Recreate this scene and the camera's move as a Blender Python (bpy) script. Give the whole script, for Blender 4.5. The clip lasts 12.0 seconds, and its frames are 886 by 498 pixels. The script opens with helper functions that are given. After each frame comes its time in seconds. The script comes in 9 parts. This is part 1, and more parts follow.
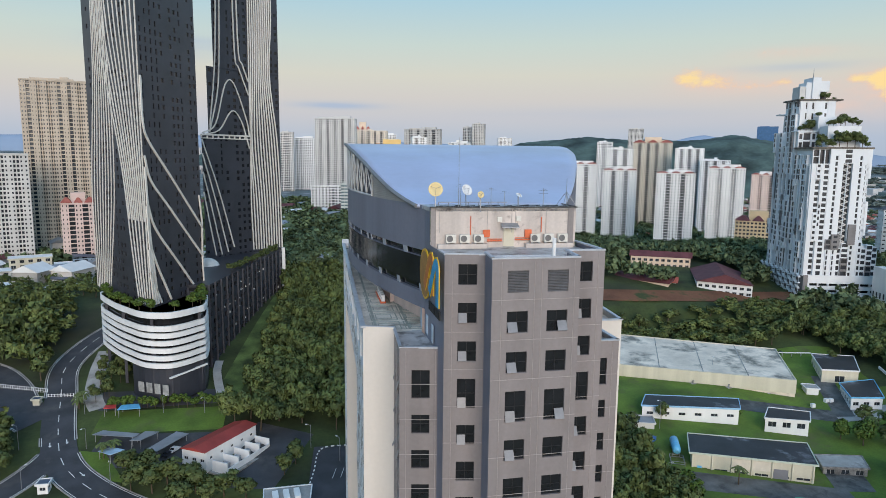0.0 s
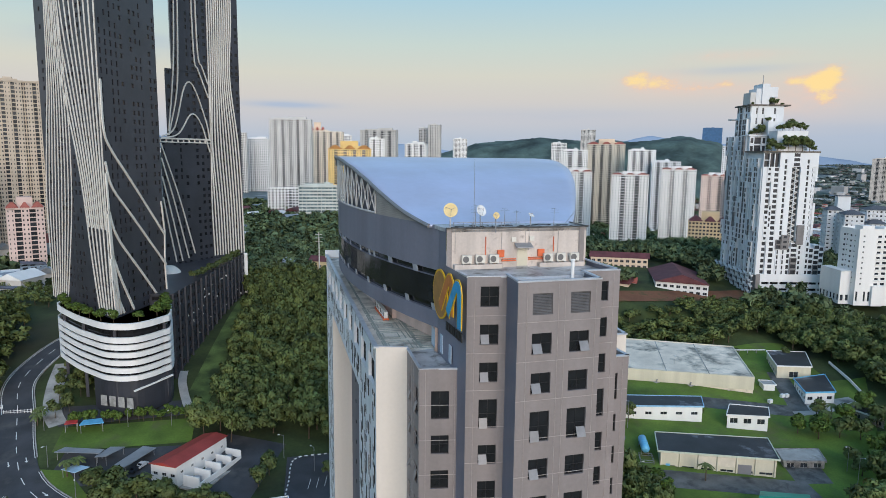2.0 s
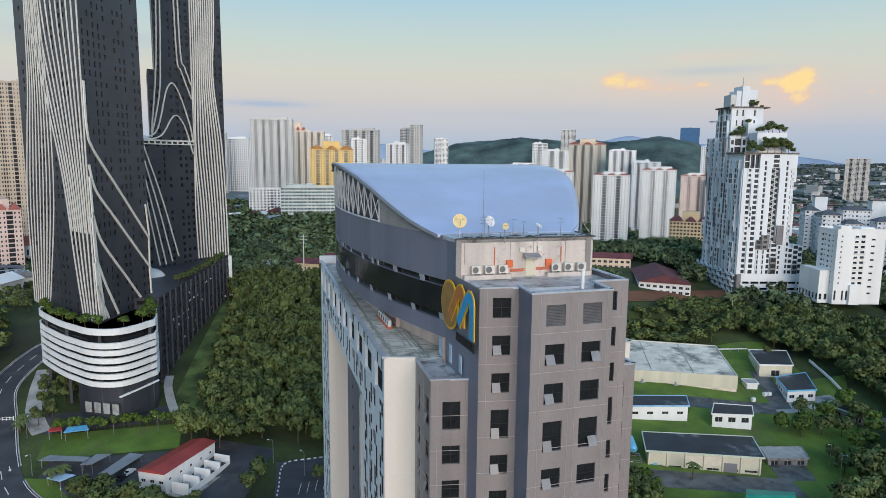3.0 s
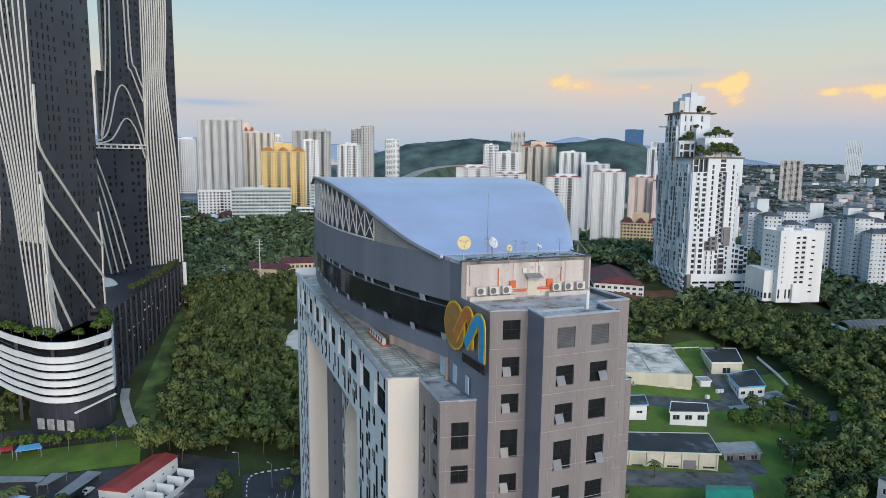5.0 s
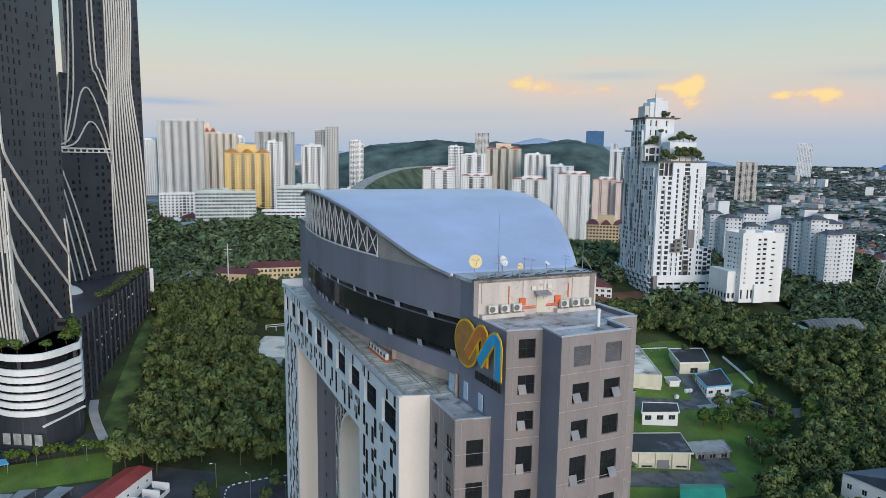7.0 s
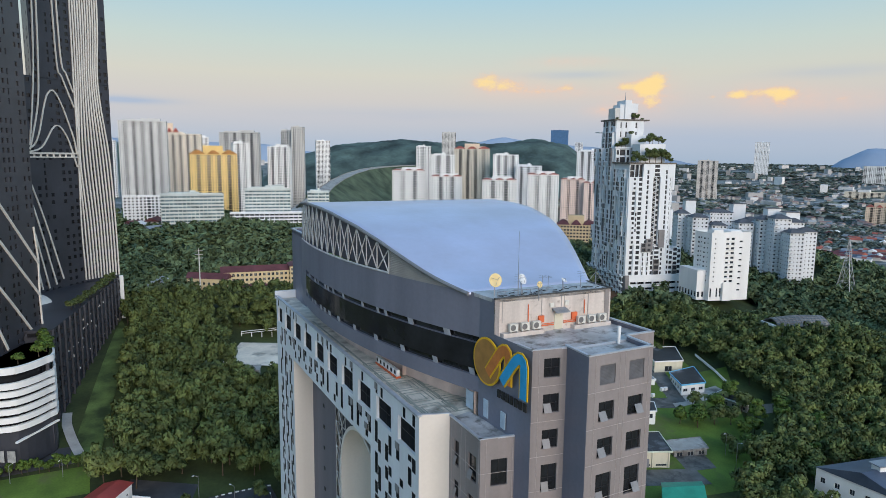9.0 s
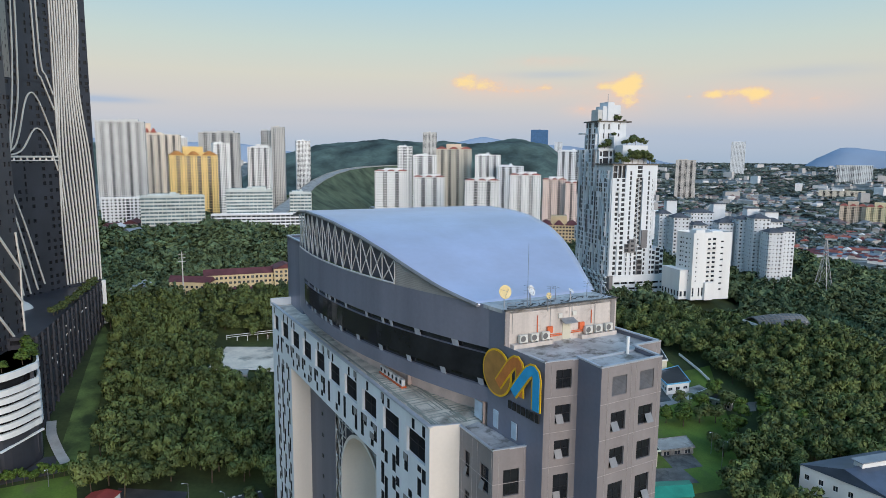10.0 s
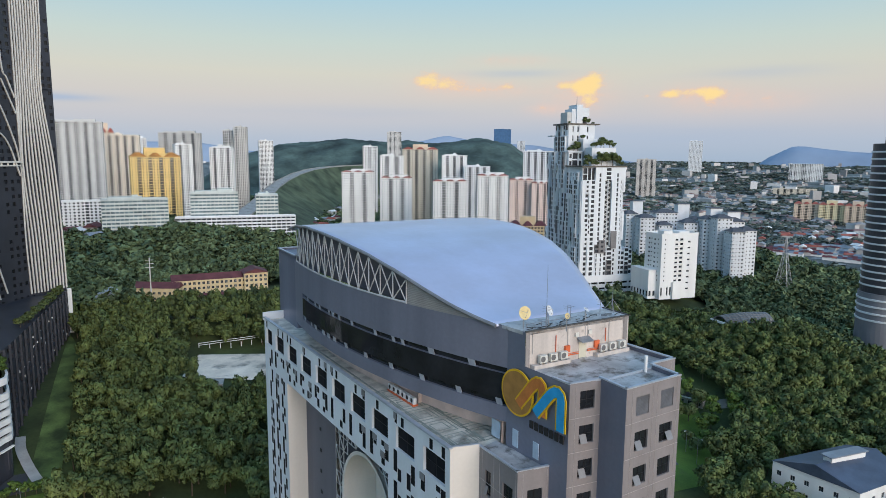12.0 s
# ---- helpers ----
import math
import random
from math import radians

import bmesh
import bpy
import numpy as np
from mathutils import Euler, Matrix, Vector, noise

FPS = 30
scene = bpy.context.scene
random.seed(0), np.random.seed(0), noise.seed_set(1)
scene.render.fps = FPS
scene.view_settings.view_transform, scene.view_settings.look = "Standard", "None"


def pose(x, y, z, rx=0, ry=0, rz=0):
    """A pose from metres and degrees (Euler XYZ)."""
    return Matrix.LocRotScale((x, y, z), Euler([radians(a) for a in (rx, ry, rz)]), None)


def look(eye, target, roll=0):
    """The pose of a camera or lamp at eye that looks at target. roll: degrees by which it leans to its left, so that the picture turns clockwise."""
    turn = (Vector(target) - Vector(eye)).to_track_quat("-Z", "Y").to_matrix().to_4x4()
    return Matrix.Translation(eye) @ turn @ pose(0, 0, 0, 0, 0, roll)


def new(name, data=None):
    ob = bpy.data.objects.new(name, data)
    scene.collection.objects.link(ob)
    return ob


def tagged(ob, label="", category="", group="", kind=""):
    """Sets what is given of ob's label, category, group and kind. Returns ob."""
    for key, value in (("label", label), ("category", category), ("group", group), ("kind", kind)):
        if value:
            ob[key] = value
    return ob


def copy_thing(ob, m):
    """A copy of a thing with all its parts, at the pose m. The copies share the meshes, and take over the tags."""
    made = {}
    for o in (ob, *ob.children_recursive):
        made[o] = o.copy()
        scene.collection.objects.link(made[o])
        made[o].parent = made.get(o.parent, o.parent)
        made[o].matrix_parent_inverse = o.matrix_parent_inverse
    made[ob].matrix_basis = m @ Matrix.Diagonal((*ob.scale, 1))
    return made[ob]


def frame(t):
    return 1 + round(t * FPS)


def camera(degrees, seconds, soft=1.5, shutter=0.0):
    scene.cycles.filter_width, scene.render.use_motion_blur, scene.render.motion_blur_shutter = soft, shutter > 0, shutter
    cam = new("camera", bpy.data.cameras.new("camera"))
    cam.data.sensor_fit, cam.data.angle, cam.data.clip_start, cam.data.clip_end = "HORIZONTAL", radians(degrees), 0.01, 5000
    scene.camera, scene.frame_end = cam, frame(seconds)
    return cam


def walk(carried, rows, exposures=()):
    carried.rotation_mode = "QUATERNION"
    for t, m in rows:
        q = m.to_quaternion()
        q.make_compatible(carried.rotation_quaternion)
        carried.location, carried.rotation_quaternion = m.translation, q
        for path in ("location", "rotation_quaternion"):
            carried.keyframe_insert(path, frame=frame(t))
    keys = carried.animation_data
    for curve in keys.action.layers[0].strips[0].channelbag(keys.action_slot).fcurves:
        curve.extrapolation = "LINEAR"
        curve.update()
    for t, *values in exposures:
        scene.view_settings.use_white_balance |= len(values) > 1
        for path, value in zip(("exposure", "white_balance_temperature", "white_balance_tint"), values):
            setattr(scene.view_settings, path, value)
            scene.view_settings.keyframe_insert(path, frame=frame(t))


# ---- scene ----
cam = camera(68.3, 12.0, soft=0.8)
PATH = [
    (0, (-22.059, -51.358, 108.721), (-21.418, -49.485, 108.441), 0.6),
    (0.5, (-23.626, -50.907, 109.252), (-22.952, -49.045, 108.972), 0.6),
    (1, (-25.14, -50.367, 109.716), (-24.433, -48.517, 109.437), 0.6),
    (1.5, (-26.589, -49.735, 110.234), (-25.849, -47.898, 109.954), 0.6),
    (2, (-28.001, -49.163, 110.82), (-27.229, -47.34, 110.541), 0.6),
    (2.5, (-29.44, -48.69, 111.386), (-28.639, -46.879, 111.107), 0.6),
    (3, (-30.782, -48.05, 111.972), (-29.955, -46.25, 111.692), 0.6),
    (5, (-36.077, -45.787, 114.254), (-35.113, -44.056, 113.976), 0.7),
    (5.5, (-37.262, -45.252, 114.741), (-36.271, -43.536, 114.465), 0.8),
    (6, (-38.459, -44.752, 115.311), (-37.442, -43.051, 115.035), 0.8),
    (6.5, (-39.613, -44.135, 115.817), (-38.571, -42.45, 115.541), 0.8),
    (7, (-40.701, -43.467, 116.202), (-39.64, -41.794, 115.927), 0.8),
    (9, (-45.367, -40.086, 118.291), (-44.22, -38.471, 118.014), 0.6),
    (9.5, (-46.665, -39.222, 118.94), (-45.495, -37.624, 118.662), 0.6),
    (10, (-48.082, -38.389, 119.689), (-46.887, -36.81, 119.411), 0.5),
    (10.5, (-49.173, -37.379, 120.254), (-47.955, -35.817, 119.975), 0.4),
    (11, (-50.404, -36.441, 120.942), (-49.164, -34.897, 120.661), 0.4),
    (11.5, (-51.698, -35.5, 121.589), (-50.436, -33.974, 121.308), 0.4),
    (12, (-52.812, -34.514, 122.209), (-51.53, -33.005, 121.928), 0.4),
]
walk(cam, [(t, look(eye, target, roll)) for t, eye, target, roll in PATH])

# ---------------------------------------------------------------- light
SUN_AZ, SUN_EL = radians(190), radians(18)      # compass angle from +y towards +x, height


def sky_world():
    w = bpy.data.worlds.new("sky")
    scene.world = w
    w.use_nodes = True
    n, l = w.node_tree.nodes, w.node_tree.links
    n.clear()
    out = n.new("ShaderNodeOutputWorld")
    bg = n.new("ShaderNodeBackground")
    l.new(bg.outputs[0], out.inputs[0])
    sky = n.new("ShaderNodeTexSky")
    sky.sky_type, sky.sun_disc = "NISHITA", False
    sky.sun_elevation, sky.sun_rotation = SUN_EL, SUN_AZ
    sky.air_density, sky.dust_density, sky.ozone_density = 1.0, 1.2, 1.5
    tc = n.new("ShaderNodeTexCoord")
    sep = n.new("ShaderNodeSeparateXYZ")
    l.new(tc.outputs["Generated"], sep.inputs[0])

    def m(op, a, b=None):
        k = n.new("ShaderNodeMath")
        k.operation = op
        for i, v in enumerate((a, b)):
            if v is None:
                continue
            if isinstance(v, (int, float)):
                k.inputs[i].default_value = v
            else:
                l.new(v, k.inputs[i])
        return k.outputs[0]

    el = m("ARCSINE", sep.outputs[2])
    az = m("ARCTAN2", sep.outputs[0], sep.outputs[1])
    # evening gradient: haze and rose at the horizon, pale blue above
    ramp = n.new("ShaderNodeValToRGB")
    l.new(m("ADD", m("MULTIPLY", el, 1.6), 0.1), ramp.inputs[0])
    e = ramp.color_ramp.elements
    e[0].position, e[0].color = 0.0, (0.30, 0.36, 0.42, 1)
    e[1].position, e[1].color = 1.0, (0.20, 0.40, 0.66, 1)
    for p, c in ((0.10, (0.40, 0.50, 0.64)), (0.14, (0.46, 0.53, 0.65)), (0.19, (0.57, 0.57, 0.62)), (0.24, (0.65, 0.61, 0.58)), (0.29, (0.68, 0.66, 0.57)),
                 (0.36, (0.59, 0.68, 0.63)), (0.48, (0.40, 0.63, 0.75)), (0.70, (0.30, 0.53, 0.75))):
        k = e.new(p)
        k.color = (*c, 1)
    mix = n.new("ShaderNodeMixRGB")
    mix.inputs[0].default_value = 0.06
    l.new(ramp.outputs[0], mix.inputs[1])
    gain = n.new("ShaderNodeMixRGB")
    gain.blend_type, gain.inputs[0].default_value = "MULTIPLY", 1.0
    gain.inputs[2].default_value = (0.12, 0.12, 0.12, 1)
    l.new(sky.outputs[0], gain.inputs[1])
    l.new(gain.outputs[0], mix.inputs[2])
    # broken clouds, lit by the low sun
    comb = n.new("ShaderNodeCombineXYZ")
    l.new(m("MULTIPLY", az, 34.0), comb.inputs[0])
    l.new(m("MULTIPLY", el, 52.0), comb.inputs[1])
    nz = n.new("ShaderNodeTexNoise")
    nz.inputs["Scale"].default_value, nz.inputs["Detail"].default_value, nz.inputs["Roughness"].default_value = 1.15, 9.0, 0.68
    l.new(comb.outputs[0], nz.inputs["Vector"])
    total = None
    for ca, ce, wa, we, k in CLOUDS:
        da = m("DIVIDE", m("SUBTRACT", az, radians(ca)), radians(wa))
        de = m("DIVIDE", m("SUBTRACT", el, radians(ce)), radians(we))
        g = m("MULTIPLY", m("EXPONENT", m("MULTIPLY", m("ADD", m("MULTIPLY", da, da), m("MULTIPLY", de, de)), -1.0)), k)
        total = g if total is None else m("ADD", total, g)
    dens = m("SUBTRACT", m("ADD", m("MULTIPLY", nz.outputs[0], 4.4), m("MULTIPLY", total, 1.35)), 3.1)
    # blue-grey veils
    veil = None
    for ca, ce, wa, we, k in STREAKS:
        da = m("DIVIDE", m("SUBTRACT", az, radians(ca)), radians(wa))
        de = m("DIVIDE", m("SUBTRACT", el, radians(ce)), radians(we))
        g = m("MULTIPLY", m("EXPONENT", m("MULTIPLY", m("ADD", m("MULTIPLY", da, da), m("MULTIPLY", de, de)), -1.0)), k)
        veil = g if veil is None else m("ADD", veil, g)
    comb2 = n.new("ShaderNodeCombineXYZ")
    l.new(m("MULTIPLY", az, 5.0), comb2.inputs[0])
    l.new(m("MULTIPLY", el, 60.0), comb2.inputs[1])
    nz2 = n.new("ShaderNodeTexNoise")
    nz2.inputs["Scale"].default_value, nz2.inputs["Detail"].default_value = 1.0, 4.0
    l.new(comb2.outputs[0], nz2.inputs["Vector"])
    veil_amount = m("MINIMUM", m("MULTIPLY", veil, m("MULTIPLY", nz2.outputs[0], 1.5)), 0.8)
    mixv = n.new("ShaderNodeMixRGB")
    l.new(veil_amount, mixv.inputs[0])
    l.new(mix.outputs[0], mixv.inputs[1])
    mixv.inputs[2].default_value = (0.40, 0.50, 0.66, 1)
    # rose blush round the cloud banks
    blush = None
    for ca, ce, wa, we, k in BLUSH:
        da = m("DIVIDE", m("SUBTRACT", az, radians(ca)), radians(wa))
        de = m("DIVIDE", m("SUBTRACT", el, radians(ce)), radians(we))
        g = m("MULTIPLY", m("EXPONENT", m("MULTIPLY", m("ADD", m("MULTIPLY", da, da), m("MULTIPLY", de, de)), -1.0)), k)
        blush = g if blush is None else m("ADD", blush, g)
    mixb = n.new("ShaderNodeMixRGB")
    l.new(m("MINIMUM", m("MULTIPLY", blush, m("MULTIPLY", nz.outputs[0], 1.7)), 0.7), mixb.inputs[0])
    l.new(mixv.outputs[0], mixb.inputs[1])
    mixb.inputs[2].default_value = (0.84, 0.60, 0.50, 1)
    cover = n.new("ShaderNodeMapRange")
    cover.inputs[1].default_value, cover.inputs[2].default_value = 0.0, 2.3
    cover.interpolation_type = "SMOOTHSTEP"
    l.new(dens, cover.inputs[0])
    cloud = n.new("ShaderNodeValToRGB")
    l.new(m("MULTIPLY", dens, 0.7), cloud.inputs[0])
    cloud.color_ramp.elements[0].color = (0.80, 0.56, 0.50, 1)
    cloud.color_ramp.elements[1].color = (0.98, 0.60, 0.34, 1)
    cloud.color_ramp.elements[1].position = 0.55
    core = cloud.color_ramp.elements.new(1.0)
    core.color = (1.0, 0.74, 0.34, 1)
    mix2 = n.new("ShaderNodeMixRGB")
    l.new(cover.outputs[0], mix2.inputs[0])
    l.new(mixb.outputs[0], mix2.inputs[1])
    l.new(cloud.outputs[0], mix2.inputs[2])
    # brighter sky round the low sun
    dotn = n.new("ShaderNodeVectorMath")
    dotn.operation = "DOT_PRODUCT"
    l.new(tc.outputs["Generated"], dotn.inputs[0])
    dotn.inputs[1].default_value = (math.sin(SUN_AZ) * math.cos(SUN_EL), math.cos(SUN_AZ) * math.cos(SUN_EL), math.sin(SUN_EL))
    lobe = m("MAXIMUM", m("ADD", m("MULTIPLY", dotn.outputs["Value"], 0.85), 0.15), 0.0)
    glow = n.new("ShaderNodeMixRGB")
    glow.blend_type, glow.inputs[0].default_value = "MULTIPLY", 1.0
    l.new(mix2.outputs[0], glow.inputs[1])
    l.new(m("ADD", m("MULTIPLY", m("MULTIPLY", lobe, lobe), 0.75), 1.0), glow.inputs[2])
    l.new(glow.outputs[0], bg.inputs[0])
    bg.inputs[1].default_value = 1.0


CLOUDS = ((39.0, 6.4, 1.7, 0.85, 1.75), (41.2, 6.0, 1.8, 0.6, 1.3), (44.5, 5.7, 2.0, 0.45, 1.05), (46.0, 6.0, 0.9, 0.4, 1.0), (45.2, 8.1, 3.0, 0.35, 0.6),
          (53.0, 6.5, 1.05, 0.85, 1.9), (51.6, 5.9, 1.3, 0.55, 1.55), (52.6, 5.2, 1.2, 0.8, 1.7), (50.4, 5.9, 0.8, 0.45, 1.2), (48.8, 4.1, 0.8, 0.3, 0.9), (52.8, 4.2, 1.0, 0.6, 0.9),
          (60.4, 5.2, 1.7, 0.5, 1.7), (62.6, 5.2, 1.2, 0.6, 1.7), (58.9, 5.1, 0.8, 0.4, 1.3), (62.0, 4.2, 0.9, 0.7, 1.0), (57.2, 5.0, 0.7, 0.22, 1.2), (66.5, 4.6, 2.4, 0.4, 0.9), (33.0, 7.6, 3.0, 0.5, 0.55),
          (80.0, 6.0, 6.0, 1.2, 0.8), (100.0, 7.0, 7.0, 1.5, 0.8), (-40.0, 8.0, 9.0, 1.6, 0.8), (150.0, 9.0, 12.0, 2.5, 0.8))
BLUSH = ((40.5, 6.0, 3.2, 1.0, 0.5), (45.5, 5.6, 3.0, 0.7, 0.45), (46.0, 8.0, 4.0, 0.5, 0.35), (52.0, 5.2, 2.6, 1.5, 0.6), (49.0, 4.0, 1.6, 0.5, 0.5), (61.5, 4.8, 3.4, 1.1, 0.55), (66.5, 4.4, 3.0, 0.8, 0.35))
STREAKS = ((9.6, 4.2, 3.4, 0.3, 1.1), (31.0, 3.6, 9.0, 0.5, 0.35), (56.0, 1.8, 16.0, 0.9, 0.45), (47.0, 6.9, 5.0, 0.35, 0.5), (66.0, 6.6, 6.0, 0.5, 0.35), (-3.0, 8.5, 5.0, 0.8, 0.7))
sky_world()
sun = new("sun", bpy.data.lights.new("sun", "SUN"))
sun.data.energy, sun.data.angle, sun.data.color = 2.25, radians(38), (1.0, 0.85, 0.73)
sun.matrix_world = look((0, 0, 300), (-300 * math.sin(SUN_AZ), -300 * math.cos(SUN_AZ), 300 - 300 * math.tan(SUN_EL)))

# ---------------------------------------------------------------- materials
MATS = {}


def mat(name, base, rough=0.7, metal=0.0, var=0.12, scale=0.6, fine=6.0, bump=0.15, stain=None, island=0.0, spec=0.4, second=None,
        streak=False, alpha=1.0):
    """A surface with colour variation at two scales, optional stains or vertical streaks and fine relief."""
    if name in MATS:
        return MATS[name]
    mt = bpy.data.materials.new(name)
    mt.use_nodes = True
    n, l = mt.node_tree.nodes, mt.node_tree.links
    b = n["Principled BSDF"]
    b.inputs["Roughness"].default_value, b.inputs["Metallic"].default_value = rough, metal
    b.inputs["Specular IOR Level"].default_value = spec
    tc = n.new("ShaderNodeTexCoord")
    big, small = n.new("ShaderNodeTexNoise"), n.new("ShaderNodeTexNoise")
    for k, s, d in ((big, scale, 4.0), (small, fine, 6.0)):
        k.inputs["Scale"].default_value, k.inputs["Detail"].default_value = s, d
        l.new(tc.outputs["Object"], k.inputs["Vector"])
    if streak:
        mp = n.new("ShaderNodeMapping")
        mp.inputs["Scale"].default_value = (1.0, 1.0, 0.06)
        l.new(tc.outputs["Object"], mp.inputs[0])
        l.new(mp.outputs[0], big.inputs["Vector"])
    ramp = n.new("ShaderNodeValToRGB")
    e = ramp.color_ramp.elements
    dark = tuple(c * (1 - var * 1.6) for c in base)
    lite = tuple(min(1.0, c * (1 + var)) for c in (second or base))
    e[0].position, e[0].color = 0.32, (*dark, 1)
    e[1].position, e[1].color = 0.68, (*lite, 1)
    l.new(big.outputs[0], ramp.inputs[0])
    mul = n.new("ShaderNodeMixRGB")
    mul.blend_type, mul.inputs[0].default_value = "MULTIPLY", 1.0
    r2 = n.new("ShaderNodeMapRange")
    r2.inputs[3].default_value, r2.inputs[4].default_value = 1 - var, 1 + var
    l.new(small.outputs[0], r2.inputs[0])
    l.new(ramp.outputs[0], mul.inputs[1])
    l.new(r2.outputs[0], mul.inputs[2])
    col = mul.outputs[0]
    if stain:
        sc, colour, lo, hi = stain
        st = n.new("ShaderNodeTexNoise")
        st.inputs["Scale"].default_value, st.inputs["Detail"].default_value, st.inputs["Roughness"].default_value = sc, 8.0, 0.65
        l.new(tc.outputs["Object"], st.inputs["Vector"])
        rg = n.new("ShaderNodeMapRange")
        rg.inputs[1].default_value, rg.inputs[2].default_value = lo, hi
        l.new(st.outputs[0], rg.inputs[0])
        mx = n.new("ShaderNodeMixRGB")
        l.new(rg.outputs[0], mx.inputs[0])
        l.new(col, mx.inputs[1])
        mx.inputs[2].default_value = (*colour, 1)
        col = mx.outputs[0]
    if island:
        gi = n.new("ShaderNodeNewGeometry")
        ri = n.new("ShaderNodeMapRange")
        ri.inputs[3].default_value, ri.inputs[4].default_value = 1 - island, 1 + island
        l.new(gi.outputs["Random Per Island"], ri.inputs[0])
        m3 = n.new("ShaderNodeMixRGB")
        m3.blend_type, m3.inputs[0].default_value = "MULTIPLY", 1.0
        l.new(col, m3.inputs[1])
        l.new(ri.outputs[0], m3.inputs[2])
        col = m3.outputs[0]
    l.new(col, b.inputs["Base Color"])
    if bump:
        bp = n.new("ShaderNodeBump")
        bp.inputs["Strength"].default_value, bp.inputs["Distance"].default_value = bump, 0.05
        l.new(small.outputs[0], bp.inputs["Height"])
        l.new(bp.outputs[0], b.inputs["Normal"])
    MATS[name] = mt
    return mt


M = mat
grey_panel = M("grey cladding panels", (0.262, 0.233, 0.231), 0.62, 0, 0.10, 0.35, 3.0, 0.08, streak=True, stain=(0.22, (0.195, 0.172, 0.172), 0.54, 0.80))
dark_clad = M("blue-black metal cladding", (0.205, 0.215, 0.275), 0.45, 0.25, 0.10, 0.2, 2.0, 0.05, streak=True)
cream_paint = M("cream painted render", (0.73, 0.675, 0.615), 0.75, 0, 0.05, 0.3, 2.5, 0.06, streak=True)
white_clad = M("pale blue-white cladding", (0.76, 0.79, 0.83), 0.5, 0.1, 0.06, 0.2, 2.0, 0.05, streak=True)
coping_mat = M("pale metal coping", (0.52, 0.56, 0.62), 0.4, 0.4, 0.08, 1.0, 8.0, 0.05)
roof_metal = M("curved sheet metal roof", (0.62, 0.62, 0.75), 0.36, 0.5, 0.05, 0.12, 1.2, 0.03, second=(0.62, 0.64, 0.80))
slab_mat = M("stained roof slab", (0.44, 0.44, 0.45), 0.38, 0, 0.20, 0.35, 3.0, 0.12, stain=(0.55, (0.07, 0.065, 0.06), 0.50, 0.66))
terrace_mat = M("weathered terrace tiles", (0.68, 0.64, 0.57), 0.7, 0, 0.18, 0.5, 4.0, 0.12, stain=(0.30, (0.16, 0.155, 0.13), 0.52, 0.70))
terrace_tile = M("green-grey paving", (0.34, 0.37, 0.33), 0.7, 0, 0.15, 0.8, 5.0, 0.1)
pent_paint = M("stained off-white render", (0.60, 0.53, 0.48), 0.85, 0, 0.12, 0.5, 4.0, 0.15, stain=(0.9, (0.30, 0.25, 0.22), 0.58, 0.75), streak=True)
pink_paint = M("pale pink render", (0.62, 0.50, 0.46), 0.85, 0, 0.08, 0.5, 4.0, 0.1)
glass = M("dark tinted window glass", (0.020, 0.022, 0.026), 0.06, 0, 0.25, 0.3, 2.0, 0.0, spec=0.55)
# paler and bluer than the near glass, in place of distance haze
far_glass = M("haze-paled far window glass", (0.05, 0.058, 0.07), 0.15, 0.25, 0.35, 0.15, 1.0, 0.0, spec=0.5)
pale_glass = M("pale blue-green glazing", (0.16, 0.22, 0.24), 0.15, 0.1, 0.3, 0.2, 1.0, 0.0)
sash_mat = M("open aluminium sash with grey glass", (0.23, 0.23, 0.24), 0.4, 0.1, 0.1, 1.0, 6.0, 0.05)
facade_dark = M("unlit facade opening", (0.018, 0.019, 0.022), 0.6, 0, 0.25, 0.3, 2.0, 0.0, spec=0.03)
frame_mat = M("dark window frame", (0.026, 0.026, 0.03), 0.5, 0.3, 0.1, 1.0, 6.0, 0.05)
steel_white = M("pale painted steel", (0.60, 0.60, 0.60), 0.5, 0.2, 0.08, 1.0, 6.0, 0.05)
steel_grey = M("galvanised steel", (0.34, 0.35, 0.37), 0.45, 0.6, 0.12, 1.0, 8.0, 0.08)
louver_mat = M("grey aluminium louvres", (0.20, 0.20, 0.21), 0.5, 0.3, 0.1, 1.0, 6.0, 0.05)
pale_louver = M("pale ribbed infill cladding", (0.36, 0.35, 0.34), 0.5, 0.2, 0.08, 0.5, 6.0, 0.05)
orange_paint = M("orange-red pipe paint", (0.66, 0.14, 0.05), 0.5, 0, 0.1, 1.0, 8.0, 0.05)
# warm light on the dish is put into its yellow base colour
dish_mat = M("white dish with warm light painted in", (0.78, 0.62, 0.32), 0.55, 0, 0.06, 1.0, 6.0, 0.03)
dish_white = M("white dish", (0.74, 0.75, 0.76), 0.5, 0, 0.05, 1.0, 6.0, 0.03)
ac_mat = M("cream condenser casing", (0.66, 0.64, 0.58), 0.5, 0.1, 0.06, 2.0, 9.0, 0.04)
black_mat = M("black rubber and grille", (0.02, 0.02, 0.02), 0.7, 0, 0.1, 2.0, 9.0, 0.05)
sign_brown = M("brown sign face", (0.40, 0.20, 0.055), 0.45, 0, 0.12, 0.8, 5.0, 0.03)
sign_yellow = M("yellow sign rim", (0.80, 0.47, 0.02), 0.4, 0, 0.06, 0.8, 5.0, 0.03)
sign_orange = M("orange sign face", (0.60, 0.20, 0.05), 0.45, 0, 0.12, 0.8, 5.0, 0.03)
sign_blue = M("light blue sign face", (0.03, 0.36, 0.68), 0.4, 0, 0.08, 0.8, 5.0, 0.03)

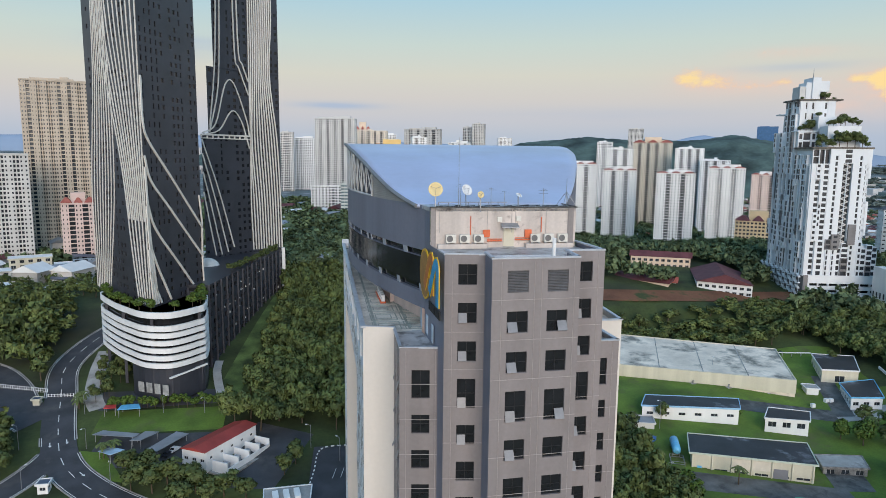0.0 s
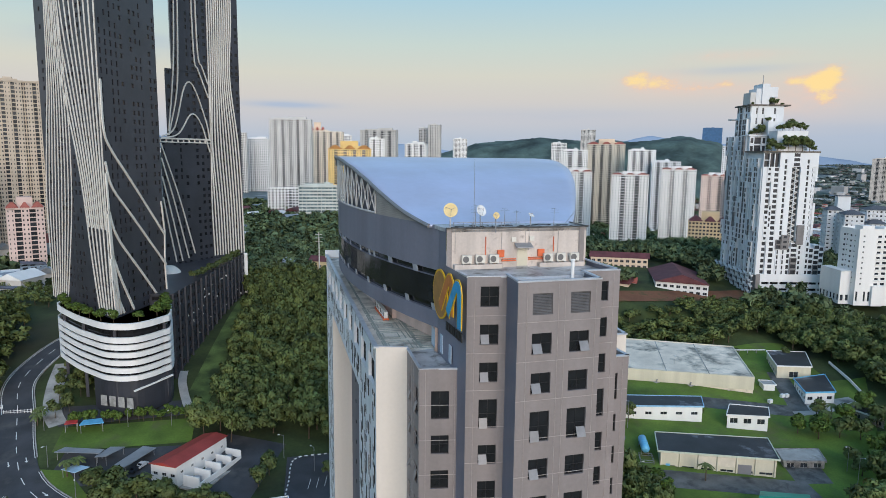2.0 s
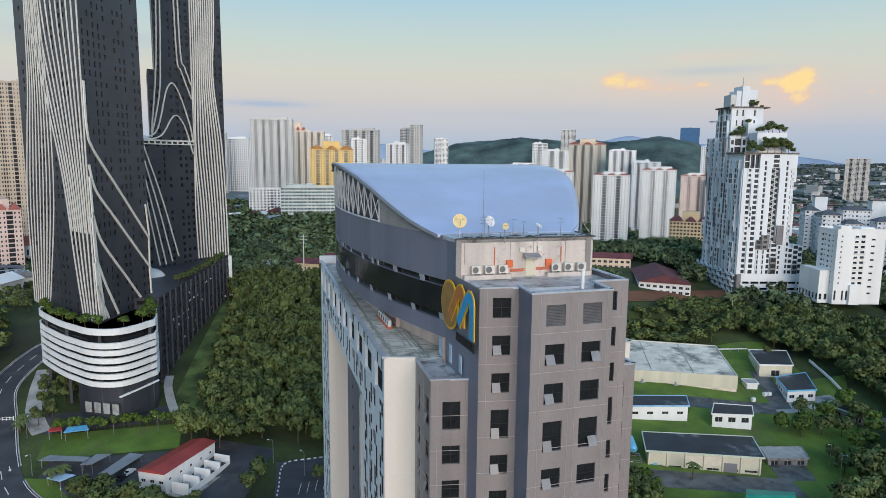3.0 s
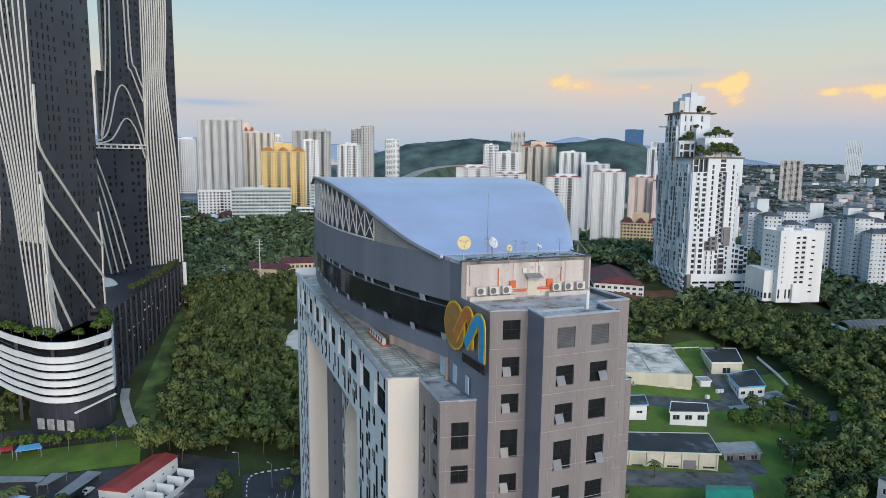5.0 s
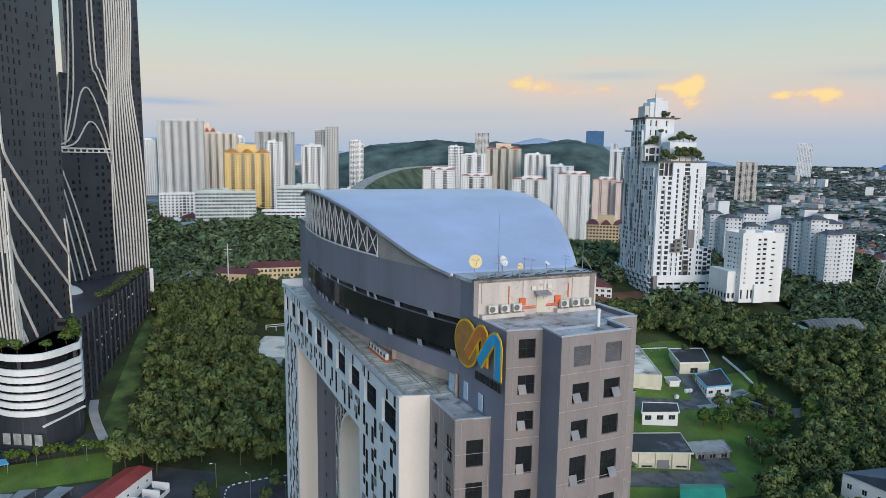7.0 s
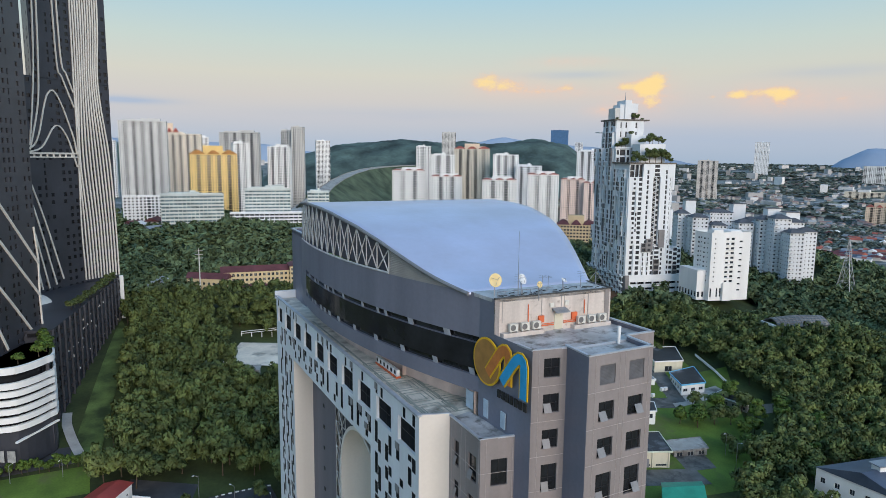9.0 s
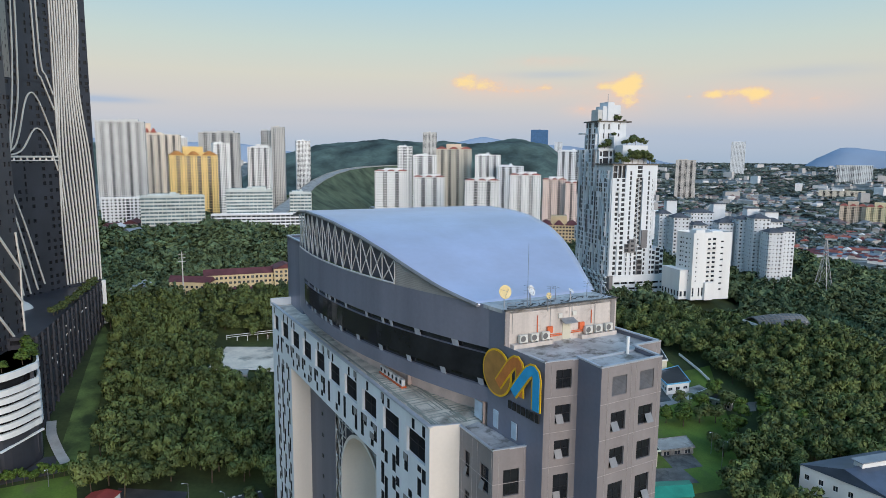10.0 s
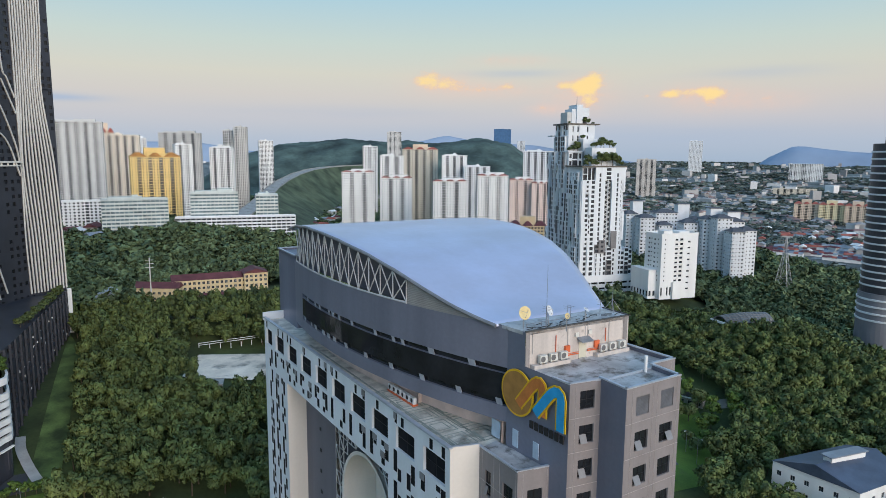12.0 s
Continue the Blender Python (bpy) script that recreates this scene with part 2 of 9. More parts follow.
leaf = M("forest leaves", (0.086, 0.120, 0.041), 0.6, 0, 0.30, 0.11, 1.6, 0.0, island=0.28, spec=0.25, second=(0.130, 0.164, 0.051))
leaf_light = M("bright young leaves", (0.085, 0.15, 0.03), 0.6, 0, 0.2, 0.2, 1.0, 0.0, island=0.45, spec=0.25, second=(0.10, 0.15, 0.025))
# far leaves are lightened to carry some distance haze
leaf_far = M("haze-paled far tree crowns", (0.092, 0.132, 0.072), 0.8, 0, 0.28, 0.06, 0.6, 0.0, island=0.36, spec=0.15, second=(0.132, 0.178, 0.088))
# distance haze is put into these pale blue-green leaf colours
leaf_plain = M("haze-tinted crowns of the plain", (0.130, 0.165, 0.152), 0.9, 0, 0.25, 0.01, 0.2, 0.0, island=0.35, spec=0.1, second=(0.155, 0.192, 0.172))
bark = M("tree bark", (0.10, 0.075, 0.05), 0.9, 0, 0.2, 2.0, 12.0, 0.3)
soil = M("undergrowth and leaf litter", (0.034, 0.050, 0.018), 0.95, 0, 0.3, 0.05, 0.8, 0.3, second=(0.05, 0.07, 0.02), stain=(0.01, (0.05, 0.052, 0.03), 0.55, 0.7))
grass_mat = M("mown grass", (0.130, 0.215, 0.030), 0.9, 0, 0.32, 0.07, 1.6, 0.4, second=(0.105, 0.170, 0.024), stain=(0.09, (0.10, 0.105, 0.045), 0.55, 0.72))
asphalt = M("asphalt", (0.055, 0.056, 0.062), 0.75, 0, 0.18, 0.15, 3.0, 0.15, stain=(0.1, (0.09, 0.088, 0.085), 0.55, 0.7))
concrete = M("weathered concrete", (0.38, 0.37, 0.35), 0.8, 0, 0.15, 0.2, 2.0, 0.15, stain=(0.12, (0.13, 0.12, 0.11), 0.52, 0.7))
yard_mat = M("worn works yard", (0.125, 0.125, 0.12), 0.8, 0, 0.25, 0.2, 2.5, 0.15, stain=(0.16, (0.05, 0.052, 0.05), 0.50, 0.64))
road_paint = M("road paint", (0.75, 0.75, 0.72), 0.7, 0, 0.1, 1.0, 6.0, 0.05)
red_earth = M("bare red earth", (0.20, 0.085, 0.045), 0.95, 0, 0.25, 0.05, 1.0, 0.3, stain=(0.05, (0.05, 0.065, 0.02), 0.52, 0.62))
white_paint = M("white painted wall", (0.78, 0.78, 0.77), 0.8, 0, 0.05, 0.15, 1.5, 0.05, streak=True)
white_cool = M("cool white tower paint", (0.72, 0.74, 0.76), 0.75, 0, 0.05, 0.1, 1.0, 0.05, streak=True)
shed_cream = M("cream shed wall", (0.62, 0.58, 0.46), 0.8, 0, 0.07, 0.3, 2.0, 0.08, streak=True)
# the pale patches are sky sheen painted into the roof colour
flat_black = M("dark wet flat roof with painted sky sheen", (0.026, 0.026, 0.030), 0.5, 0, 0.3, 0.12, 1.5, 0.1, stain=(0.10, (0.22, 0.23, 0.26), 0.56, 0.70))
pool_roof = M("pale stained reservoir deck", (0.82, 0.72, 0.60), 0.9, 0, 0.14, 0.09, 1.2, 0.1, stain=(0.075, (0.24, 0.23, 0.20), 0.52, 0.66), spec=0.05)
red_roof = M("red metal roof sheet", (0.36, 0.055, 0.045), 0.5, 0.1, 0.14, 0.15, 2.0, 0.1)
maroon_roof = M("maroon roof tiles", (0.135, 0.045, 0.05), 0.75, 0, 0.18, 0.15, 2.0, 0.15)
terracotta = M("terracotta roof", (0.38, 0.11, 0.08), 0.75, 0, 0.18, 0.1, 1.0, 0.1)
green_roof = M("green metal roof", (0.03, 0.30, 0.20), 0.45, 0.1, 0.15, 0.15, 2.0, 0.1)
slate_roof = M("blue-grey metal roof", (0.085, 0.11, 0.16), 0.45, 0.2, 0.15, 0.15, 2.0, 0.1)
grey_roof = M("grey sheet roof", (0.32, 0.34, 0.37), 0.45, 0.4, 0.12, 0.15, 2.0, 0.1)
blue_plastic = M("light blue paint", (0.14, 0.46, 0.72), 0.4, 0, 0.1, 0.5, 4.0, 0.04)
red_plastic = M("red canopy", (0.55, 0.05, 0.05), 0.5, 0, 0.1, 0.5, 4.0, 0.04)
tower_dark = M("charcoal curtain wall", (0.048, 0.051, 0.064), 0.42, 0.15, 0.14, 0.08, 0.8, 0.04)
tower_slot = M("black window slots", (0.016, 0.017, 0.020), 0.12, 0, 0.2, 0.1, 1.0, 0.0)
rib_mat = M("pale cream fin", (0.78, 0.74, 0.68), 0.5, 0.1, 0.05, 0.1, 1.0, 0.03)
beige_paint = M("beige apartment paint", (0.52, 0.44, 0.35), 0.8, 0, 0.07, 0.1, 1.0, 0.05)
yellow_paint = M("yellow ochre apartment paint", (0.78, 0.55, 0.22), 0.8, 0, 0.07, 0.1, 1.0, 0.05)
peach_paint = M("peach apartment paint", (0.70, 0.56, 0.43), 0.8, 0, 0.07, 0.1, 1.0, 0.05)
grey_paint = M("pale grey apartment paint", (0.60, 0.59, 0.57), 0.8, 0, 0.07, 0.1, 1.0, 0.05)
grey_dark_paint = M("mid grey panel paint", (0.20, 0.20, 0.22), 0.75, 0, 0.08, 0.1, 1.0, 0.05)
blue_paint = M("blue glass tower", (0.06, 0.15, 0.30), 0.3, 0.1, 0.1, 0.1, 1.0, 0.0)
orange_roof = M("orange tile roof", (0.50, 0.22, 0.06), 0.8, 0, 0.15, 0.15, 1.0, 0.1)
# bluish tint of the haze is mixed into the hill's green
hill_mat = M("haze-tinted wooded hillside", (0.046, 0.078, 0.074), 0.95, 0, 0.35, 0.012, 0.09, 0.8, second=(0.072, 0.110, 0.098))
# base lightened and blued to stand for haze; the pale specks are roofs
town_green = M("haze-tinted plain of trees, gardens and roofs", (0.105, 0.132, 0.135), 0.95, 0, 0.30, 0.006, 0.05, 0.2, second=(0.135, 0.162, 0.160), stain=(0.025, (0.34, 0.33, 0.33), 0.52, 0.60))


# ---------------------------------------------------------------- mesh helpers
def mesh_of(name, verts, faces, material=None, smooth=False):
    me = bpy.data.meshes.new(name)
    me.from_pydata([tuple(v) for v in verts], [], [tuple(f) for f in faces])
    if material:
        me.materials.append(material)
    if smooth:
        me.shade_smooth()
    me.update()
    return me


def array_mesh(name, verts, quads, material):
    """A large mesh of quads from arrays, without checks."""
    verts, quads = np.asarray(verts, np.float32), np.asarray(quads, np.int32)
    me = bpy.data.meshes.new(name)
    me.vertices.add(len(verts))
    me.vertices.foreach_set("co", verts.ravel())
    k = quads.shape[1]
    me.loops.add(quads.size)
    me.loops.foreach_set("vertex_index", quads.ravel())
    me.polygons.add(len(quads))
    me.polygons.foreach_set("loop_start", np.arange(0, quads.size, k, dtype=np.int32))
    me.update(calc_edges=True)
    me.materials.append(material)
    return me


class Build:
    """Collects boxes, prisms, tubes and panels for one mesh."""

    def __init__(self):
        self.v, self.f = [], []

    def add(self, verts, faces):
        o = len(self.v)
        self.v += [tuple(p) for p in verts]
        self.f += [tuple(i + o for i in q) for q in faces]
        return self

    def box(self, x0, x1, y0, y1, z0, z1, m=None):
        p = [Vector((x, y, z)) for z in (z0, z1) for x, y in ((x0, y0), (x1, y0), (x1, y1), (x0, y1))]
        if m is not None:
            p = [m @ q for q in p]
        return self.add(p, [(3, 2, 1, 0), (4, 5, 6, 7), (0, 1, 5, 4), (1, 2, 6, 5), (2, 3, 7, 6), (3, 0, 4, 7)])

    def prism(self, plan, z0, z1, bottom=True):
        n = len(plan)
        v = [(x, y, z0) for x, y in plan] + [(x, y, z1) for x, y in plan]
        f = [(i, (i + 1) % n, n + (i + 1) % n, n + i) for i in range(n)] + [tuple(range(n, 2 * n))]
        if bottom:
            f.append(tuple(range(n - 1, -1, -1)))
        return self.add(v, f)

    def tube(self, a, b, r, r2=None, n=6):
        a, b = Vector(a), Vector(b)
        r2 = r if r2 is None else r2
        q = (b - a).to_track_quat("Z", "Y")
        ring = [Vector((math.cos(2 * math.pi * i / n), math.sin(2 * math.pi * i / n), 0)) for i in range(n)]
        v = [a + q @ (p * r) for p in ring] + [b + q @ (p * r2) for p in ring]
        f = [(i, (i + 1) % n, n + (i + 1) % n, n + i) for i in range(n)] + [tuple(range(n - 1, -1, -1)), tuple(range(n, 2 * n))]
        return self.add(v, f)

    def beam(self, a, b, w, h=None):
        """A square bar from a to b."""
        a, b = Vector(a), Vector(b)
        h = w if h is None else h
        d = (b - a).normalized()
        side = d.cross(Vector((0, 0, 1)))
        side = side.normalized() if side.length > 1e-3 else Vector((1, 0, 0))
        up = side.cross(d)
        c = [(-w / 2, -h / 2), (w / 2, -h / 2), (w / 2, h / 2), (-w / 2, h / 2)]
        v = [p + side * i + up * j for p in (a, b) for i, j in c]
        return self.add(v, [(3, 2, 1, 0), (4, 5, 6, 7), (0, 1, 5, 4), (1, 2, 6, 5), (2, 3, 7, 6), (3, 0, 4, 7)])

    def panel(self, p0, p1, z0, z1, holes=(), depth=0.3, back=False):
        """An upright wall skin from p0 to p1, its outside to the right, with reveals round rectangular holes (s0, s1, za, zb)
        that share their s0, s1 column by column."""
        p0, p1 = Vector((*p0[:2], 0)), Vector((*p1[:2], 0))
        d = (p1 - p0)
        length = d.length
        d.normalize()
        inn = Vector((-d.y, d.x, 0)) * depth

        def P(s, z, i=0):
            return p0 + d * s + Vector((0, 0, z)) + inn * i

        def quad(s0, s1, a, b):
            if s1 - s0 > 1e-4 and b - a > 1e-4:
                self.add([P(s0, a), P(s1, a), P(s1, b), P(s0, b)], [(0, 1, 2, 3)])

        cols = {}
        for s0, s1, a, b in holes:
            cols.setdefault((s0, s1), []).append((a, b))
        at = 0.0
        for (s0, s1), hs in sorted(cols.items()):
            quad(at, s0, z0, z1)
            zat = z0
            for a, b in sorted(hs):
                quad(s0, s1, zat, a)
                zat = b
                c = [P(s0, a), P(s1, a), P(s1, b), P(s0, b)]
                k = [P(s0, a, 1), P(s1, a, 1), P(s1, b, 1), P(s0, b, 1)]
                self.add(c + k, [(0, 4, 5, 1), (1, 5, 6, 2), (2, 6, 7, 3), (3, 7, 4, 0)])
            quad(s0, s1, zat, z1)
            at = s1
        quad(at, length, z0, z1)
        return self

    def mesh(self, name, material, smooth=False):
        return mesh_of(name, self.v, self.f, material, smooth)


def part(name, b, material, parent=None, label="", smooth=False):
    ob = new(name, b if isinstance(b, bpy.types.Mesh) else b.mesh(name, material, smooth))
    if parent is not None:
        ob.parent = parent
    if label:
        ob["label"] = label
    return ob


def thing(name, b, material, label, category, group="", kind="", smooth=False):
    return tagged(part(name, b, material, None, "", smooth), label, category, group, kind)


def empty(name, label, category, at=(0, 0, 0), group="", kind=""):
    ob = new(name)
    ob.location = at
    ob.empty_display_size = 0.1
    return tagged(ob, label, category, group, kind)


def smooth_step(a, b, x):
    t = np.clip((np.asarray(x, float) - a) / (b - a), 0, 1)
    return t * t * (3 - 2 * t)


def ground(x, y):
    """Height of the land: a low ridge behind the tower, higher on the west, a plain to the east."""
    x, y = np.asarray(x, float), np.asarray(y, float)
    ridge = 2 + 33 * np.exp(-((y - 330) / 150) ** 2) * (1 - smooth_step(500, 860, x))
    west = 1 - smooth_step(180, 420, x)
    h = ridge + 38 * west * smooth_step(380, 640, y) - 2 * smooth_step(500, 900, x)
    h = h + 9 * np.exp(-(((x - 352) / 48) ** 2 + ((y - 206) / 40) ** 2))
    h = h + 17 * np.exp(-(((x - 312) / 50) ** 2 + ((y - 112) / 50) ** 2))
    flat = 1 - smooth_step(44, 70, np.hypot(x - 188, y - 192))         # levelled for the reservoir
    pad = 1 - smooth_step(26, 48, np.hypot(x - 65, y - 254))           # levelled for the concrete pad
    h = h * (1 - pad) + np.minimum(h, 24.4) * pad
    h = h + 88 * smooth_step(1500, 5000, np.hypot(x, y))                # the plain rises towards the horizon
    return h * (1 - flat) + np.minimum(h, 12.0) * flat


def gz(x, y):
    return float(ground(x, y))

# ---------------------------------------------------------------- land
def sheet(name, xs, ys, material, dz=0.0):
    X, Y = np.meshgrid(xs, ys)
    Z = ground(X, Y) + dz
    nx, ny = len(xs), len(ys)
    i = np.arange(nx * ny).reshape(ny, nx)
    q = np.stack([i[:-1, :-1], i[:-1, 1:], i[1:, 1:], i[1:, :-1]], -1).reshape(-1, 4)
    me = array_mesh(name, np.stack([X, Y, Z], -1).reshape(-1, 3), q, material)
    me.shade_smooth()
    return me


def patch(name, corners, material, label, category, dz=0.12, n=24):
    """A draped four-cornered piece of ground."""
    a, b, c, d = (np.array(p, float) for p in corners)
    u, v = np.meshgrid(np.linspace(0, 1, n), np.linspace(0, 1, n))
    u, v = u[..., None], v[..., None]
    p = a * (1 - u) * (1 - v) + b * u * (1 - v) + c * u * v + d * (1 - u) * v
    z = ground(p[..., 0], p[..., 1]) + dz
    i = np.arange(n * n).reshape(n, n)
    q = np.stack([i[:-1, :-1], i[:-1, 1:], i[1:, 1:], i[1:, :-1]], -1).reshape(-1, 4)
    me = array_mesh(name, np.concatenate([p, z[..., None]], -1).reshape(-1, 3), q, material)
    return tagged(new(name, me), label, category, kind="structure")


def smooth_line(pts, step=4.0):
    """A Catmull-Rom line through plan points."""
    P = [Vector(p).to_2d() for p in pts]
    P = [P[0] * 2 - P[1]] + P + [P[-1] * 2 - P[-2]]
    out = []
    for k in range(1, len(P) - 2):
        p0, p1, p2, p3 = P[k - 1:k + 3]
        n = max(2, int((p2 - p1).length / step))
        for j in range(n):
            t = j / n
            out.append(0.5 * ((2 * p1) + (p2 - p0) * t + (2 * p0 - 5 * p1 + 4 * p2 - p3) * t * t + (3 * p1 - p0 - 3 * p2 + p3) * t ** 3))
    return out + [P[-2]]


def strip(line, w0, w1, dz, h=0.0):
    """A draped band between two offsets from a plan line; with a height it gets sides."""
    b = Build()
    rows = []
    for k, p in enumerate(line):
        d = (line[min(k + 1, len(line) - 1)] - line[max(k - 1, 0)]).normalized()
        s = Vector((d.y, -d.x))
        row = []
        for w in (w0, w1):
            q = p + s * w
            row.append(Vector((q.x, q.y, gz(q.x, q.y) + dz)))
        rows.append(row)
    for a, c in zip(rows, rows[1:]):
        b.add([a[0], a[1], c[1], c[0]], [(0, 1, 2, 3)])
        if h:
            lo = [p - Vector((0, 0, h)) for p in (a[0], a[1], c[1], c[0])]
            b.add([a[0], a[1], c[1], c[0]] + lo, [(0, 3, 7, 4), (1, 5, 6, 2)])
    return b


near_x = np.arange(-260, 560, 7.0)
near_y = np.arange(-160, 700, 7.0)
gxs = np.concatenate([[-4900, -3600, -2600, -1800, -1200, -800, -500, -350], near_x, [640, 760, 900, 1100, 1400, 1800, 2400, 3200, 4000, 4900]])
gys = np.concatenate([[-3000, -1800, -1000, -500, -280], near_y, [780, 900, 1050, 1250, 1500, 1900, 2400, 3000, 3800, 4900]])
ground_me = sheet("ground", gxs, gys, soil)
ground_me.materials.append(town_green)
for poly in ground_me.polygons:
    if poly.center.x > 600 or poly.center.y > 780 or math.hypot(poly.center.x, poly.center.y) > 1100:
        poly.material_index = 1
tagged(new("ground", ground_me), "dark green undergrowth between trees", "ground", kind="structure")

# ---------------------------------------------------------------- office tower (the subject)
TOP, DECK = 100.0, 90.0
WIN_TOPS = [98.9, 95.25, 91.55, 87.9, 83.3] + [79.6 - 3.65 * k for k in range(20)]
V_AX = Vector((math.sin(radians(11)), math.cos(radians(11))))
U_AX = Vector((math.cos(radians(11)), -math.sin(radians(11))))


def win_h(k):
    return 2.9 if k == 3 else 1.95


def wall_x(y):
    """Plan of the bowed west wall."""
    return -1.5 + (3.4 / 56.4) * (y - 14.6) - 0.00485 * (y - 14.6) * (71 - y)


def east_x(y):
    """Plan of the bowed east wall."""
    return 13.9 + 0.80 * (y - 13) - 0.0085 * (y - 13) ** 2


PROFILE_S = [14.9, 17.1, 21.0, 25.6, 30.9, 37.2, 45.4, 50.6, 59.0, 66.0, 72.5]
PROFILE_Z = [103.5, 103.9, 104.8, 106.2, 107.8, 109.2, 110.25, 110.6, 110.75, 110.3, 109.0]


def roof_z(x, y):
    return float(np.interp(x * V_AX.x + y * V_AX.y, PROFILE_S, PROFILE_Z))


tower = empty("office_tower", "tall grey office tower with curved metal roof and dark drum", "office tower")

west_plan = [(-2.65, 4.85), (-1.92, 11.6)] + [(wall_x(y), y) for y in np.linspace(14.6, 71, 29)]


def window_holes(cols, rows, z_off=0.0):
    return [(a, b, WIN_TOPS[k] + z_off - win_h(k), WIN_TOPS[k] + z_off) for a, b in cols for k in rows]


# grey front: bay, chamfer, column, low blocks
ALL = range(len(WIN_TOPS))
LOW = range(3, len(WIN_TOPS))
fronts = [
    ((0.1, 0.12), (8.2, -0.92), 0, TOP, [(1.43, 3.37), (5.13, 7.08)], ALL, "bay"),
    ((9.05, 3.05), (12.9, 2.5), 0, TOP, [(0.78, 2.68)], ALL, "wing"),
    ((-2.65, 4.85), (0.95, 3.75), 0, TOP - 0.2, [(1.28, 3.05)], ALL, "column"),
    ((-5.95, 8.55), (-2.4, 7.4), 0, DECK + 0.15, [(1.18, 2.98)], LOW, "block"),
    ((-4.7, 15.55), (-5.95, 8.55), 0, DECK + 0.15, [(1.15, 2.3), (4.5, 6.3)], LOW, "block"),
    ((13.3, 6.45), (17.2, 5.8), 0, DECK - 0.2, [(0.95, 2.72)], LOW, "block"),
]
wall_b = Build()
openings = []
for p0, p1, z0, z1, cols, rows, kind in fronts:
    wall_b.panel(p0, p1, z0, z1, window_holes(cols, rows), 0.28)
    for a, b in cols:
        for k in rows:
            openings.append((p0, p1, a, b, WIN_TOPS[k] - win_h(k), WIN_TOPS[k], k, kind))
part("grey_wall", wall_b, grey_panel, tower, "taupe-grey panelled front wall")
# shaded side faces of the bay get their shade from the dark cladding colour
side_b = Build()
side_b.panel((0.95, 3.75), (0.1, 0.12), 0, TOP)
side_b.panel((8.2, -0.92), (9.05, 3.05), 0, TOP)
part("return_wall", side_b, dark_clad, tower, "return wall of the front bay, its shade painted dark blue-grey")
for p0, p1, z0, z1 in (((12.9, 2.5), (13.6, 9.3), 0, TOP), ((-2.4, 7.4), (-2.65, 4.85), 0, DECK), ((13.6, 9.3), (-1.72, 11.5), DECK, 99.4)):
    part("return_wall", Build().panel(p0, p1, z0, z1), dark_clad, tower)
right_b = Build()
right_b.panel((17.2, 5.8), (17.9, 12.1), 0, DECK - 0.2)
right_b.panel((17.9, 12.1), (21.35, 11.5), 0, DECK + 0.3)
right_b.panel((21.35, 11.5), (36, 80), 0, DECK + 0.3)
right_b.panel((36, 80), (2.4, 85.5), 0, DECK + 0.3)
part("rear_wall", right_b, cream_paint, tower, "cream end and rear walls")

# roof slabs
slab = Build()
slab.prism([(0.2, 0.22), (8.1, -0.8), (8.95, 3.15), (12.8, 2.6), (13.5, 9.3), (-1.7, 11.45), (-2.55, 4.95), (1.0, 3.85)], 98.9, 99.45)
part("roof_slab", slab, slab_mat, tower, "rain-stained grey flat roof")
low = Build()
low.prism([(-5.8, 8.65), (-2.4, 7.5), (-1.7, 11.5), (-1.6, 16), (-4.65, 15.7)], 88.9, 89.72)
part("low_roof_slab", low, slab_mat, tower)
low = Build()
low.prism([(13.3, 6.55), (17.1, 5.9), (17.8, 12.0), (16, 13), (13.4, 9)], 88.4, 89.2)
part("low_roof_slab", low, slab_mat, tower)
deck_b = Build()
deck_b.prism([(-7.6, 17.05), (-4.6, 15.75), (-1.6, 16), (21.2, 11.7), (35.8, 79.8), (2.5, 85.3)], 88.8, 89.6)
part("terrace_slab", deck_b, terrace_mat, tower, "weathered tiled roof terrace")


def coping(b, pts, z, w=0.35, h=0.22):
    for p, q in zip(pts, pts[1:]):
        d = (Vector(q) - Vector(p)).normalized() * (w * 0.5)
        b.beam((*(Vector(p) - d), z), (*(Vector(q) + d), z), w, h)


cop = []
cop.append(Build())
coping(cop[-1], [(1.05, 3.88), (0.22, 0.25), (8.1, -0.78), (8.95, 3.18)], TOP + 0.02, 0.3, 0.16)
cop.append(Build())
coping(cop[-1], [(9.1, 3.16), (12.78, 2.64), (13.45, 9.2)], TOP + 0.02, 0.3, 0.16)
cop.append(Build())
coping(cop[-1], [(-2.3, 7.2), (-2.52, 4.98), (0.9, 3.92)], TOP - 0.18, 0.3, 0.16)
cop.append(Build())
coping(cop[-1], [(-4.62, 15.6), (-5.82, 8.68), (-2.42, 7.55)], DECK + 0.17, 0.3, 0.16)
cop.append(Build())
coping(cop[-1], [(13.4, 6.55), (17.08, 5.94), (17.8, 12.0)], DECK - 0.18, 0.4, 0.16)
cop.append(Build())
coping(cop[-1], [(17.9, 12.1), (21.3, 11.6), (24, 24)], DECK + 0.34, 0.4, 0.16)
for b in cop:
    part("coping", b, coping_mat, tower, "pale metal parapet coping")
inner = Build()
inner.beam((1.2, 3.95, 99.55), (8.8, 3.0, 99.55), 0.16, 0.24)
part("roof_upstand", inner, coping_mat, tower)

# upright and level joints of the cladding
joints = Build()
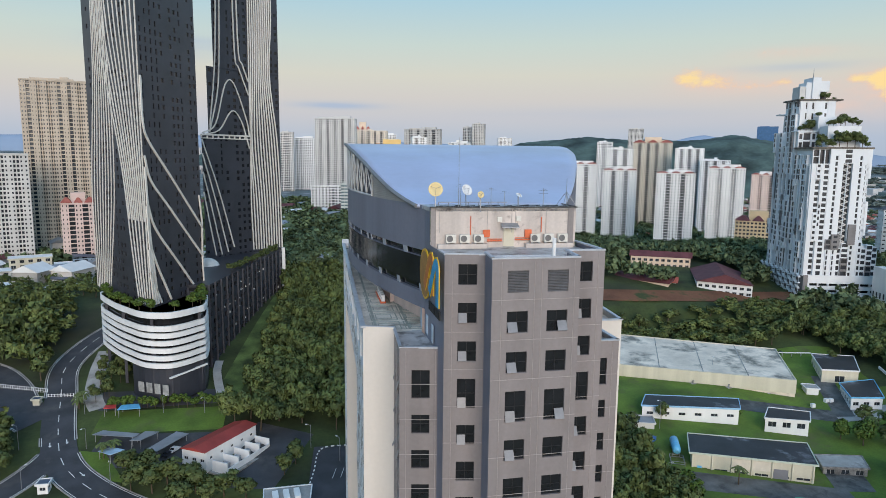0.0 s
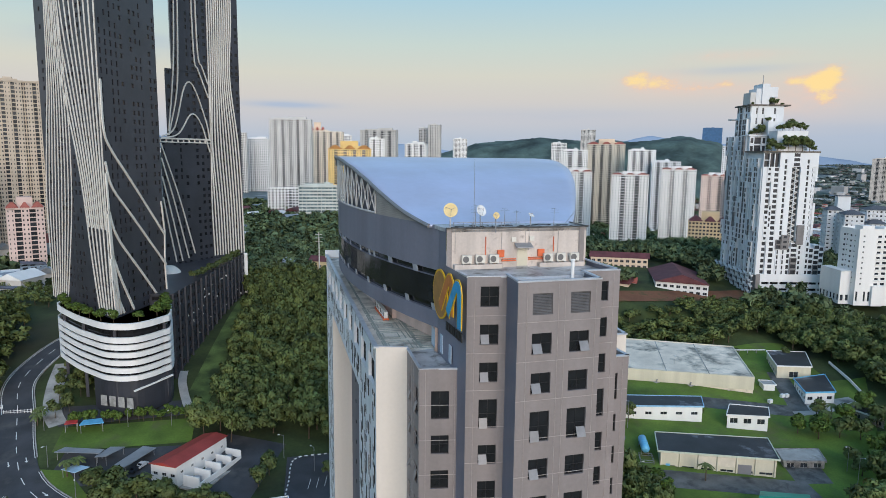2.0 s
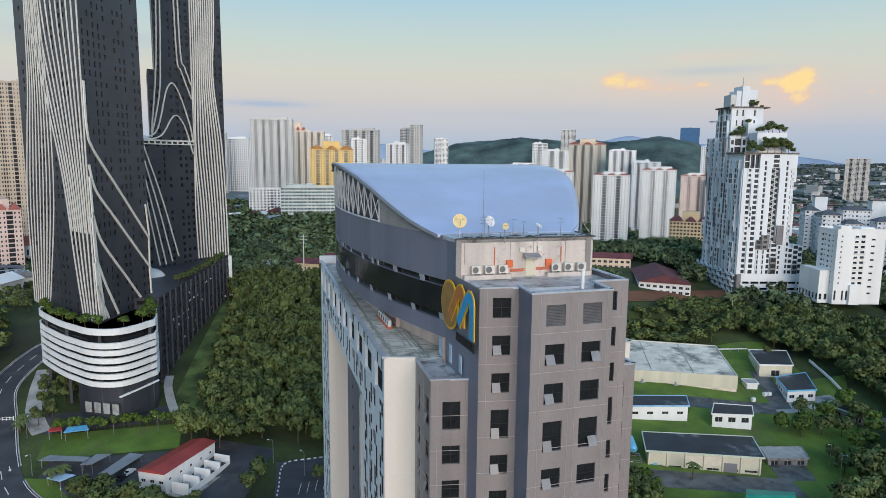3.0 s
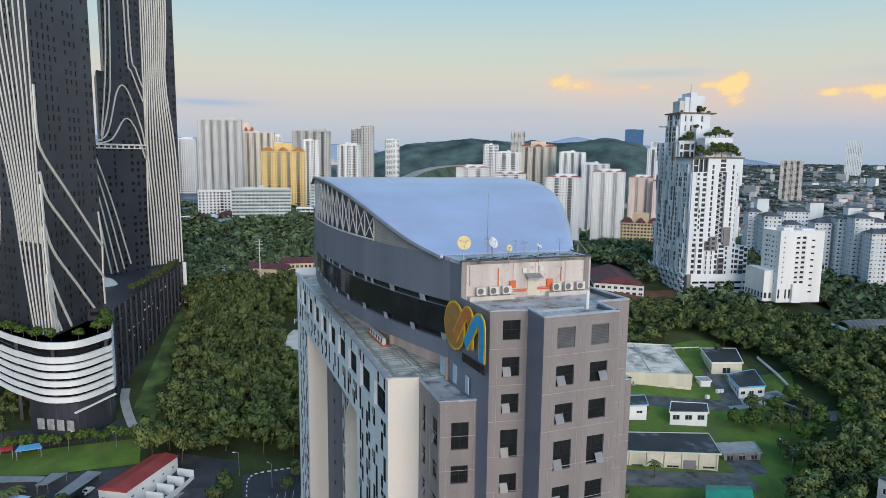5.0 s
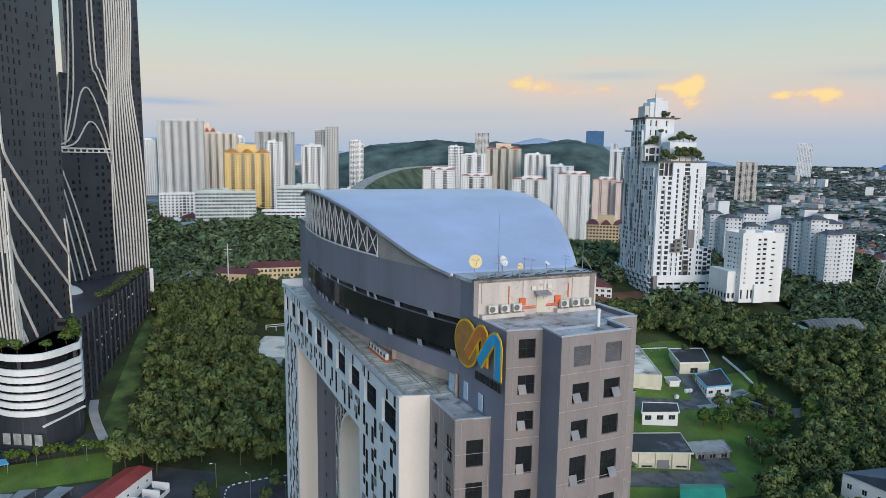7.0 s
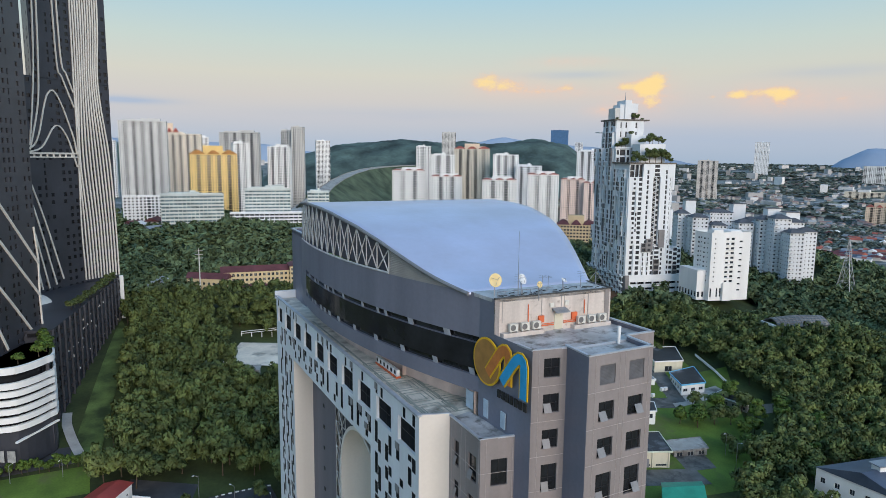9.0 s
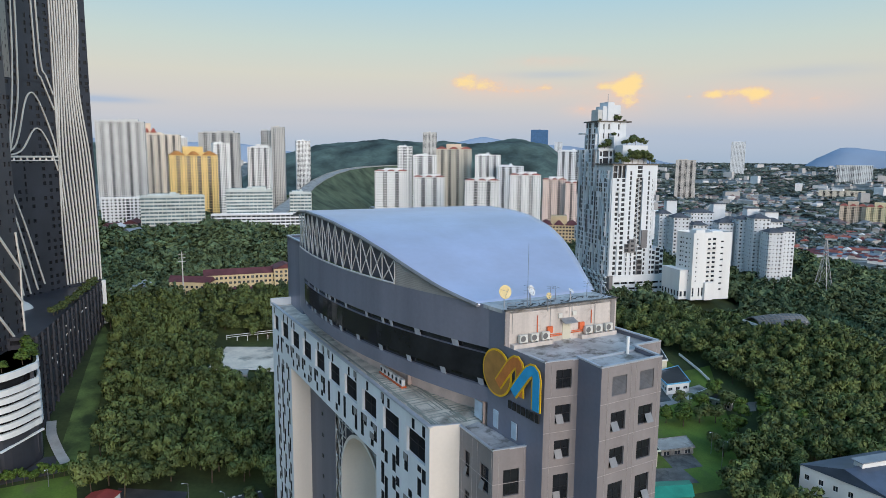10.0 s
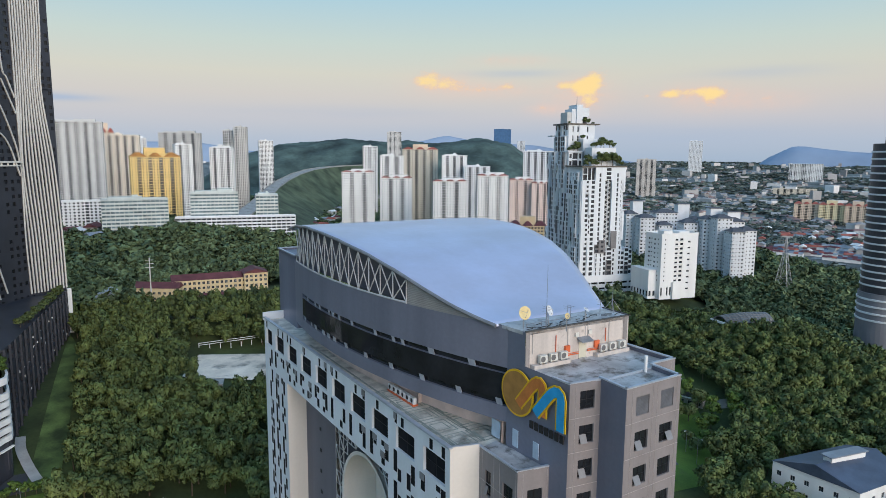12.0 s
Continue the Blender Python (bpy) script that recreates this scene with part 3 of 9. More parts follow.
for p0, p1, z0, z1, cols, rows, kind in fronts:
    a, c = Vector(p0), Vector(p1)
    d = (c - a).normalized()
    out = Vector((d.y, -d.x)) * 0.012
    z = z1 - 3.7
    while z > 40:
        joints.beam((*(a + out), z), (*(c + out), z), 0.03, 0.045)
        z -= 3.65
    for s0, s1 in cols:
        for s in (s0 - 0.55, s1 + 0.55):
            if 0.2 < s < (c - a).length - 0.2:
                joints.beam((*(a + d * s + out), 40), (*(a + d * s + out), z1 - 0.3), 0.03, 0.04)
part("panel_joint", joints, M("pale joint sealant", (0.40, 0.36, 0.345), 0.8, 0, 0.1, 1, 6, 0.0), tower)

# windows of the grey front: shared meshes, one object each with panes and open sashes
WIN_MESH = {}


def window_set(w, h, style):
    key = (round(w, 2), round(h, 2), style)
    if key in WIN_MESH:
        return WIN_MESH[key]
    fr = Build()
    t = 0.045
    if style == "louver":
        fr.box(0, w, 0.20, 0.26, 0, h)
        bl = Build()
        n = 14
        for k in range(n):
            z = h * (k + 0.5) / n
            m = Matrix.Translation((w / 2, 0.12, z)) @ Matrix.Rotation(radians(35), 4, "X")
            bl.box(-w / 2, w / 2, -0.07, 0.07, -0.012, 0.012, m)
        WIN_MESH[key] = [("louvre_backing", fr.mesh("louvre_backing", black_mat)), ("louvre", bl.mesh("louvre", louver_mat))]
        return WIN_MESH[key]
    xs = [0, t, w / 2 - t / 2, w / 2 + t / 2, w - t, w]
    zs = [0, t, h * 0.48, h * 0.48 + t, h - t, h]
    vid = lambda i, j, k: (i * 6 + j) * 2 + k
    fv = [(x, y, z) for x in xs for z in zs for y in (0.19, 0.27)]
    solid = lambda i, j: 0 <= i < 5 and 0 <= j < 5 and (i in (0, 2, 4) or j in (0, 2, 4))
    ff = []
    for i in range(5):
        for j in range(5):
            if not solid(i, j):
                continue
            ff.append((vid(i, j, 0), vid(i + 1, j, 0), vid(i + 1, j + 1, 0), vid(i, j + 1, 0)))
            for (di, dj), (a, c) in (((-1, 0), ((i, j), (i, j + 1))), ((1, 0), ((i + 1, j + 1), (i + 1, j))), ((0, -1), ((i + 1, j), (i, j))), ((0, 1), ((i, j + 1), (i + 1, j + 1)))):
                if not solid(i + di, j + dj):
                    ff.append((vid(*a, 0), vid(*c, 0), vid(*c, 1), vid(*a, 1)))
    fr.add(fv, ff)
    gl = Build().box(t, w - t, 0.23, 0.245, t, h - t)
    sets = [("window_frame", fr.mesh("window_frame", frame_mat)), ("pane", gl.mesh("pane", glass))]
    if style.startswith("open"):
        left = style[5] == "l"
        tilt = 16 if style.endswith("a") else 28
        sw, sh = w / 2 - 0.08, min(h * 0.48, 1.0)
        x0 = 0.05 if left else w / 2 + 0.03
        m = Matrix.Translation((x0, 0.10, 0.02 + sh)) @ Matrix.Rotation(radians(-tilt), 4, "X")
        sa = Build()
        sa.box(0, sw, -0.02, 0.02, -sh, 0, m)
        sets.append(("sash", sa.mesh("sash", sash_mat)))
    WIN_MESH[key] = sets
    return sets


rng = random.Random(4)
win_root = []
for p0, p1, a, b, z0, z1, k, kind in openings:
    d = (Vector(p1) - Vector(p0)).normalized()
    at = Vector(p0) + d * a
    style = "fixed"
    if kind == "bay" and k == 0:
        style = "louver"
    elif k > 0:
        if kind == "bay" and a > 4:
            style = ("open_rb", "fixed", "open_rb", "fixed", "fixed", "open_la", "open_rb")[(k - 1) % 7]
        elif kind in ("bay", "column"):
            style = ("open_lb", "open_lb", "open_la", "open_lb", "fixed", "open_lb", "open_rb")[(k - 1) % 7]
        else:
            style = rng.choice(["fixed", "open_la", "open_la", "open_lb"]) if kind != "block" else rng.choice(["fixed", "fixed", "fixed", "open_la", "open_rb"])
    w_root = None
    for name, me in window_set(b - a, z1 - z0, style):
        ob = new(name, me)
        if w_root is None:
            w_root = ob
            ob.name = "window"
            ob.parent = tower
            ob.matrix_local = Matrix.Translation((at.x, at.y, z0)) @ Matrix.Rotation(math.atan2(d.y, d.x), 4, "Z")
        else:
            ob.parent = w_root

# penthouse on the front roof
pent = Build()
PL, PR = Vector((-1.88, 11.6)), Vector((13.35, 9.05))
pd = (PR - PL).normalized()
pn = Vector((pd.y, -pd.x))
pent.panel(PL, PR, 99.0, 103.45)
pent.panel(PR, (14.0, 13.2), 99.0, 103.45)
part("penthouse_wall", pent, pent_paint, tower, "rust-stained off-white plant room wall")
pr = Build()
pr.prism([tuple(PL), tuple(PR), (14.1, 13.6), (-1.6, 16.6)], 103.2, 103.6)
part("penthouse_roof", pr, slab_mat, tower, "cluttered flat roof of the plant room")
pc = Build()
coping(pc, [PL + pd * 0.1, PR], 103.62, 0.3, 0.14)
coping(pc, [PR, (14.1, 13.4)], 103.62, 0.3, 0.14)
part("penthouse_coping", pc, M("blackened coping", (0.09, 0.085, 0.08), 0.8, 0, 0.3, 2.0, 8.0, 0.1), tower)
for s0, s1 in ((0.0, 0.55), (14.55, 15.2)):
    a, c = PL + pd * s0 + pn * 0.06, PL + pd * s1 + pn * 0.06
    part("penthouse_pilaster", Build().panel(a, c, 99.4, 103.55), M("weathered render edge", (0.30, 0.27, 0.26), 0.8, 0, 0.2, 1.0, 5.0, 0.1, streak=True), tower)

# dark bowed drum
drum = Build()
SLOTS = ((98.0, 98.75), (94.2, 95.0))          # slit bands, bottom and top
seg = west_plan[2:]
drum.panel(west_plan[0], west_plan[1], DECK - 0.3, TOP - 0.2)
drum.panel(west_plan[1], west_plan[2], DECK - 0.3, 103.6)
slit_b, band_b = Build(), Build()
rng = random.Random(11)
for i, (p, q) in enumerate(zip(seg, seg[1:])):
    L = (Vector(q) - Vector(p)).length
    z_bot = 92.4
    if i < 25:
        holes = [(0.0, L, z, z2) for z, z2 in SLOTS]
        drum.panel(p, q, z_bot, 94.2)
        band_b.panel(p, q, 95.0, 98.0)
        drum.panel(p, q, 98.75, 103.6)
        dd = (Vector(q) - Vector(p)).normalized()
        inn = Vector((dd.y, -dd.x))
        for z, z2 in SLOTS:                       # recessed slit with panes of two tones
            slit_b.panel(Vector(p) + inn * 0.5, Vector(q) + inn * 0.5, z - 0.02, z2 + 0.02)
            drum.add([(*p, z), (*q, z), (*(Vector(q) + inn * 0.5), z), (*(Vector(p) + inn * 0.5), z)], [(0, 1, 2, 3)])
            drum.add([(*p, z2), (*q, z2), (*(Vector(q) + inn * 0.5), z2), (*(Vector(p) + inn * 0.5), z2)], [(3, 2, 1, 0)])
    else:
        drum.panel(p, q, z_bot, 103.6)
part("drum_wall", drum, dark_clad, tower, "blue-black metal drum wall")
part("glazing_band", band_b, M("smoked black glazing band", (0.022, 0.023, 0.027), 0.10, 0.0, 0.2, 0.3, 2.0, 0.0), tower, "smoked black glazing band")
part("slit_glass", slit_b, glass, tower)["kind"] = "stuff"
# underside, recessed wall below the drum
und = Build()
for p, q in zip(seg, seg[1:]):
    und.add([(*p, 92.4), (*q, 92.4), (q[0] + 7, q[1] - 1.4, 92.4), (p[0] + 7, p[1] - 1.4, 92.4)], [(0, 3, 2, 1)])
part("drum_soffit", und, dark_clad, tower)
rec = Build()
back = [(-1.6, 15.2), (0.6, 15.6), (1.2, 19)] + [(wall_x(y) + 3.0, y) for y in np.linspace(22, 72, 12)]
for p, q in zip(back[1:], back):
    rec.panel(p, q, 89.4, 92.5)
rec.panel((4.7, 29.6), (-1.2, 31.1), 89.6, 92.4)
part("recess_wall", rec, pink_paint, tower, "pale pink recessed wall behind the terrace")
slit_grey = M("grey cladding piece", (0.38, 0.40, 0.45), 0.5, 0.2, 0.1, 1.0, 6.0, 0.05)
for i, (p, q) in enumerate(zip(seg, seg[1:])):
    dd = (Vector(q) - Vector(p)).normalized()
    inn = Vector((dd.y, -dd.x))
    if i < 25:
        for z, z2 in SLOTS:
            if (i + (z > 96)) % 3 == 0 or rng.random() < 0.08:
                a = Vector(p) + dd * rng.uniform(0.2, 0.9) + inn * 0.12
                c = a + dd * rng.choice((0.55, 0.8, 1.0))
                lean = dd * 0.28
                v = [(*(p2 + o), zz) for o in (Vector((0, 0)), inn * 0.08) for p2, zz in ((a, z), (c, z), (c + lean, z2), (a + lean, z2))]
                rp = Build().add(v, [(0, 1, 2, 3), (7, 6, 5, 4), (0, 4, 5, 1), (1, 5, 6, 2), (2, 6, 7, 3), (3, 7, 4, 0)])
                part("slit_post", rp, slit_grey, tower)

# curved roof
NX = 25
ysr = np.linspace(0, 1, 41)
rv, rf = [], []
for j, t in enumerate(ysr):
    for i in range(NX):
        y = 15.9 + 56.1 * t
        xw = wall_x(min(y, 71)) - 0.35
        xe = 20.0
        for _ in range(30):                       # where the level line meets the east wall
            xe = 0.5 * xe + 0.5 * (east_x(y - (xe - xw) * math.tan(radians(11))) + 0.3)
        u = i / (NX - 1)
        # lines of equal height run across, turned by 11 degrees
        x = xw + (xe - xw) * u
        yy = y - (x - xw) * math.tan(radians(11)) * min(1.0, 1.0)
        rv.append((x, yy, roof_z(x, yy)))
for j in range(40):
    for i in range(NX - 1):
        a = j * NX + i
        rf.append((a, a + 1, a + NX + 1, a + NX))
roof_me = mesh_of("curved_roof", rv, rf, roof_metal, True)
roof = part("curved_roof", roof_me, None, tower, "bluish curved sheet metal roof")
sol = roof.modifiers.new("thickness", "SOLIDIFY")
sol.thickness, sol.offset = 0.3, -1.0
# rolled rim along the west edge
rim = Build()
for j in range(40):
    a, c = rv[j * NX], rv[(j + 1) * NX]
    rim.tube((a[0], a[1], a[2] - 0.12), (c[0], c[1], c[2] - 0.12), 0.24, n=8)
part("roof_rim", rim, M("roof rim metal", (0.24, 0.24, 0.25), 0.45, 0.4, 0.1, 0.5, 4.0, 0.05), tower, "rolled grey roof rim")
erim = Build()
for j in range(40):
    a, c = rv[j * NX + NX - 1], rv[(j + 1) * NX + NX - 1]
    erim.panel((c[0], c[1]), (a[0], a[1]), 92, min(a[2], c[2]) - 0.1)
part("east_wall", erim, dark_clad, tower)
# ribbed infill, truss and dark wall under the rim
inf, dark_in, truss = Build(), Build(), Build()
ys_t = [30.4 + 2.75 * k for k in range(15)]
for y0, y1 in zip(np.arange(15.2, 30.4, 0.5), np.arange(15.7, 30.9, 0.5)):
    y1 = min(y1, 30.4)
    za, zb = roof_z(wall_x(y0), y0) - 0.25, roof_z(wall_x(y1), y1) - 0.25
    if zb > 103.65:
        p, q = (wall_x(y0) + 0.05, y0), (wall_x(y1) + 0.05, y1)
        inf.add([(*q, 103.55), (*p, 103.55), (*p, max(za, 103.56)), (*q, zb)], [(0, 1, 2, 3)])
        z = 103.8
        while z < min(za, zb):
            inf.beam((p[0] - 0.03, p[1], z), (q[0] - 0.03, q[1], z), 0.08, 0.05)
            z += 0.22
part("infill_cladding", inf, pale_louver, tower, "pale horizontally ribbed gable infill")
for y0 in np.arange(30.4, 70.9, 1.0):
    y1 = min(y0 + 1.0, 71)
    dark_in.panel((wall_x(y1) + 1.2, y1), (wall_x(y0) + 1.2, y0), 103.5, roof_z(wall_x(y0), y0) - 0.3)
# shade under the roof rim is put into the dark cladding colour
part("gable_wall", dark_in, M("gable cladding with shade painted in", (0.10, 0.10, 0.12), 0.6, 0.1, 0.1, 0.3, 3.0, 0.05), tower)


def tp(y, top):
    x = wall_x(min(y, 71)) - 0.05
    return (x, y, roof_z(x, y) - 0.45 if top else 103.75)


truss_root = None
for y0, y1 in zip(ys_t, ys_t[1:]):
    for a, c, r in ((tp(y0, 0), tp(y0, 1), 0.085), (tp(y0, 0), tp(y1, 1), 0.08), (tp(y1, 0), tp(y0, 1), 0.08), (tp(y0, 0), tp(y1, 0), 0.13)):
        part("truss_member", Build().tube(a, c, r), steel_white, tower)
# rear stair block
rear = Build()
RB = [(4.4, 75.4), (9.0, 74.7), (11.0, 86), (6.6, 86.8)]
for p, q in zip(RB, RB[1:] + RB[:1]):
    rear.panel(p, q, DECK - 0.5, 103.5)
rear.prism(RB, 102.8, 103.2)
part("rear_block", rear, dark_clad, tower, "dark rear stair block")
rc = Build()
coping(rc, RB + RB[:1], 103.6, 0.4, 0.2)
part("rear_coping", rc, coping_mat, tower)

# long pale facade with scattered windows and the tall portal
FA, FB = Vector((-7.8, 17.0)), Vector((2.4, 85.5))
FL = (FB - FA).length
fd = (FB - FA).normalized()
fn = Vector((-fd.y, fd.x))                        # outward, to the west


def fp(s, z, out=0.0):
    p = FA + fd * s + fn * out
    return (p.x, p.y, z)


rng = random.Random(7)
fac, fwin, fsill, fsash = Build(), Build(), Build(), Build()
bigs = [(1.05 + 7.05 * k, 6.2 + 7.05 * k) for k in range(10)]
bigs = [(a, min(b, FL - 0.8)) for a, b in bigs]


def fpan(s0, s1, z0, z1, holes, deep=0.06):
    """Facade piece between s0 and s1, holes in the same coordinate."""
    fac.panel(FA + fd * s1, FA + fd * s0, z0, z1, [(s1 - b, s1 - a, za, zb) for a, b, za, zb in holes], deep)
    for a, b, za, zb in holes:
        fwin.panel(FA + fd * b - fn * (deep - 0.03), FA + fd * a - fn * (deep - 0.03), za, zb)
        if b - a > 3:
            fsill.beam(fp(a, (za + zb) / 2, 0.04 - deep), fp(b, (za + zb) / 2, 0.04 - deep), 0.06, 0.06)
            fsill.beam(fp((a + b) / 2, za, 0.04 - deep), fp((a + b) / 2, zb, 0.04 - deep), 0.06, 0.06)
        elif rng.random() < 0.12:
            wide = Matrix.Translation(fp((a + b) / 2, zb - 0.1, 0.02))
            fsash.beam(fp(a, zb - 0.35, 0.12), fp(b, zb - 0.35, 0.12), 0.05, 0.9)


# top band: big openings with narrow ones between
cuts = [0.0] + [(bigs[k][1] + bigs[k + 1][0]) / 2 for k in range(9)] + [FL]
for k in range(10):
    a, b = bigs[k]
    fpan(cuts[k], cuts[k + 1], 85.0, 88.35, [(a, b - 0.3, 85.15, 88.3)], 0.42)
    hs = [(a + 2.7, a + 3.5, 88.45, 89.75)] + ([(a + 4.5, a + 5.2, 88.45, 89.85)] if k in (1, 4, 7) else []) + ([(a, a + 0.8, 88.4, 89.8)] if k in (0, 3, 5, 8) else [])
    fpan(cuts[k], cuts[k + 1], 88.35, 90.2, hs)
POR0, POR1, PORZ = 15.2, 56.0, 80.6
# below: columns of narrow panes, stepping left and right
def pane_column(c, zt, zb, seed):
    r = random.Random(seed)
    left, right = [], []
    z, side = zt - r.uniform(0.05, 0.5), seed % 2
    while z > zb + 0.9:
        h = min(r.choice((1.7, 2.2, 2.7, 3.3)), z - zb - 0.15)
        (left if side else right).append((z - h, z))
        if r.random() < 0.5:
            (right if side else left).append((z - h * 0.45, z))
        z -= h * r.choice((0.75, 0.9, 1.0, 1.1)) if h > 1.2 else h
        side = 1 - side
    return left, right


def tidy(spans):
    out = []
    for a, b in sorted(spans):
        if out and a < out[-1][1] + 0.12:
            out[-1] = (out[-1][0], max(b, out[-1][1]))
        else:
            out.append((a, b))
    return out


ends = [0.0]
k = 0
while True:
    c = 1.95 + 3.53 * k
    if c + 1.1 > FL - 0.2:
        break
    inside = POR0 - 0.6 < c < POR1 + 0.6
    zb = PORZ + 0.5 if inside else 30.0
    low = PORZ if inside else 8.0
    left, right = pane_column(c, 84.9, zb, 40 + k)
    fpan(ends[-1], c - 1.1, PORZ, 85.0, [])
    if not inside:
        fpan(max(ends[-1], POR1 if c > POR1 else 0.0), c - 1.1, 8.0, PORZ, [])
    for s0, spans in ((c - 1.1, right), (c, left)):
        up = [(s0 + 0.02, s0 + 1.08, a, b) for a, b in tidy(spans) if a > PORZ + 0.02]
        fpan(s0, s0 + 1.1, PORZ, 85.0, up)
        if not inside:
            dn_ = [(s0 + 0.02, s0 + 1.08, a, min(b, PORZ - 0.02)) for a, b in tidy(spans) if a < PORZ - 0.3]
            fpan(s0, s0 + 1.1, 8.0, PORZ, dn_)
    nxt = c + 3.53
    if not inside and c < POR0 and nxt > POR0 - 0.6:
        fpan(c + 1.1, POR0, 8.0, PORZ, [])
    ends.append(c + 1.1)
    k += 1
fpan(ends[-1], FL, PORZ, 85.0, [])
fpan(max(ends[-1], POR1), FL, 8.0, PORZ, [])
part("west_facade", fac, white_clad, tower, "pale blue-white facade with scattered narrow openings")
part("facade_glass", fwin, facade_dark, tower, "dark recessed facade glass")["kind"] = "stuff"
part("facade_bar", fsill, frame_mat, tower)
part("facade_sash", fsash, sash_mat, tower)["kind"] = "stuff"
fc = Build()
coping(fc, [FA + fd * 0.1, FB], DECK + 0.28, 0.55, 0.2)
part("facade_coping", fc, coping_mat, tower, "pale metal parapet coping")
endp = Build()
endp.panel(FA, (-4.7, 15.55), 8, DECK + 0.3)
part("end_panel", endp, cream_paint, tower, "plain cream end panel")
ec = Build()
coping(ec, [FA + fd * 0.15, (-4.7, 15.72)], DECK + 0.34, 0.3, 0.1)
part("end_coping", ec, coping_mat, tower)
# portal: reveals, dark wall, cream arch and lattice
DEEP, LAT0, LAT1 = 3.6, POR0, 42.0
for s0, s1 in ((POR1, 0), (POR0, 1)):
    por = Build()
    if s1:
        por.panel(fp(s0, 0), fp(s0, 0, -DEEP), 8, PORZ)
    else:
        por.panel(fp(s0, 0, -DEEP), fp(s0, 0), 8, PORZ)
    part("portal_reveal", por, cream_paint, tower, "cream portal pier")
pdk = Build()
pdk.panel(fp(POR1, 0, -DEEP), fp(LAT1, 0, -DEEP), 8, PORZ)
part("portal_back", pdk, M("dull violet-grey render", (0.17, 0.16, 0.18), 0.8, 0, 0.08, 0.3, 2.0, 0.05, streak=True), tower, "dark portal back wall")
psf = Build()
psf.add([fp(POR0, PORZ), fp(POR1, PORZ), fp(POR1, PORZ, -9), fp(POR0, PORZ, -9)], [(0, 1, 2, 3)])
part("portal_soffit", psf, grey_dark_paint, tower)
for k in range(11):
    z = 77.5 - 4.0 * k
    part("wall_light", Build().beam(fp(48.5, z, 0.06 - DEEP), fp(49.1, z, 0.06 - DEEP), 0.1, 0.6), black_mat, tower, "small dark wall lamp")
arch, span = Build(), Build()
AC, AR, AZ = 29.3, 8.8, 66.5
pts = [(AC + AR * math.cos(a), AZ + AR * math.sin(a) * 1.08) for a in np.linspace(0, math.pi, 25)]
pts = [(AC + AR, 8)] + pts + [(AC - AR, 8)]
for (s0, z0), (s1, z1) in zip(pts, pts[1:]):
    arch.add([fp(s0, z0, -3.3), fp(s1, z1, -3.3), fp(s1, z1, -9.4), fp(s0, z0, -9.4)], [(0, 1, 2, 3)])
    o0, o1 = (AC + (s0 - AC) * 1.07, AZ + (z0 - AZ) * 1.06), (AC + (s1 - AC) * 1.07, AZ + (z1 - AZ) * 1.06)
    arch.add([fp(s0, z0, -3.3), fp(s1, z1, -3.3), fp(*o1, -3.3), fp(*o0, -3.3)], [(0, 1, 2, 3)])
    if abs(s1 - s0) > 0.02:
        span.add([fp(s0, z0, -4.3), fp(s1, z1, -4.3), fp(s1, PORZ, -4.3), fp(s0, PORZ, -4.3)], [(0, 1, 2, 3)])
arch.add([fp(a, z, -9.3) for a, z in pts], [tuple(range(len(pts)))])
part("portal_arch", arch, cream_paint, tower, "cream arched shell inside the portal")
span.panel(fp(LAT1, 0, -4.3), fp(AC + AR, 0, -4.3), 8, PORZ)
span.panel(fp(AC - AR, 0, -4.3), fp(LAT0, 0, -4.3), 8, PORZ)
# shade of the portal recess is put into this near-black wall colour
part("spandrel_wall", span, M("spandrel with shade painted in", (0.06, 0.06, 0.07), 0.8, 0, 0.08, 0.3, 2.0, 0.05), tower, "dark wall behind the lattice")
lat = Build()


def clear_of_arch(s0, z0):
    if z0 < AZ:
        return abs(s0 - AC) > AR * 1.06
    return ((s0 - AC) / (AR * 1.06)) ** 2 + ((z0 - AZ) / (AR * 1.14)) ** 2 > 1


nodes = {}
for i in range(17):
    for j in range(21):
        a, z = LAT1 - 1.67 * i, PORZ - 0.3 - 2.3 * j
        if a > LAT0 - 0.1 and clear_of_arch(a, z):
            nodes[i, j] = (a, z)
for (i, j), (a, z) in nodes.items():
    for di, dj in ((1, 0), (0, 1), (1, 1) if (i + j) % 2 else (1, 0), (-1, 1) if (i + j) % 2 else (0, 1)):
        if (i + di, j + dj) in nodes:
            lat.tube(fp(a, z, -3.7), fp(*nodes[i + di, j + dj], -3.7), 0.085, n=4)
part("lattice", lat, steel_white, tower, "white steel lattice in the portal")
# corner returns of the terrace parapet at the far end
fr = Build()
coping(fr, [FB, FB + Vector((4.5, -0.8)), FB + Vector((4.8, 1.6)), FB + Vector((9, 1.0))], DECK + 0.4, 0.5, 1.5)
part("far_parapet", fr, white_clad, tower)
# pattern of the terrace paving
pav = Build()
for i in range(5):
    for j in range(2):
        c = Vector((-5.2, 19.2)) + fd * (4.3 * i) - fn * (0.6 + 3.6 * j)
        for r in (1.7, 1.0):
            q = [c + fd * (r * a) + fn * (r * 0.9 * b) for a, b in ((-1, -1), (1, -1), (1, 1), (-1, 1))]
            for p, e in zip(q, q[1:] + q[:1]):
                pav.beam((*p, 89.62), (*e, 89.62), 0.15, 0.03)
for off in (1.6, 5.3):
    a, c = FA + fd * 1.0 - fn * off, FA + fd * 48 - fn * off
    pav.beam((*a, 89.62), (*c, 89.62), 0.3, 0.03)
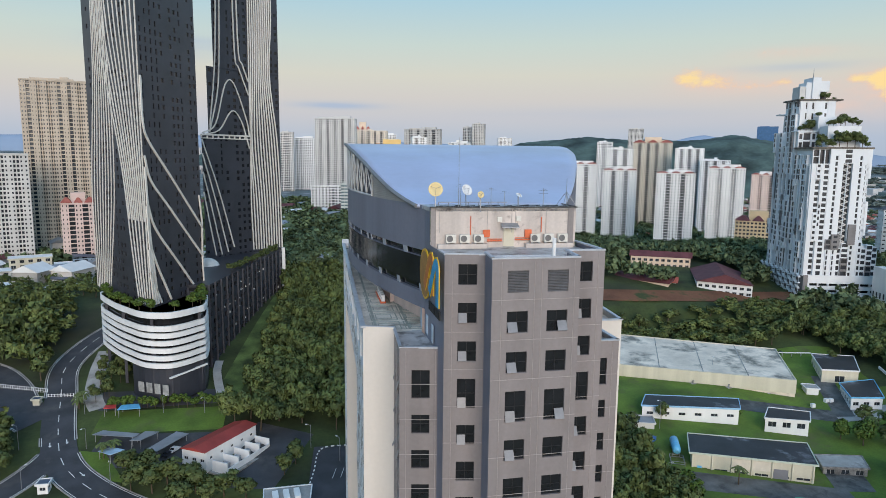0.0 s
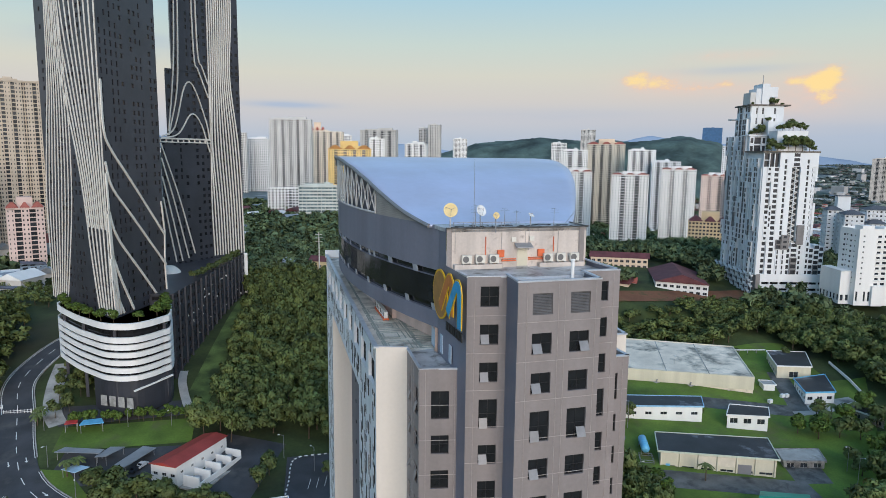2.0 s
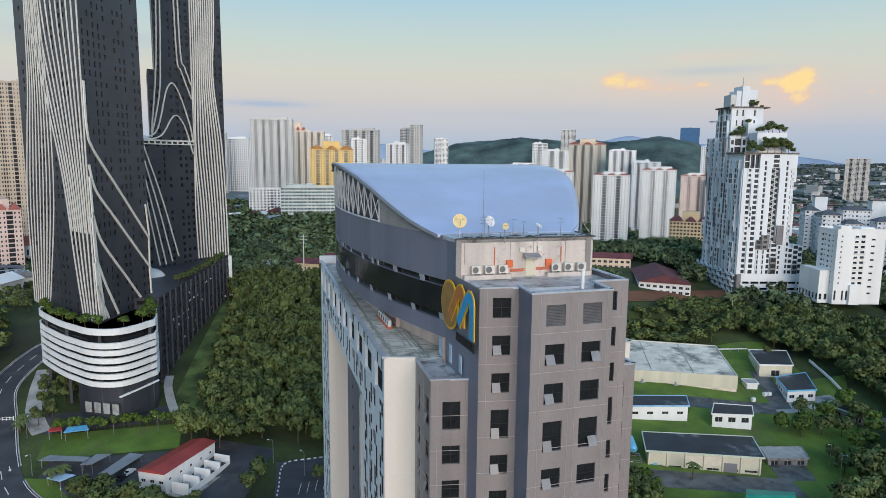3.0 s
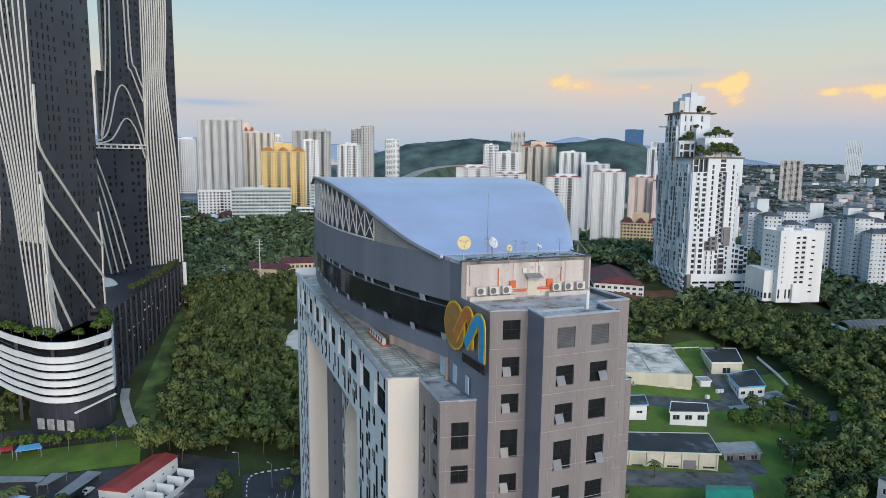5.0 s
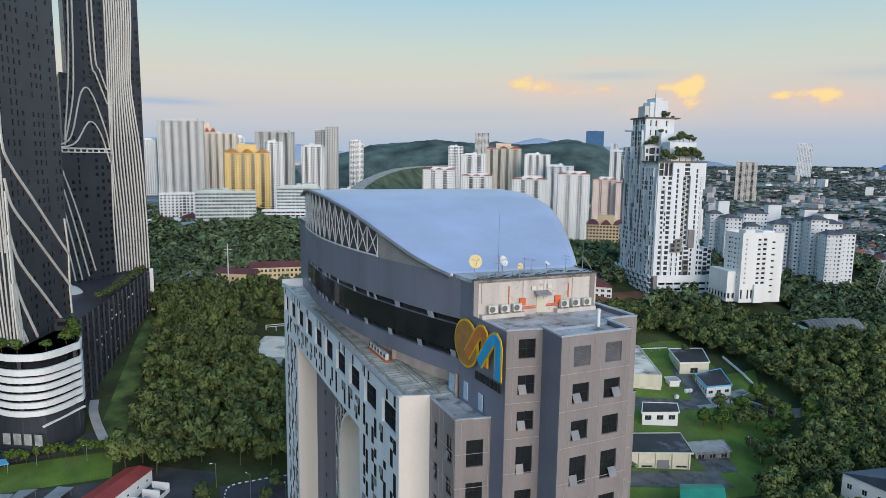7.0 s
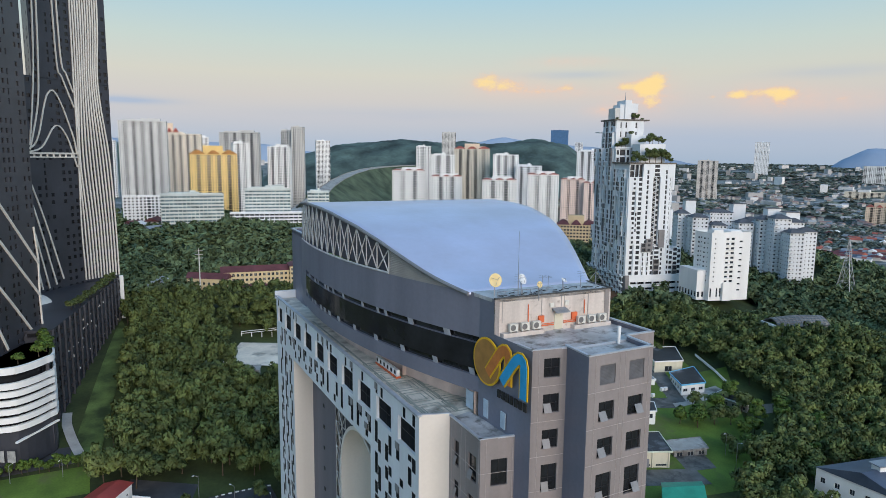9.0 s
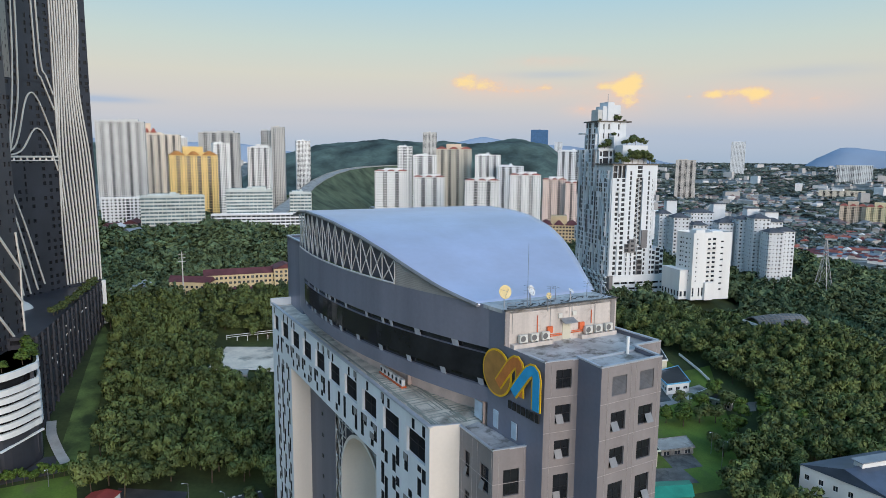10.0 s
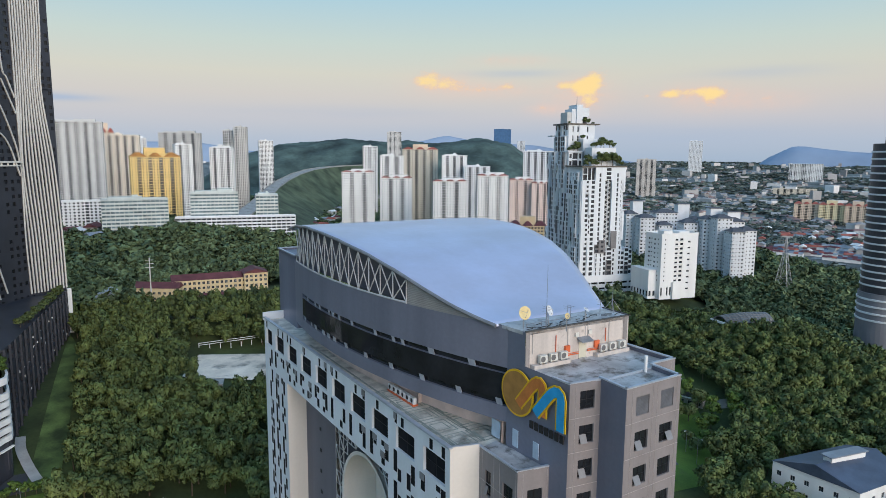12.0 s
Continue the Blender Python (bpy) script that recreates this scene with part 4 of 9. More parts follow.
part("paving_pattern", pav, terrace_tile, tower, "green-grey paving pattern on the terrace")

# door and windows in the drum wall above the low block
dw = Vector((-1.4, 14.0)) - Vector((-2.75, 5.05))
dl = dw.length
dw.normalize()
dn = Vector((-dw.y, dw.x))


def on_drum(b, s0, s1, z0, z1, out=0.22):
    a, c = Vector((-2.75, 5.05)) + dw * s0 + dn * out, Vector((-2.75, 5.05)) + dw * s1 + dn * out
    b.beam((*a, (z0 + z1) / 2), (*c, (z0 + z1) / 2), 0.08, z1 - z0)


for nm, s0, s1, z0, z1 in (("window", 7.4, 8.35, 90.15, 92.15), ("window", 3.9, 4.8, 90.2, 92.0), ("service_door", 10.7, 12.3, 89.9, 92.0)):
    b = Build()
    on_drum(b, s0, s1, z0, z1)
    part(nm, b, M("pale blue panel", (0.46, 0.56, 0.66), 0.4, 0, 0.08, 1, 6, 0.0), tower, "pale blue panel in the dark wall")

# sign on the drum wall: plain coloured shapes and bars
sign = empty("wall_sign", "large wall sign of a brown disc with orange and blue arches", "sign", (-2.6, 8.0, 96.0))


def sp(s, z, out):
    p = Vector((-2.78, 5.05)) + dw * s + dn * (out + 0.10 + 0.042 * s)
    return Vector((p.x, p.y, z)) - Vector((-2.6, 8.0, 96.0))


def sign_shape(name, outline, material, o0, o1, label=""):
    n = len(outline)
    v = [sp(s, z, o0) for s, z in outline] + [sp(s, z, o1) for s, z in outline]
    f = [(i, (i + 1) % n, n + (i + 1) % n, n + i) for i in range(n)] + [tuple(range(n, 2 * n)), tuple(range(n - 1, -1, -1))]
    return part(name, mesh_of(name, v, f, material), None, sign, label)


def ellipse(cs, cz, rs, rz, n=48):
    return [(cs + rs * math.cos(2 * math.pi * k / n), cz + rz * math.sin(2 * math.pi * k / n)) for k in range(n)]


def ribbon(path, w):
    P = [Vector(p) for p in path]
    l, r = [], []
    for k, p in enumerate(P):
        d = (P[min(k + 1, len(P) - 1)] - P[max(k - 1, 0)]).normalized()
        s = Vector((d.y, -d.x)) * w / 2
        l.append(tuple(p + s))
        r.append(tuple(p - s))
    return l + r[::-1]


def arch_path(s_a, z_a, s_b, z_t, z_b):
    """A ribbon line: a slanting stroke up, a rounded shoulder and an upright leg."""
    return [(s_a, z_a), (s_b + 1.75, z_t - 0.95), (s_b + 1.3, z_t - 0.5), (s_b + 0.85, z_t - 0.2), (s_b + 0.45, z_t - 0.15), (s_b + 0.15, z_t - 0.35), (s_b, z_t - 0.8), (s_b, z_b)]


sign_shape("disc_rim", ellipse(7.35, 96.68, 2.62, 2.62), sign_yellow, 0.02, 0.14, "yellow disc rim")
sign_shape("disc_face", ellipse(7.35, 96.68, 2.40, 2.40), sign_brown, 0.08, 0.17, "brown disc")
oa = arch_path(7.0, 95.5, 3.25, 98.95, 95.3)
sign_shape("orange_arch_rim", ribbon(oa, 1.45), sign_yellow, 0.12, 0.21, "yellow rim")
sign_shape("orange_arch", ribbon(oa, 1.05), sign_orange, 0.15, 0.25, "orange arch")
ba = arch_path(4.2, 95.4, 0.45, 98.85, 94.7)
sign_shape("blue_arch_rim", ribbon(ba, 1.45), sign_yellow, 0.2, 0.29, "yellow rim")
sign_shape("blue_arch", ribbon(ba, 1.05), sign_blue, 0.24, 0.33, "light blue arch")
for k in range(7):
    s0 = 5.2 - k * 0.76
    sign_shape("letter_bar", [(s0, 93.45), (s0, 94.3), (s0 - 0.5, 94.3), (s0 - 0.5, 93.45)], black_mat, 0.02, 0.14, "dark letter bar")

# plant room fittings


def on_pent(s, out, z):
    p = PL + pd * s + pn * out
    return Matrix.Translation((p.x, p.y, z)) @ Matrix.Rotation(math.atan2(pd.y, pd.x), 4, "Z")


def condenser():
    root = empty("condenser_unit", "cream air-conditioning condenser on a plinth by the plant room wall", "air conditioner", group="condensers")
    part("casing", Build().box(-0.5, 0.5, -0.2, 0.2, 0.16, 0.98), ac_mat, root)
    g = Build()
    for k in range(20):
        a, c = 2 * math.pi * k / 20, 2 * math.pi * (k + 1) / 20
        g.add([(-0.12 + 0.33 * math.cos(a), -0.215, 0.57 + 0.33 * math.sin(a)), (-0.12 + 0.33 * math.cos(c), -0.215, 0.57 + 0.33 * math.sin(c)), (-0.12, -0.215, 0.57)], [(0, 1, 2)])
    part("fan_grille", g, M("grey fan grille", (0.16, 0.155, 0.15), 0.6, 0, 0.1, 2, 9, 0.0), root)
    for x in (-0.38, 0.38):
        part("foot", Build().box(x - 0.06, x + 0.06, -0.22, 0.22, 0.0, 0.16), concrete, root)
    return root


ac = condenser()
ac.matrix_basis = on_pent(2.0, 0.55, 99.9)
for s in (3.45, 4.92, 10.9, 12.36, 13.87):
    copy_thing(ac, on_pent(s, 0.55, 99.9))
plinth_b = Build()
for s0, s1 in ((0.7, 5.9), (9.9, 15.0)):
    m0 = on_pent((s0 + s1) / 2, 0.5, 99.42)
    plinth_b.box(-(s1 - s0) / 2, (s1 - s0) / 2, -0.26, 0.48, 0, 0.48, m0)
part("condenser_plinth", plinth_b, pent_paint, tower, "stained cream plinth along the plant room wall")
hood = empty("service_door", "cream steel service door under a grey hood", "door")
hood.matrix_basis = on_pent(8.2, 0.0, 99.45)
part("door_leaf", Build().box(-0.55, 0.55, -0.06, 0.0, 0.02, 2.0), shed_cream, hood)
part("hood", Build().add([(-0.9, 0, 2.55), (0.9, 0, 2.55), (0.9, -0.95, 2.2), (-0.9, -0.95, 2.2), (-0.9, 0, 2.45), (0.9, 0, 2.45), (0.9, -0.95, 2.1), (-0.9, -0.95, 2.1)],
                         [(0, 3, 2, 1), (4, 5, 6, 7), (3, 7, 6, 2), (0, 4, 7, 3), (1, 2, 6, 5)]), steel_grey, hood)
part("sill", Build().box(-0.6, 0.6, -0.2, 0.0, -0.02, 0.1), concrete, hood)
pipes = empty("wall_pipe", "orange-red painted pipes and boxes on the wall", "pipe")
for s0, s1, z in ((5.9, 7.5, 100.15), (8.85, 10.6, 100.25)):
    a, c = on_pent(s0, 0.14, z).translation, on_pent(s1, 0.14, z).translation
    part("pipe", Build().tube(a, c, 0.07, n=8), orange_paint, pipes)
    part("pipe", Build().tube(a + Vector((0, 0, 0.18)), c + Vector((0, 0, 0.18)), 0.05, n=8), orange_paint, pipes)
for s, z0, z1 in ((4.15, 100.8, 102.7), (11.67, 101.0, 102.6)):
    part("riser", Build().tube(on_pent(s, 0.12, z0).translation, on_pent(s, 0.12, z1).translation, 0.05, n=8), orange_paint, pipes)
for s in (5.8, 10.25):
    part("valve_box", Build().box(-0.35, 0.35, -0.25, 0, 0, 0.75, on_pent(s, 0.02, 100.55)), orange_paint, pipes)
cond = Build()
for s, z0, z1 in ((0.9, 101, 103.3), (5.9, 100.6, 103.4), (8.5, 101, 103.4), (8.9, 101.2, 103.4), (12.2, 100.8, 103.2)):
    cond.tube(on_pent(s, 0.08, z0).translation, on_pent(s, 0.08, z1).translation, 0.03, n=6)
thing("conduit", cond, M("pale grey conduit", (0.45, 0.42, 0.40), 0.6, 0, 0.1, 1, 6, 0.0), "thin grey conduits on the plant room wall", "conduit", kind="stuff")
for s, z in ((7.2, 102.1), (9.2, 102.2)):
    thing("wall_box", Build().box(-0.25, 0.25, -0.2, 0, 0, 0.5, on_pent(s, 0.01, z)), ac_mat, "small cream junction box on the wall", "junction box")


def dish(at, r, aim, material, label):
    root = empty("satellite_dish", label, "satellite dish", at, "roof dishes")
    q = Vector(aim).normalized().to_track_quat("Z", "Y")
    c = Vector((0, 0, at[2] * 0 + 1.75))
    n, rings = 24, 5
    v, f = [tuple(c)], []
    for k in range(1, rings + 1):
        rr = r * k / rings
        for i in range(n):
            a = 2 * math.pi * i / n
            v.append(tuple(c + q @ Vector((rr * math.cos(a), rr * math.sin(a), 0.28 * r * (k / rings) ** 2))))
    for i in range(n):
        f.append((0, 1 + i, 1 + (i + 1) % n))
        for k in range(rings - 1):
            a = 1 + k * n
            f.append((a + i, a + n + i, a + n + (i + 1) % n, a + (i + 1) % n))
    d = part("reflector", mesh_of("reflector", v, f, material, True), None, root)
    so = d.modifiers.new("thickness", "SOLIDIFY")
    so.thickness = 0.03
    part("mast", Build().tube((0, 0, 0), (c.x - q @ Vector((0, 0, 0.1)) * 0 if False else (c - q @ Vector((0, 0, 0.12)))[0], (c - q @ Vector((0, 0, 0.12)))[1], c.z), 0.06), steel_grey, root)
    arm = Build()
    tip = c + q @ Vector((0, 0, r * 0.9))
    for a in (0.5, 2.6, 4.7):
        arm.tube(c + q @ Vector((r * 0.8 * math.cos(a), r * 0.8 * math.sin(a), 0.2 * r)), tip, 0.02, n=5)
    part("feed_arm", arm, steel_grey, root)
    return root


dish((-1.0, 12.75, 103.6), 0.74, (-0.25, -1, 0.25), dish_mat, "large satellite dish on the plant room roof, warm light painted yellow")
dish((2.05, 11.85, 103.55), 0.6, (0.25, -1, 0.45), dish_white, "white satellite dish tilted on a roof mast")
dish((2.9, 9.98, 103.2), 0.34, (-0.1, -1, 0.2), dish_mat, "small pale satellite dish at the roof edge")
dish((7.6, 11.0, 103.0), 0.36, (0.3, -0.6, 0.9), dish_white, "small white satellite dish pointing up")


def antenna(at, h, label, tripod=False, bars=0):
    b = Build().tube((0, 0, 0), (0, 0, h), 0.045, 0.02)
    root = empty("antenna_mast", label, "antenna", at, "roof antennas")
    part("mast", b, steel_grey, root)
    if tripod:
        lg = Build()
        for k in range(4):
            a = math.pi / 4 + math.pi / 2 * k
            lg.tube((1.1 * math.cos(a), 1.1 * math.sin(a), 0), (0, 0, 1.5), 0.03)
        part("tripod", lg, steel_grey, root)
    if bars:
        e = Build()
        for k in range(bars):
            z = h - 0.25 - 0.3 * k
            e.tube((-0.5, 0.1, z), (0.5, -0.1, z), 0.015, n=4)
        e.tube((0, -0.6, h - 0.1), (0, 0.6, h - 0.1), 0.015, n=4)
        part("crossbar", e, steel_grey, root)
    return root


antenna((1.0, 11.25, 99.45), 11.2, "tall thin lightning mast by the plant room wall")
antenna((1.35, 11.6, 103.6), 2.4, "antenna mast with short crossbars", bars=3)
antenna((4.6, 11.3, 103.6), 2.0, "thin steel antenna on the plant room roof", bars=1)
antenna((6.6, 12.4, 103.6), 1.6, "thin roof antenna with two black sensors", bars=1)
antenna((10.6, 11.2, 103.6), 1.9, "thin steel antenna on the plant room roof", bars=2)
antenna((13.6, 11.6, 103.6), 3.0, "steel tripod antenna mast", tripod=True)
cables = Build()
rngc = random.Random(3)
for k in range(26):
    a = PL + pd * (0.6 + k * 0.55) - pn * rngc.uniform(0.2, 2.0)
    c = a + pd * rngc.uniform(0.3, 1.2) - pn * rngc.uniform(-0.5, 0.6)
    cables.tube((*a, 103.66), (*c, 103.68), 0.04, n=5)
thing("roof_cables", cables, black_mat, "black cables lying on the plant room roof", "cable", kind="stuff")
rack = Build()
for k in range(7):
    a = PL + pd * (1.0 + k * 1.05) - pn * 1.2
    rack.tube((*a, 103.6), (*a, 104.1), 0.04, n=5)
    rack.tube((*a, 104.05), (*(a + pd * 1.0), 104.05), 0.04, n=5)
thing("pipe_rack", rack, steel_grey, "low galvanised pipe rack on the roof", "pipe rack", kind="stuff")
vent = empty("vent_pipe", "white vent pipe with a cap on the flat roof", "vent pipe", (7.55, 2.85, 99.45))
part("pipe", Build().tube((0, 0, 0), (0, 0, 1.7), 0.17, n=14), white_paint, vent)
part("cap", Build().tube((0, 0, 1.7), (0, 0, 1.82), 0.22, 0.18, n=14), white_paint, vent)
# white condensers with a red base along the recess on the terrace
for k in range(6):
    y = 30.9 + 1.2 * k
    x = -2.3 + 0.13 * (y - 30.2)
    root = empty("terrace_condenser", "white condenser on a red base under the drum", "air conditioner", (x, y, 89.6), "terrace condensers")
    root.rotation_euler = (0, 0, radians(-100))
    part("casing", Build().box(-0.5, 0.5, -0.22, 0.22, 0.25, 1.1), dish_white, root)
    part("base", Build().box(-0.6, 0.6, -0.35, 0.35, 0.0, 0.25), orange_paint, root)
    part("fan_grille", Build().tube((-0.1, -0.225, 0.68), (-0.1, -0.24, 0.68), 0.3, n=16), black_mat, root)

# ---------------------------------------------------------------- generic facades
def cells(wall, glazing, p0, p1, z0, z1, floor_h, bays, pick, depth=0.5):
    """A wall skin with a grid of recessed openings. pick(i, j) gives (width, height, sill) as shares of the cell, or None."""
    p0, p1 = Vector(p0[:2]), Vector(p1[:2])
    L = (p1 - p0).length
    if L < 0.5:
        return
    d = (p1 - p0) / L
    inn = Vector((-d.y, d.x)) * (depth - 0.04)
    n = max(1, int(round((z1 - z0) / floor_h)))
    fh = (z1 - z0) / n
    w = L / bays
    for i in range(bays):
        hs, spans = [], {}
        for j in range(n):
            c = pick(i, j)
            if not c:
                continue
            ww, hh, sill = c
            key = round((1 - ww) / 2, 3)
            spans.setdefault(key, []).append((key * w, w - key * w, z0 + fh * (j + sill), z0 + fh * min(j + sill + hh, j + 0.98)))
        if len(spans) > 1:                       # one width in each column
            ref = max(spans, key=lambda k: len(spans[k]))
            allh = [(ref * w, w - ref * w, a, b) for k in spans for _, _, a, b in spans[k]]
        else:
            allh = [h for k in spans for h in spans[k]]
        a, c = p0 + d * (w * i), p0 + d * (w * (i + 1))
        wall.panel(a, c, z0, z1, allh, depth)
        for s0, s1, za, zb in allh:
            glazing.panel(a + d * s0 + inn, a + d * s1 + inn, za, zb)


def rect(cx, cy, w, d, turn):
    """Corners of a turned rectangle, counter-clockwise from the front left; turn 0 faces -y."""
    c, s = math.cos(turn), math.sin(turn)
    return [Vector((cx + x * c - y * s, cy + x * s + y * c)) for x, y in ((-w / 2, -d / 2), (w / 2, -d / 2), (w / 2, d / 2), (-w / 2, d / 2))]


def strips(seed, share=0.5):
    r = random.Random(seed)
    kinds = {}

    def pick(i, j):
        if i not in kinds:
            kinds[i] = r.choice(("win", "loggia", "win", "slim"))
        return {"win": (0.5, 0.52, 0.3), "loggia": (0.84, 0.66, 0.28), "slim": (0.34, 0.5, 0.3)}[kinds[i]]
    return pick


def grid_pick(w=0.62, h=0.5, sill=0.3):
    return lambda i, j: (w, h, sill)


def tower_face(wall, gl, rail, p0, p1, z0, z1, floor_h, seed, module=9.0, share=0.64, deep=2.0, win=(0.44, 0.46, 0.3)):
    """A face of projecting bays with windows, and between them recesses with balconies."""
    r = random.Random(seed)
    p0, p1 = Vector(p0[:2]), Vector(p1[:2])
    L = (p1 - p0).length
    d = (p1 - p0) / L
    inn = Vector((-d.y, d.x))
    m = max(1, int(round(L / module)))
    n = max(1, int(round((z1 - z0) / floor_h)))
    fh = (z1 - z0) / n
    rec = (1 - share) * L / m
    bay = (L - rec * m) / (m + 1)
    s = 0.0
    for k in range(m + 1):
        a, c = p0 + d * s, p0 + d * (s + bay)
        w = win if (k + seed) % 3 else (win[0] * 0.62, win[1], win[2])
        cells(wall, gl, a, c, z0, z1, floor_h, max(1, int(round(bay / 2.9))), lambda i, j: w, 0.3)
        if k < m:
            e = c + d * rec
            wall.panel(c, c + inn * deep, z0, z1)
            wall.panel(e + inn * deep, e, z0, z1)
            gl.panel(c + inn * deep, e + inn * deep, z0, z1)
            style = r.random()
            for j in range(n + 1):
                z = z0 + fh * j
                if style < 0.75:
                    rail.beam((*(c + inn * 0.75), z), (*(e + inn * 0.75), z), 1.4, 0.3)
                    rail.beam((*(c + inn * 0.2), z + 0.4), (*(e + inn * 0.2), z + 0.4), 0.12, 0.85 if style < 0.3 else 0.35)
                else:
                    rail.beam((*(c + inn * 1.3), z), (*(e + inn * 1.3), z), 0.3, 1.2)
            if style > 0.75:
                mid_p = (c + e) / 2 + inn * 1.2
                wall.beam((*mid_p, z0), (*(mid_p + Vector((0.001, 0))), z1), 0.6, 0.6)
        s += bay + rec


def slab_tower(name, label, x, y, w, d, turn, top, wall_m, floor_h=3.2, bay=3.6, pick=None, roof_m=None, crown=0, glass_m=None, balconies=0, category="apartment tower", hip=None, group="distant towers", fins=0, side_m=None, win=(0.36, 0.42, 0.3), share=0.66):
    """A distant tower: bays with windows, recessed balconies, roof and crown blocks. turn: degrees, 0 faces -y."""
    base = min(gz(p.x, p.y) for p in rect(x, y, w, d, radians(turn))) - 1.0
    root = empty(name, label, category, (x, y, base), group)
    wall, gl, rail = Build(), Build(), Build()
    q = rect(0, 0, w, d, radians(turn))
    z0, z1 = 0.0, top - base
    seed = hash_of(name, x)
    for k in range(4):
        p0, p1 = q[k], q[(k + 1) % 4]
        if balconies and k in (0, 1, 3):
            tower_face(wall, gl, rail, p0, p1, z0, z1, floor_h, seed + k, w / balconies if k == 0 else 11.0, share if k == 0 else 0.8, win=win)
        elif k == 2:
            wall.panel(p0, p1, z0, z1)
        else:
            cells(wall, gl, p0, p1, z0, z1, floor_h, max(2, int(round((p1 - p0).length / bay))), pick or strips(seed), 0.4)
    part("wall", wall, wall_m, root)
    part("glazing", gl, glass_m or far_glass, root)["kind"] = "stuff"
    if rail.v:
        part("balcony", rail, side_m or wall_m, root)["kind"] = "stuff"
    rb = Build()
    rb.prism([tuple(p) for p in q], z1 - 0.6, z1 - 0.25)
    for k in range(4):
        rb.beam((*q[k], z1 + 0.3), (*q[(k + 1) % 4], z1 + 0.3), 0.4, 1.1)
    part("parapet", rb, wall_m, root)
    ex, ey = Vector((math.cos(radians(turn)), math.sin(radians(turn)))), Vector((-math.sin(radians(turn)), math.cos(radians(turn))))
    if hip:
        hm, hh = hip
        for o, f in ((-0.34, 0.34), (0.0, 0.26), (0.34, 0.34)):
            r = [tuple(p + ex * (o * w)) for p in rect(0, 0, w * f, d * 1.06, radians(turn))]
            t = [tuple(p + ex * (o * w)) for p in rect(0, 0, w * f * 0.2, d * 0.5, radians(turn))]
            b = Build().add([(*p, z1 + 0.6) for p in r] + [(*p, z1 + 0.6 + hh) for p in t], [(0, 1, 5, 4), (1, 2, 6, 5), (2, 3, 7, 6), (3, 0, 4, 7), (4, 5, 6, 7)])
            part("roof", b, hm, root)
        c = [tuple(p + ey * (d * 0.12)) for p in rect(0, 0, w * 0.42, d * 0.5, radians(turn))]
        part("lift_tower", Build().prism(c, z1 - 0.3, z1 + hh * 2.2), roof_m or wall_m, root)
    for k in range(crown):
        f = (0.5, 0.3, 0.2)[k % 3]
        c = [tuple(p + ex * ((-0.14, 0.22, -0.05)[k % 3] * w)) for p in rect(0, 0, w * f, d * 0.55, radians(turn))]
        rise = 2.6 + 1.8 * k
        part("lift_tower", Build().prism(c, z1 - 0.3, z1 + rise), roof_m or wall_m, root)
        if k == 0:
            part("tank_rail", Build().box(-w * 0.05, w * 0.05, -1, 1, z1 + 2.6, z1 + 4.4), wall_m, root)
    if fins:
        fb = Build()
        for k in range(4):
            p0, p1 = q[k], q[(k + 1) % 4]
            n = max(1, int((p1 - p0).length / fins))
            e = (p1 - p0).normalized()
            o = Vector((e.y, -e.x))
            for i in range(n + 1):
                c = p0 + (p1 - p0) * (i / n)
                fb.beam((*(c + o * 0.25), z1 / 2), (*(c + o * 0.25 + e * 0.5), z1 / 2), 0.6, z1)
        part("fin", fb, wall_m, root)["kind"] = "stuff"
    return root


def hash_of(name, x):
    return sum(ord(c) for c in name) * 7 + int(x) % 97


# ---------------------------------------------------------------- dark twin towers with pale fins
AF, AR_, AL = Vector((-47.4, 206.3)), Vector((-29.6, 238.5)), Vector((-72.2, 254.4))
AK = AR_ + AL - AF
A_Z0, A_Z1 = 52.0, 262.0
dark_tower = empty("dark_tower", "very tall charcoal tower wrapped in pale curving fins", "skyscraper", (-50, 246, 22), "twin towers")


def loc(p):
    return Vector(p) - Vector((-50, 246, 22))


def slot_pick(seed):
    r = random.Random(seed)
    kinds = {}

    def pick(i, j):
        k = kinds.setdefault(i, r.random())
        if k < 0.35:
            return None
        if r.random() < 0.3:
            return None
        return (0.5, 0.5, 0.25) if k < 0.8 else (0.3, 0.62, 0.2)
    return pick


wall_t, slot_t = Build(), Build()
for p0, p1, bays, sd in ((AL, AF, 16, 1), (AF, AR_, 12, 2), (AR_, AK, 10, 3), (AK, AL, 8, 4)):
    cells(wall_t, slot_t, loc((*p0, 0)), loc((*p1, 0)), A_Z0 - 22, A_Z1 - 22, 3.3, bays, slot_pick(sd), 0.35)
wall_t.prism([tuple(loc((*p, 0)).to_2d()) for p in (AL, AF, AR_, AK)], A_Z1 - 22.5, A_Z1 - 22)
part("wall", wall_t, tower_dark, dark_tower, "charcoal curtain wall")
part("slot_glazing", slot_t, tower_slot, dark_tower)["kind"] = "stuff"


